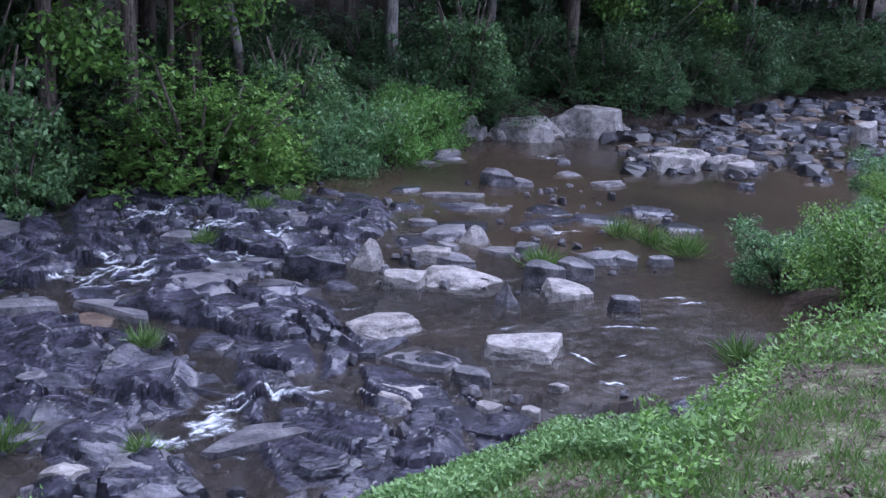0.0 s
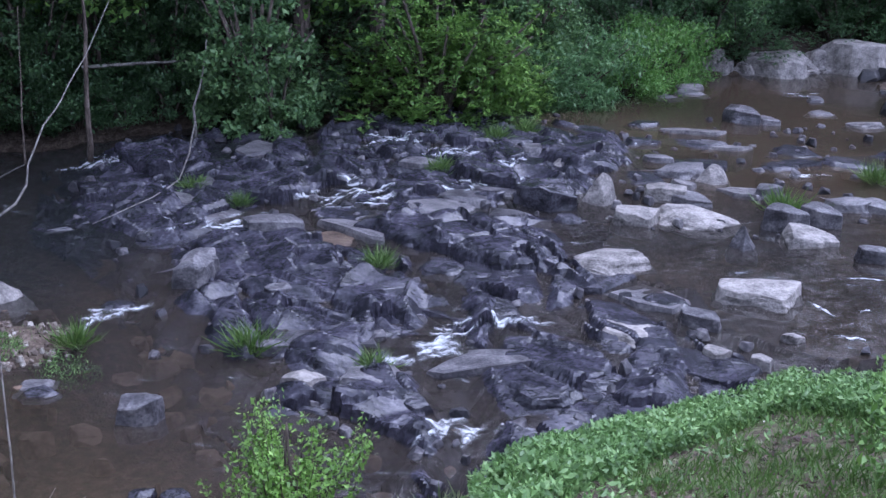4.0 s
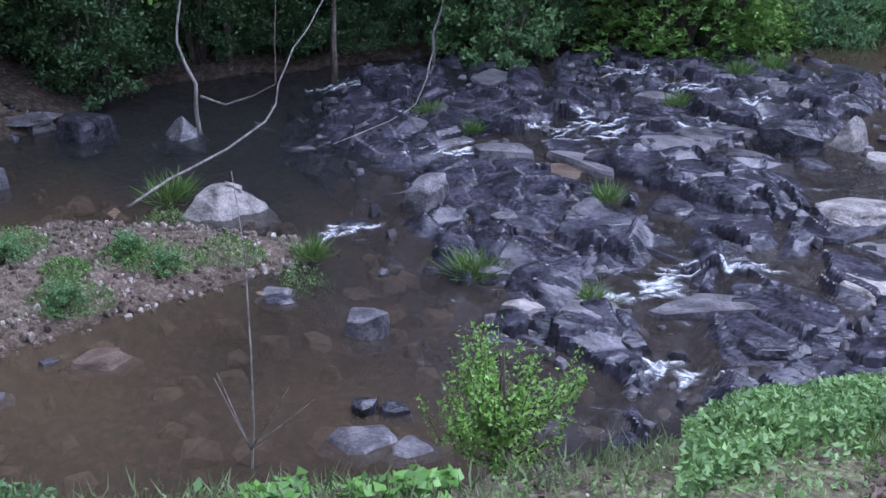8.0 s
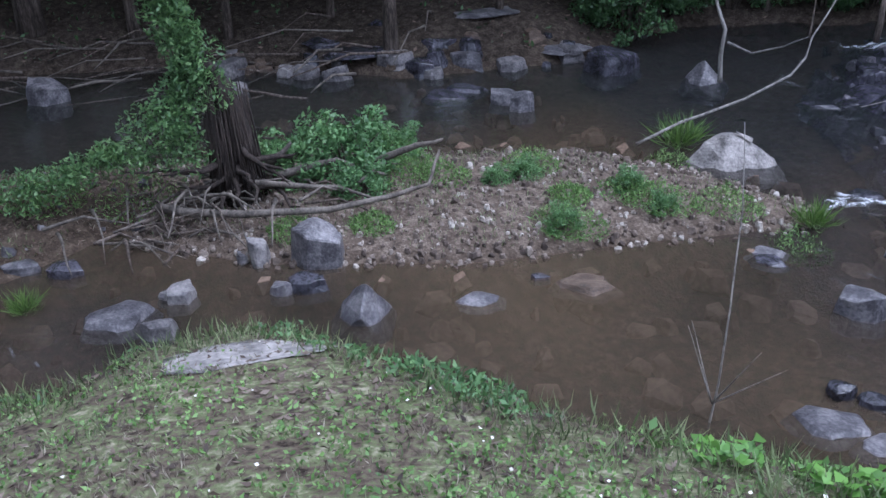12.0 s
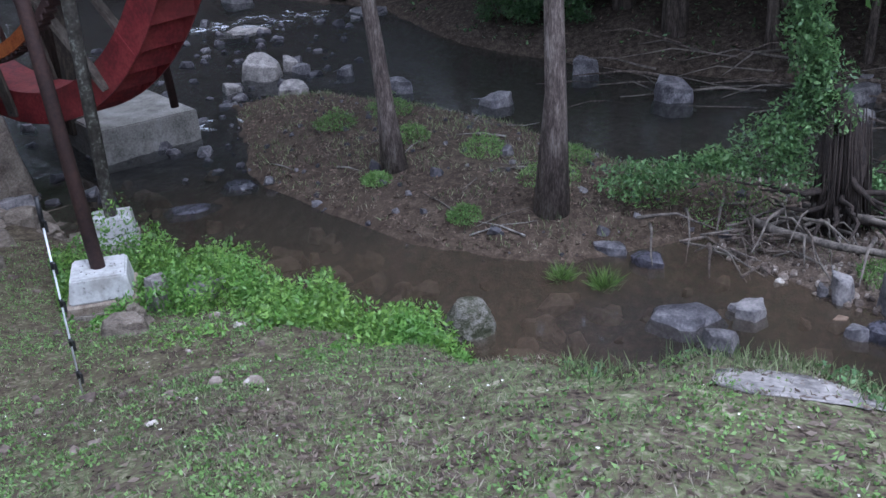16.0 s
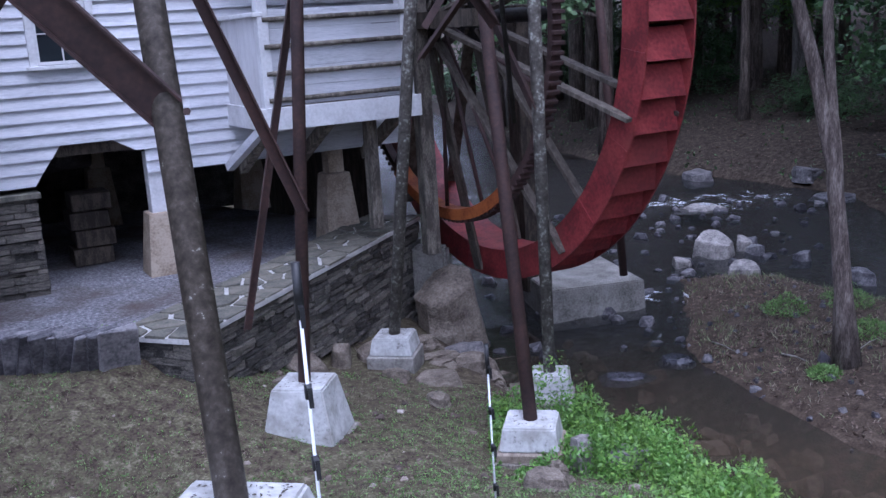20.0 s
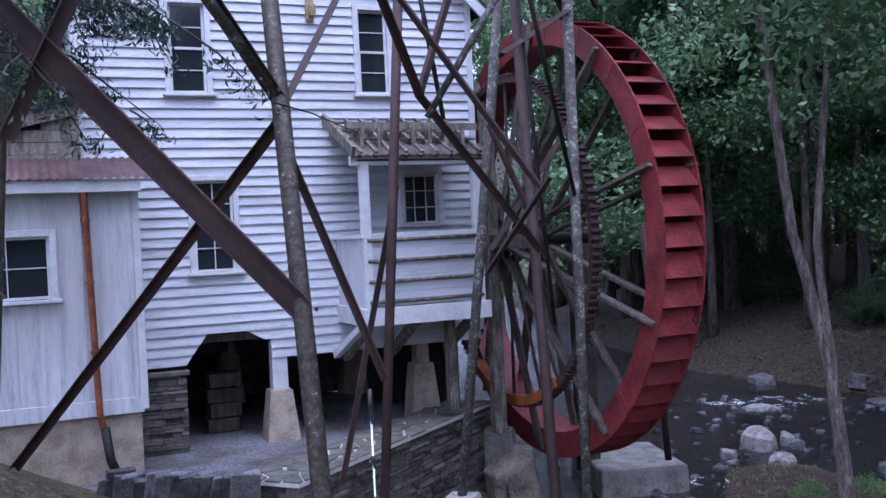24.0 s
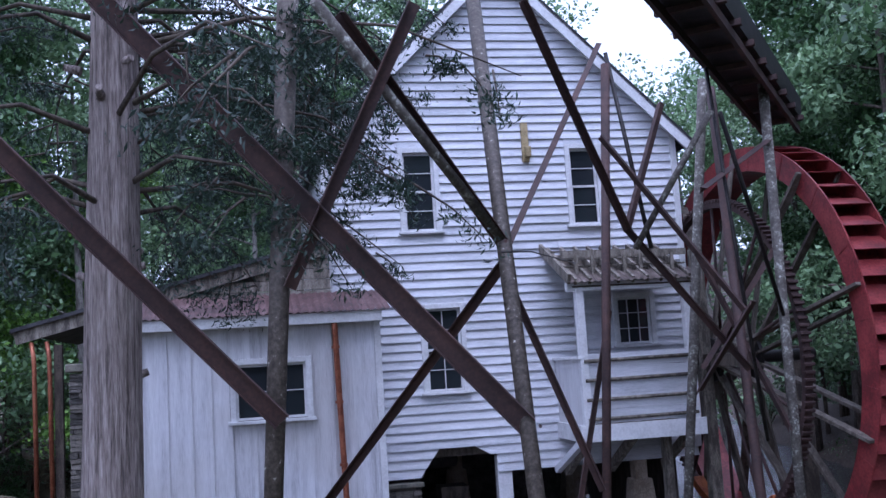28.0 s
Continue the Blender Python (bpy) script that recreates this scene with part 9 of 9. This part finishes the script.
tube(bm, [(0.02, -0.14, 1.8), (0.04, -0.16, 2.4), (0.02, -0.25, 3.3), (0.02, -0.30, 4.1), (-0.3, -0.1, 7.0), (-0.5, 0.2, 10.0)], [0.075, 0.068, 0.06, 0.055, 0.04, 0.02], 10)
part("limb", bm, M_bark2, t1)
t2 = island_tree("island_tree", (-10.36, 0.57, ground_z(-10.36, 0.57) - 0.05), [(0, 0, 0), (0.0, 0.05, 1.4), (-0.03, 0.02, 3.0), (0.05, 0.1, 6.0), (0.1, 0.2, 12.0)], 0.135, "straight grey-barked tree on the littered island", False)
for e, cx, cy in ((t1, 0.1, 0.6), (t2, 0.1, 0.2)):
    pc = crown_points(5200, [(cx + rnd.uniform(-2.2, 2.2), cy + rnd.uniform(-2.2, 2.2), rnd.uniform(6.0, 12.0)) for _ in range(46)], 0.95)
    o = new("crown", leaf_mesh("crown", leaf_arrays(pc, rng.uniform(0.10, 0.22, len(pc)), 0.55), L_forest))
    o.parent = e

# the cedar by the shed, with drooping dark sprays
cedar = empty("cedar_tree", pose(-1.04, -6.42, ground_z(-1.04, -6.42)), "old cedar with shaggy grey bark and drooping dark sprays", "tree")
bm = bmesh.new()
tube(bm, [(0.02, 0, -0.3), (0.0, 0, 1.0), (-0.05, 0.03, 3.0), (-0.12, 0.04, 6.0), (-0.2, 0, 10.0), (-0.2, 0, 13.0)], [0.34, 0.27, 0.25, 0.21, 0.14, 0.04], 44)
for v in bm.verts:
    a = math.atan2(v.co.y, v.co.x)
    k = 1 + 0.05 * math.sin(7 * a + v.co.z) + 0.05 * math.sin(19 * a + 2 * math.sin(v.co.z * 2)) + 0.03 * math.sin(31 * a - v.co.z)
    v.co.x *= k
    v.co.y *= k
part("trunk", bm, M_cedar, cedar)
rnd = random.Random(61)
for k in range(12):
    a, z = rnd.uniform(0, 6.283), rnd.uniform(1.5, 7)
    bm = bmesh.new()
    tube(bm, [(0.2 * math.cos(a), 0.2 * math.sin(a), z), (0.36 * math.cos(a), 0.36 * math.sin(a), z + 0.05)], [0.05, 0.035], 7)
    part("branch_stub", bm, M_cedar, cedar)
sprays = []
for k in range(58):
    a = rnd.uniform(0, 6.283) if k % 3 else radians(205 + rnd.uniform(-35, 35))
    z0 = rnd.uniform(3.6, 8.5) if k < 34 else rnd.uniform(5.2, 9.5)
    ln = rnd.uniform(2.0, 4.4)
    d0 = Vector((math.cos(a), math.sin(a), 0))
    p0 = Vector((-0.1, 0, z0))
    pts = [p0, p0 + d0 * ln * 0.35 + Vector((0, 0, 0.25)), p0 + d0 * ln * 0.7 + Vector((0, 0, 0.05)), p0 + d0 * ln + Vector((0, 0, -0.55))]
    bm = bmesh.new()
    tube(bm, pts, [0.034, 0.024, 0.014, 0.005], 6)
    for s in range(9):
        t = rnd.uniform(0.25, 1.0)
        q = pts[1].lerp(pts[3], t)
        b = q + Vector((rnd.uniform(-0.6, 0.6), rnd.uniform(-0.6, 0.6), rnd.uniform(-0.7, 0.1)))
        tube(bm, [q, (q + b) / 2 + Vector((0, 0, 0.06)), b], [0.014, 0.009, 0.003], 4)
        for f in (0.5, 0.75, 1.0):
            sprays.append(tuple(q.lerp(b, f)))
    part("limb", bm, M_darkwood, cedar)
p = crown_points(64000, sprays, 0.22)
o = new("foliage", leaf_mesh("foliage", leaf_arrays(p, rng.uniform(0.05, 0.11, len(p)), 0.25, 0.0, np.array([0, 0, -0.6])), L_cedar))
o.parent = cedar
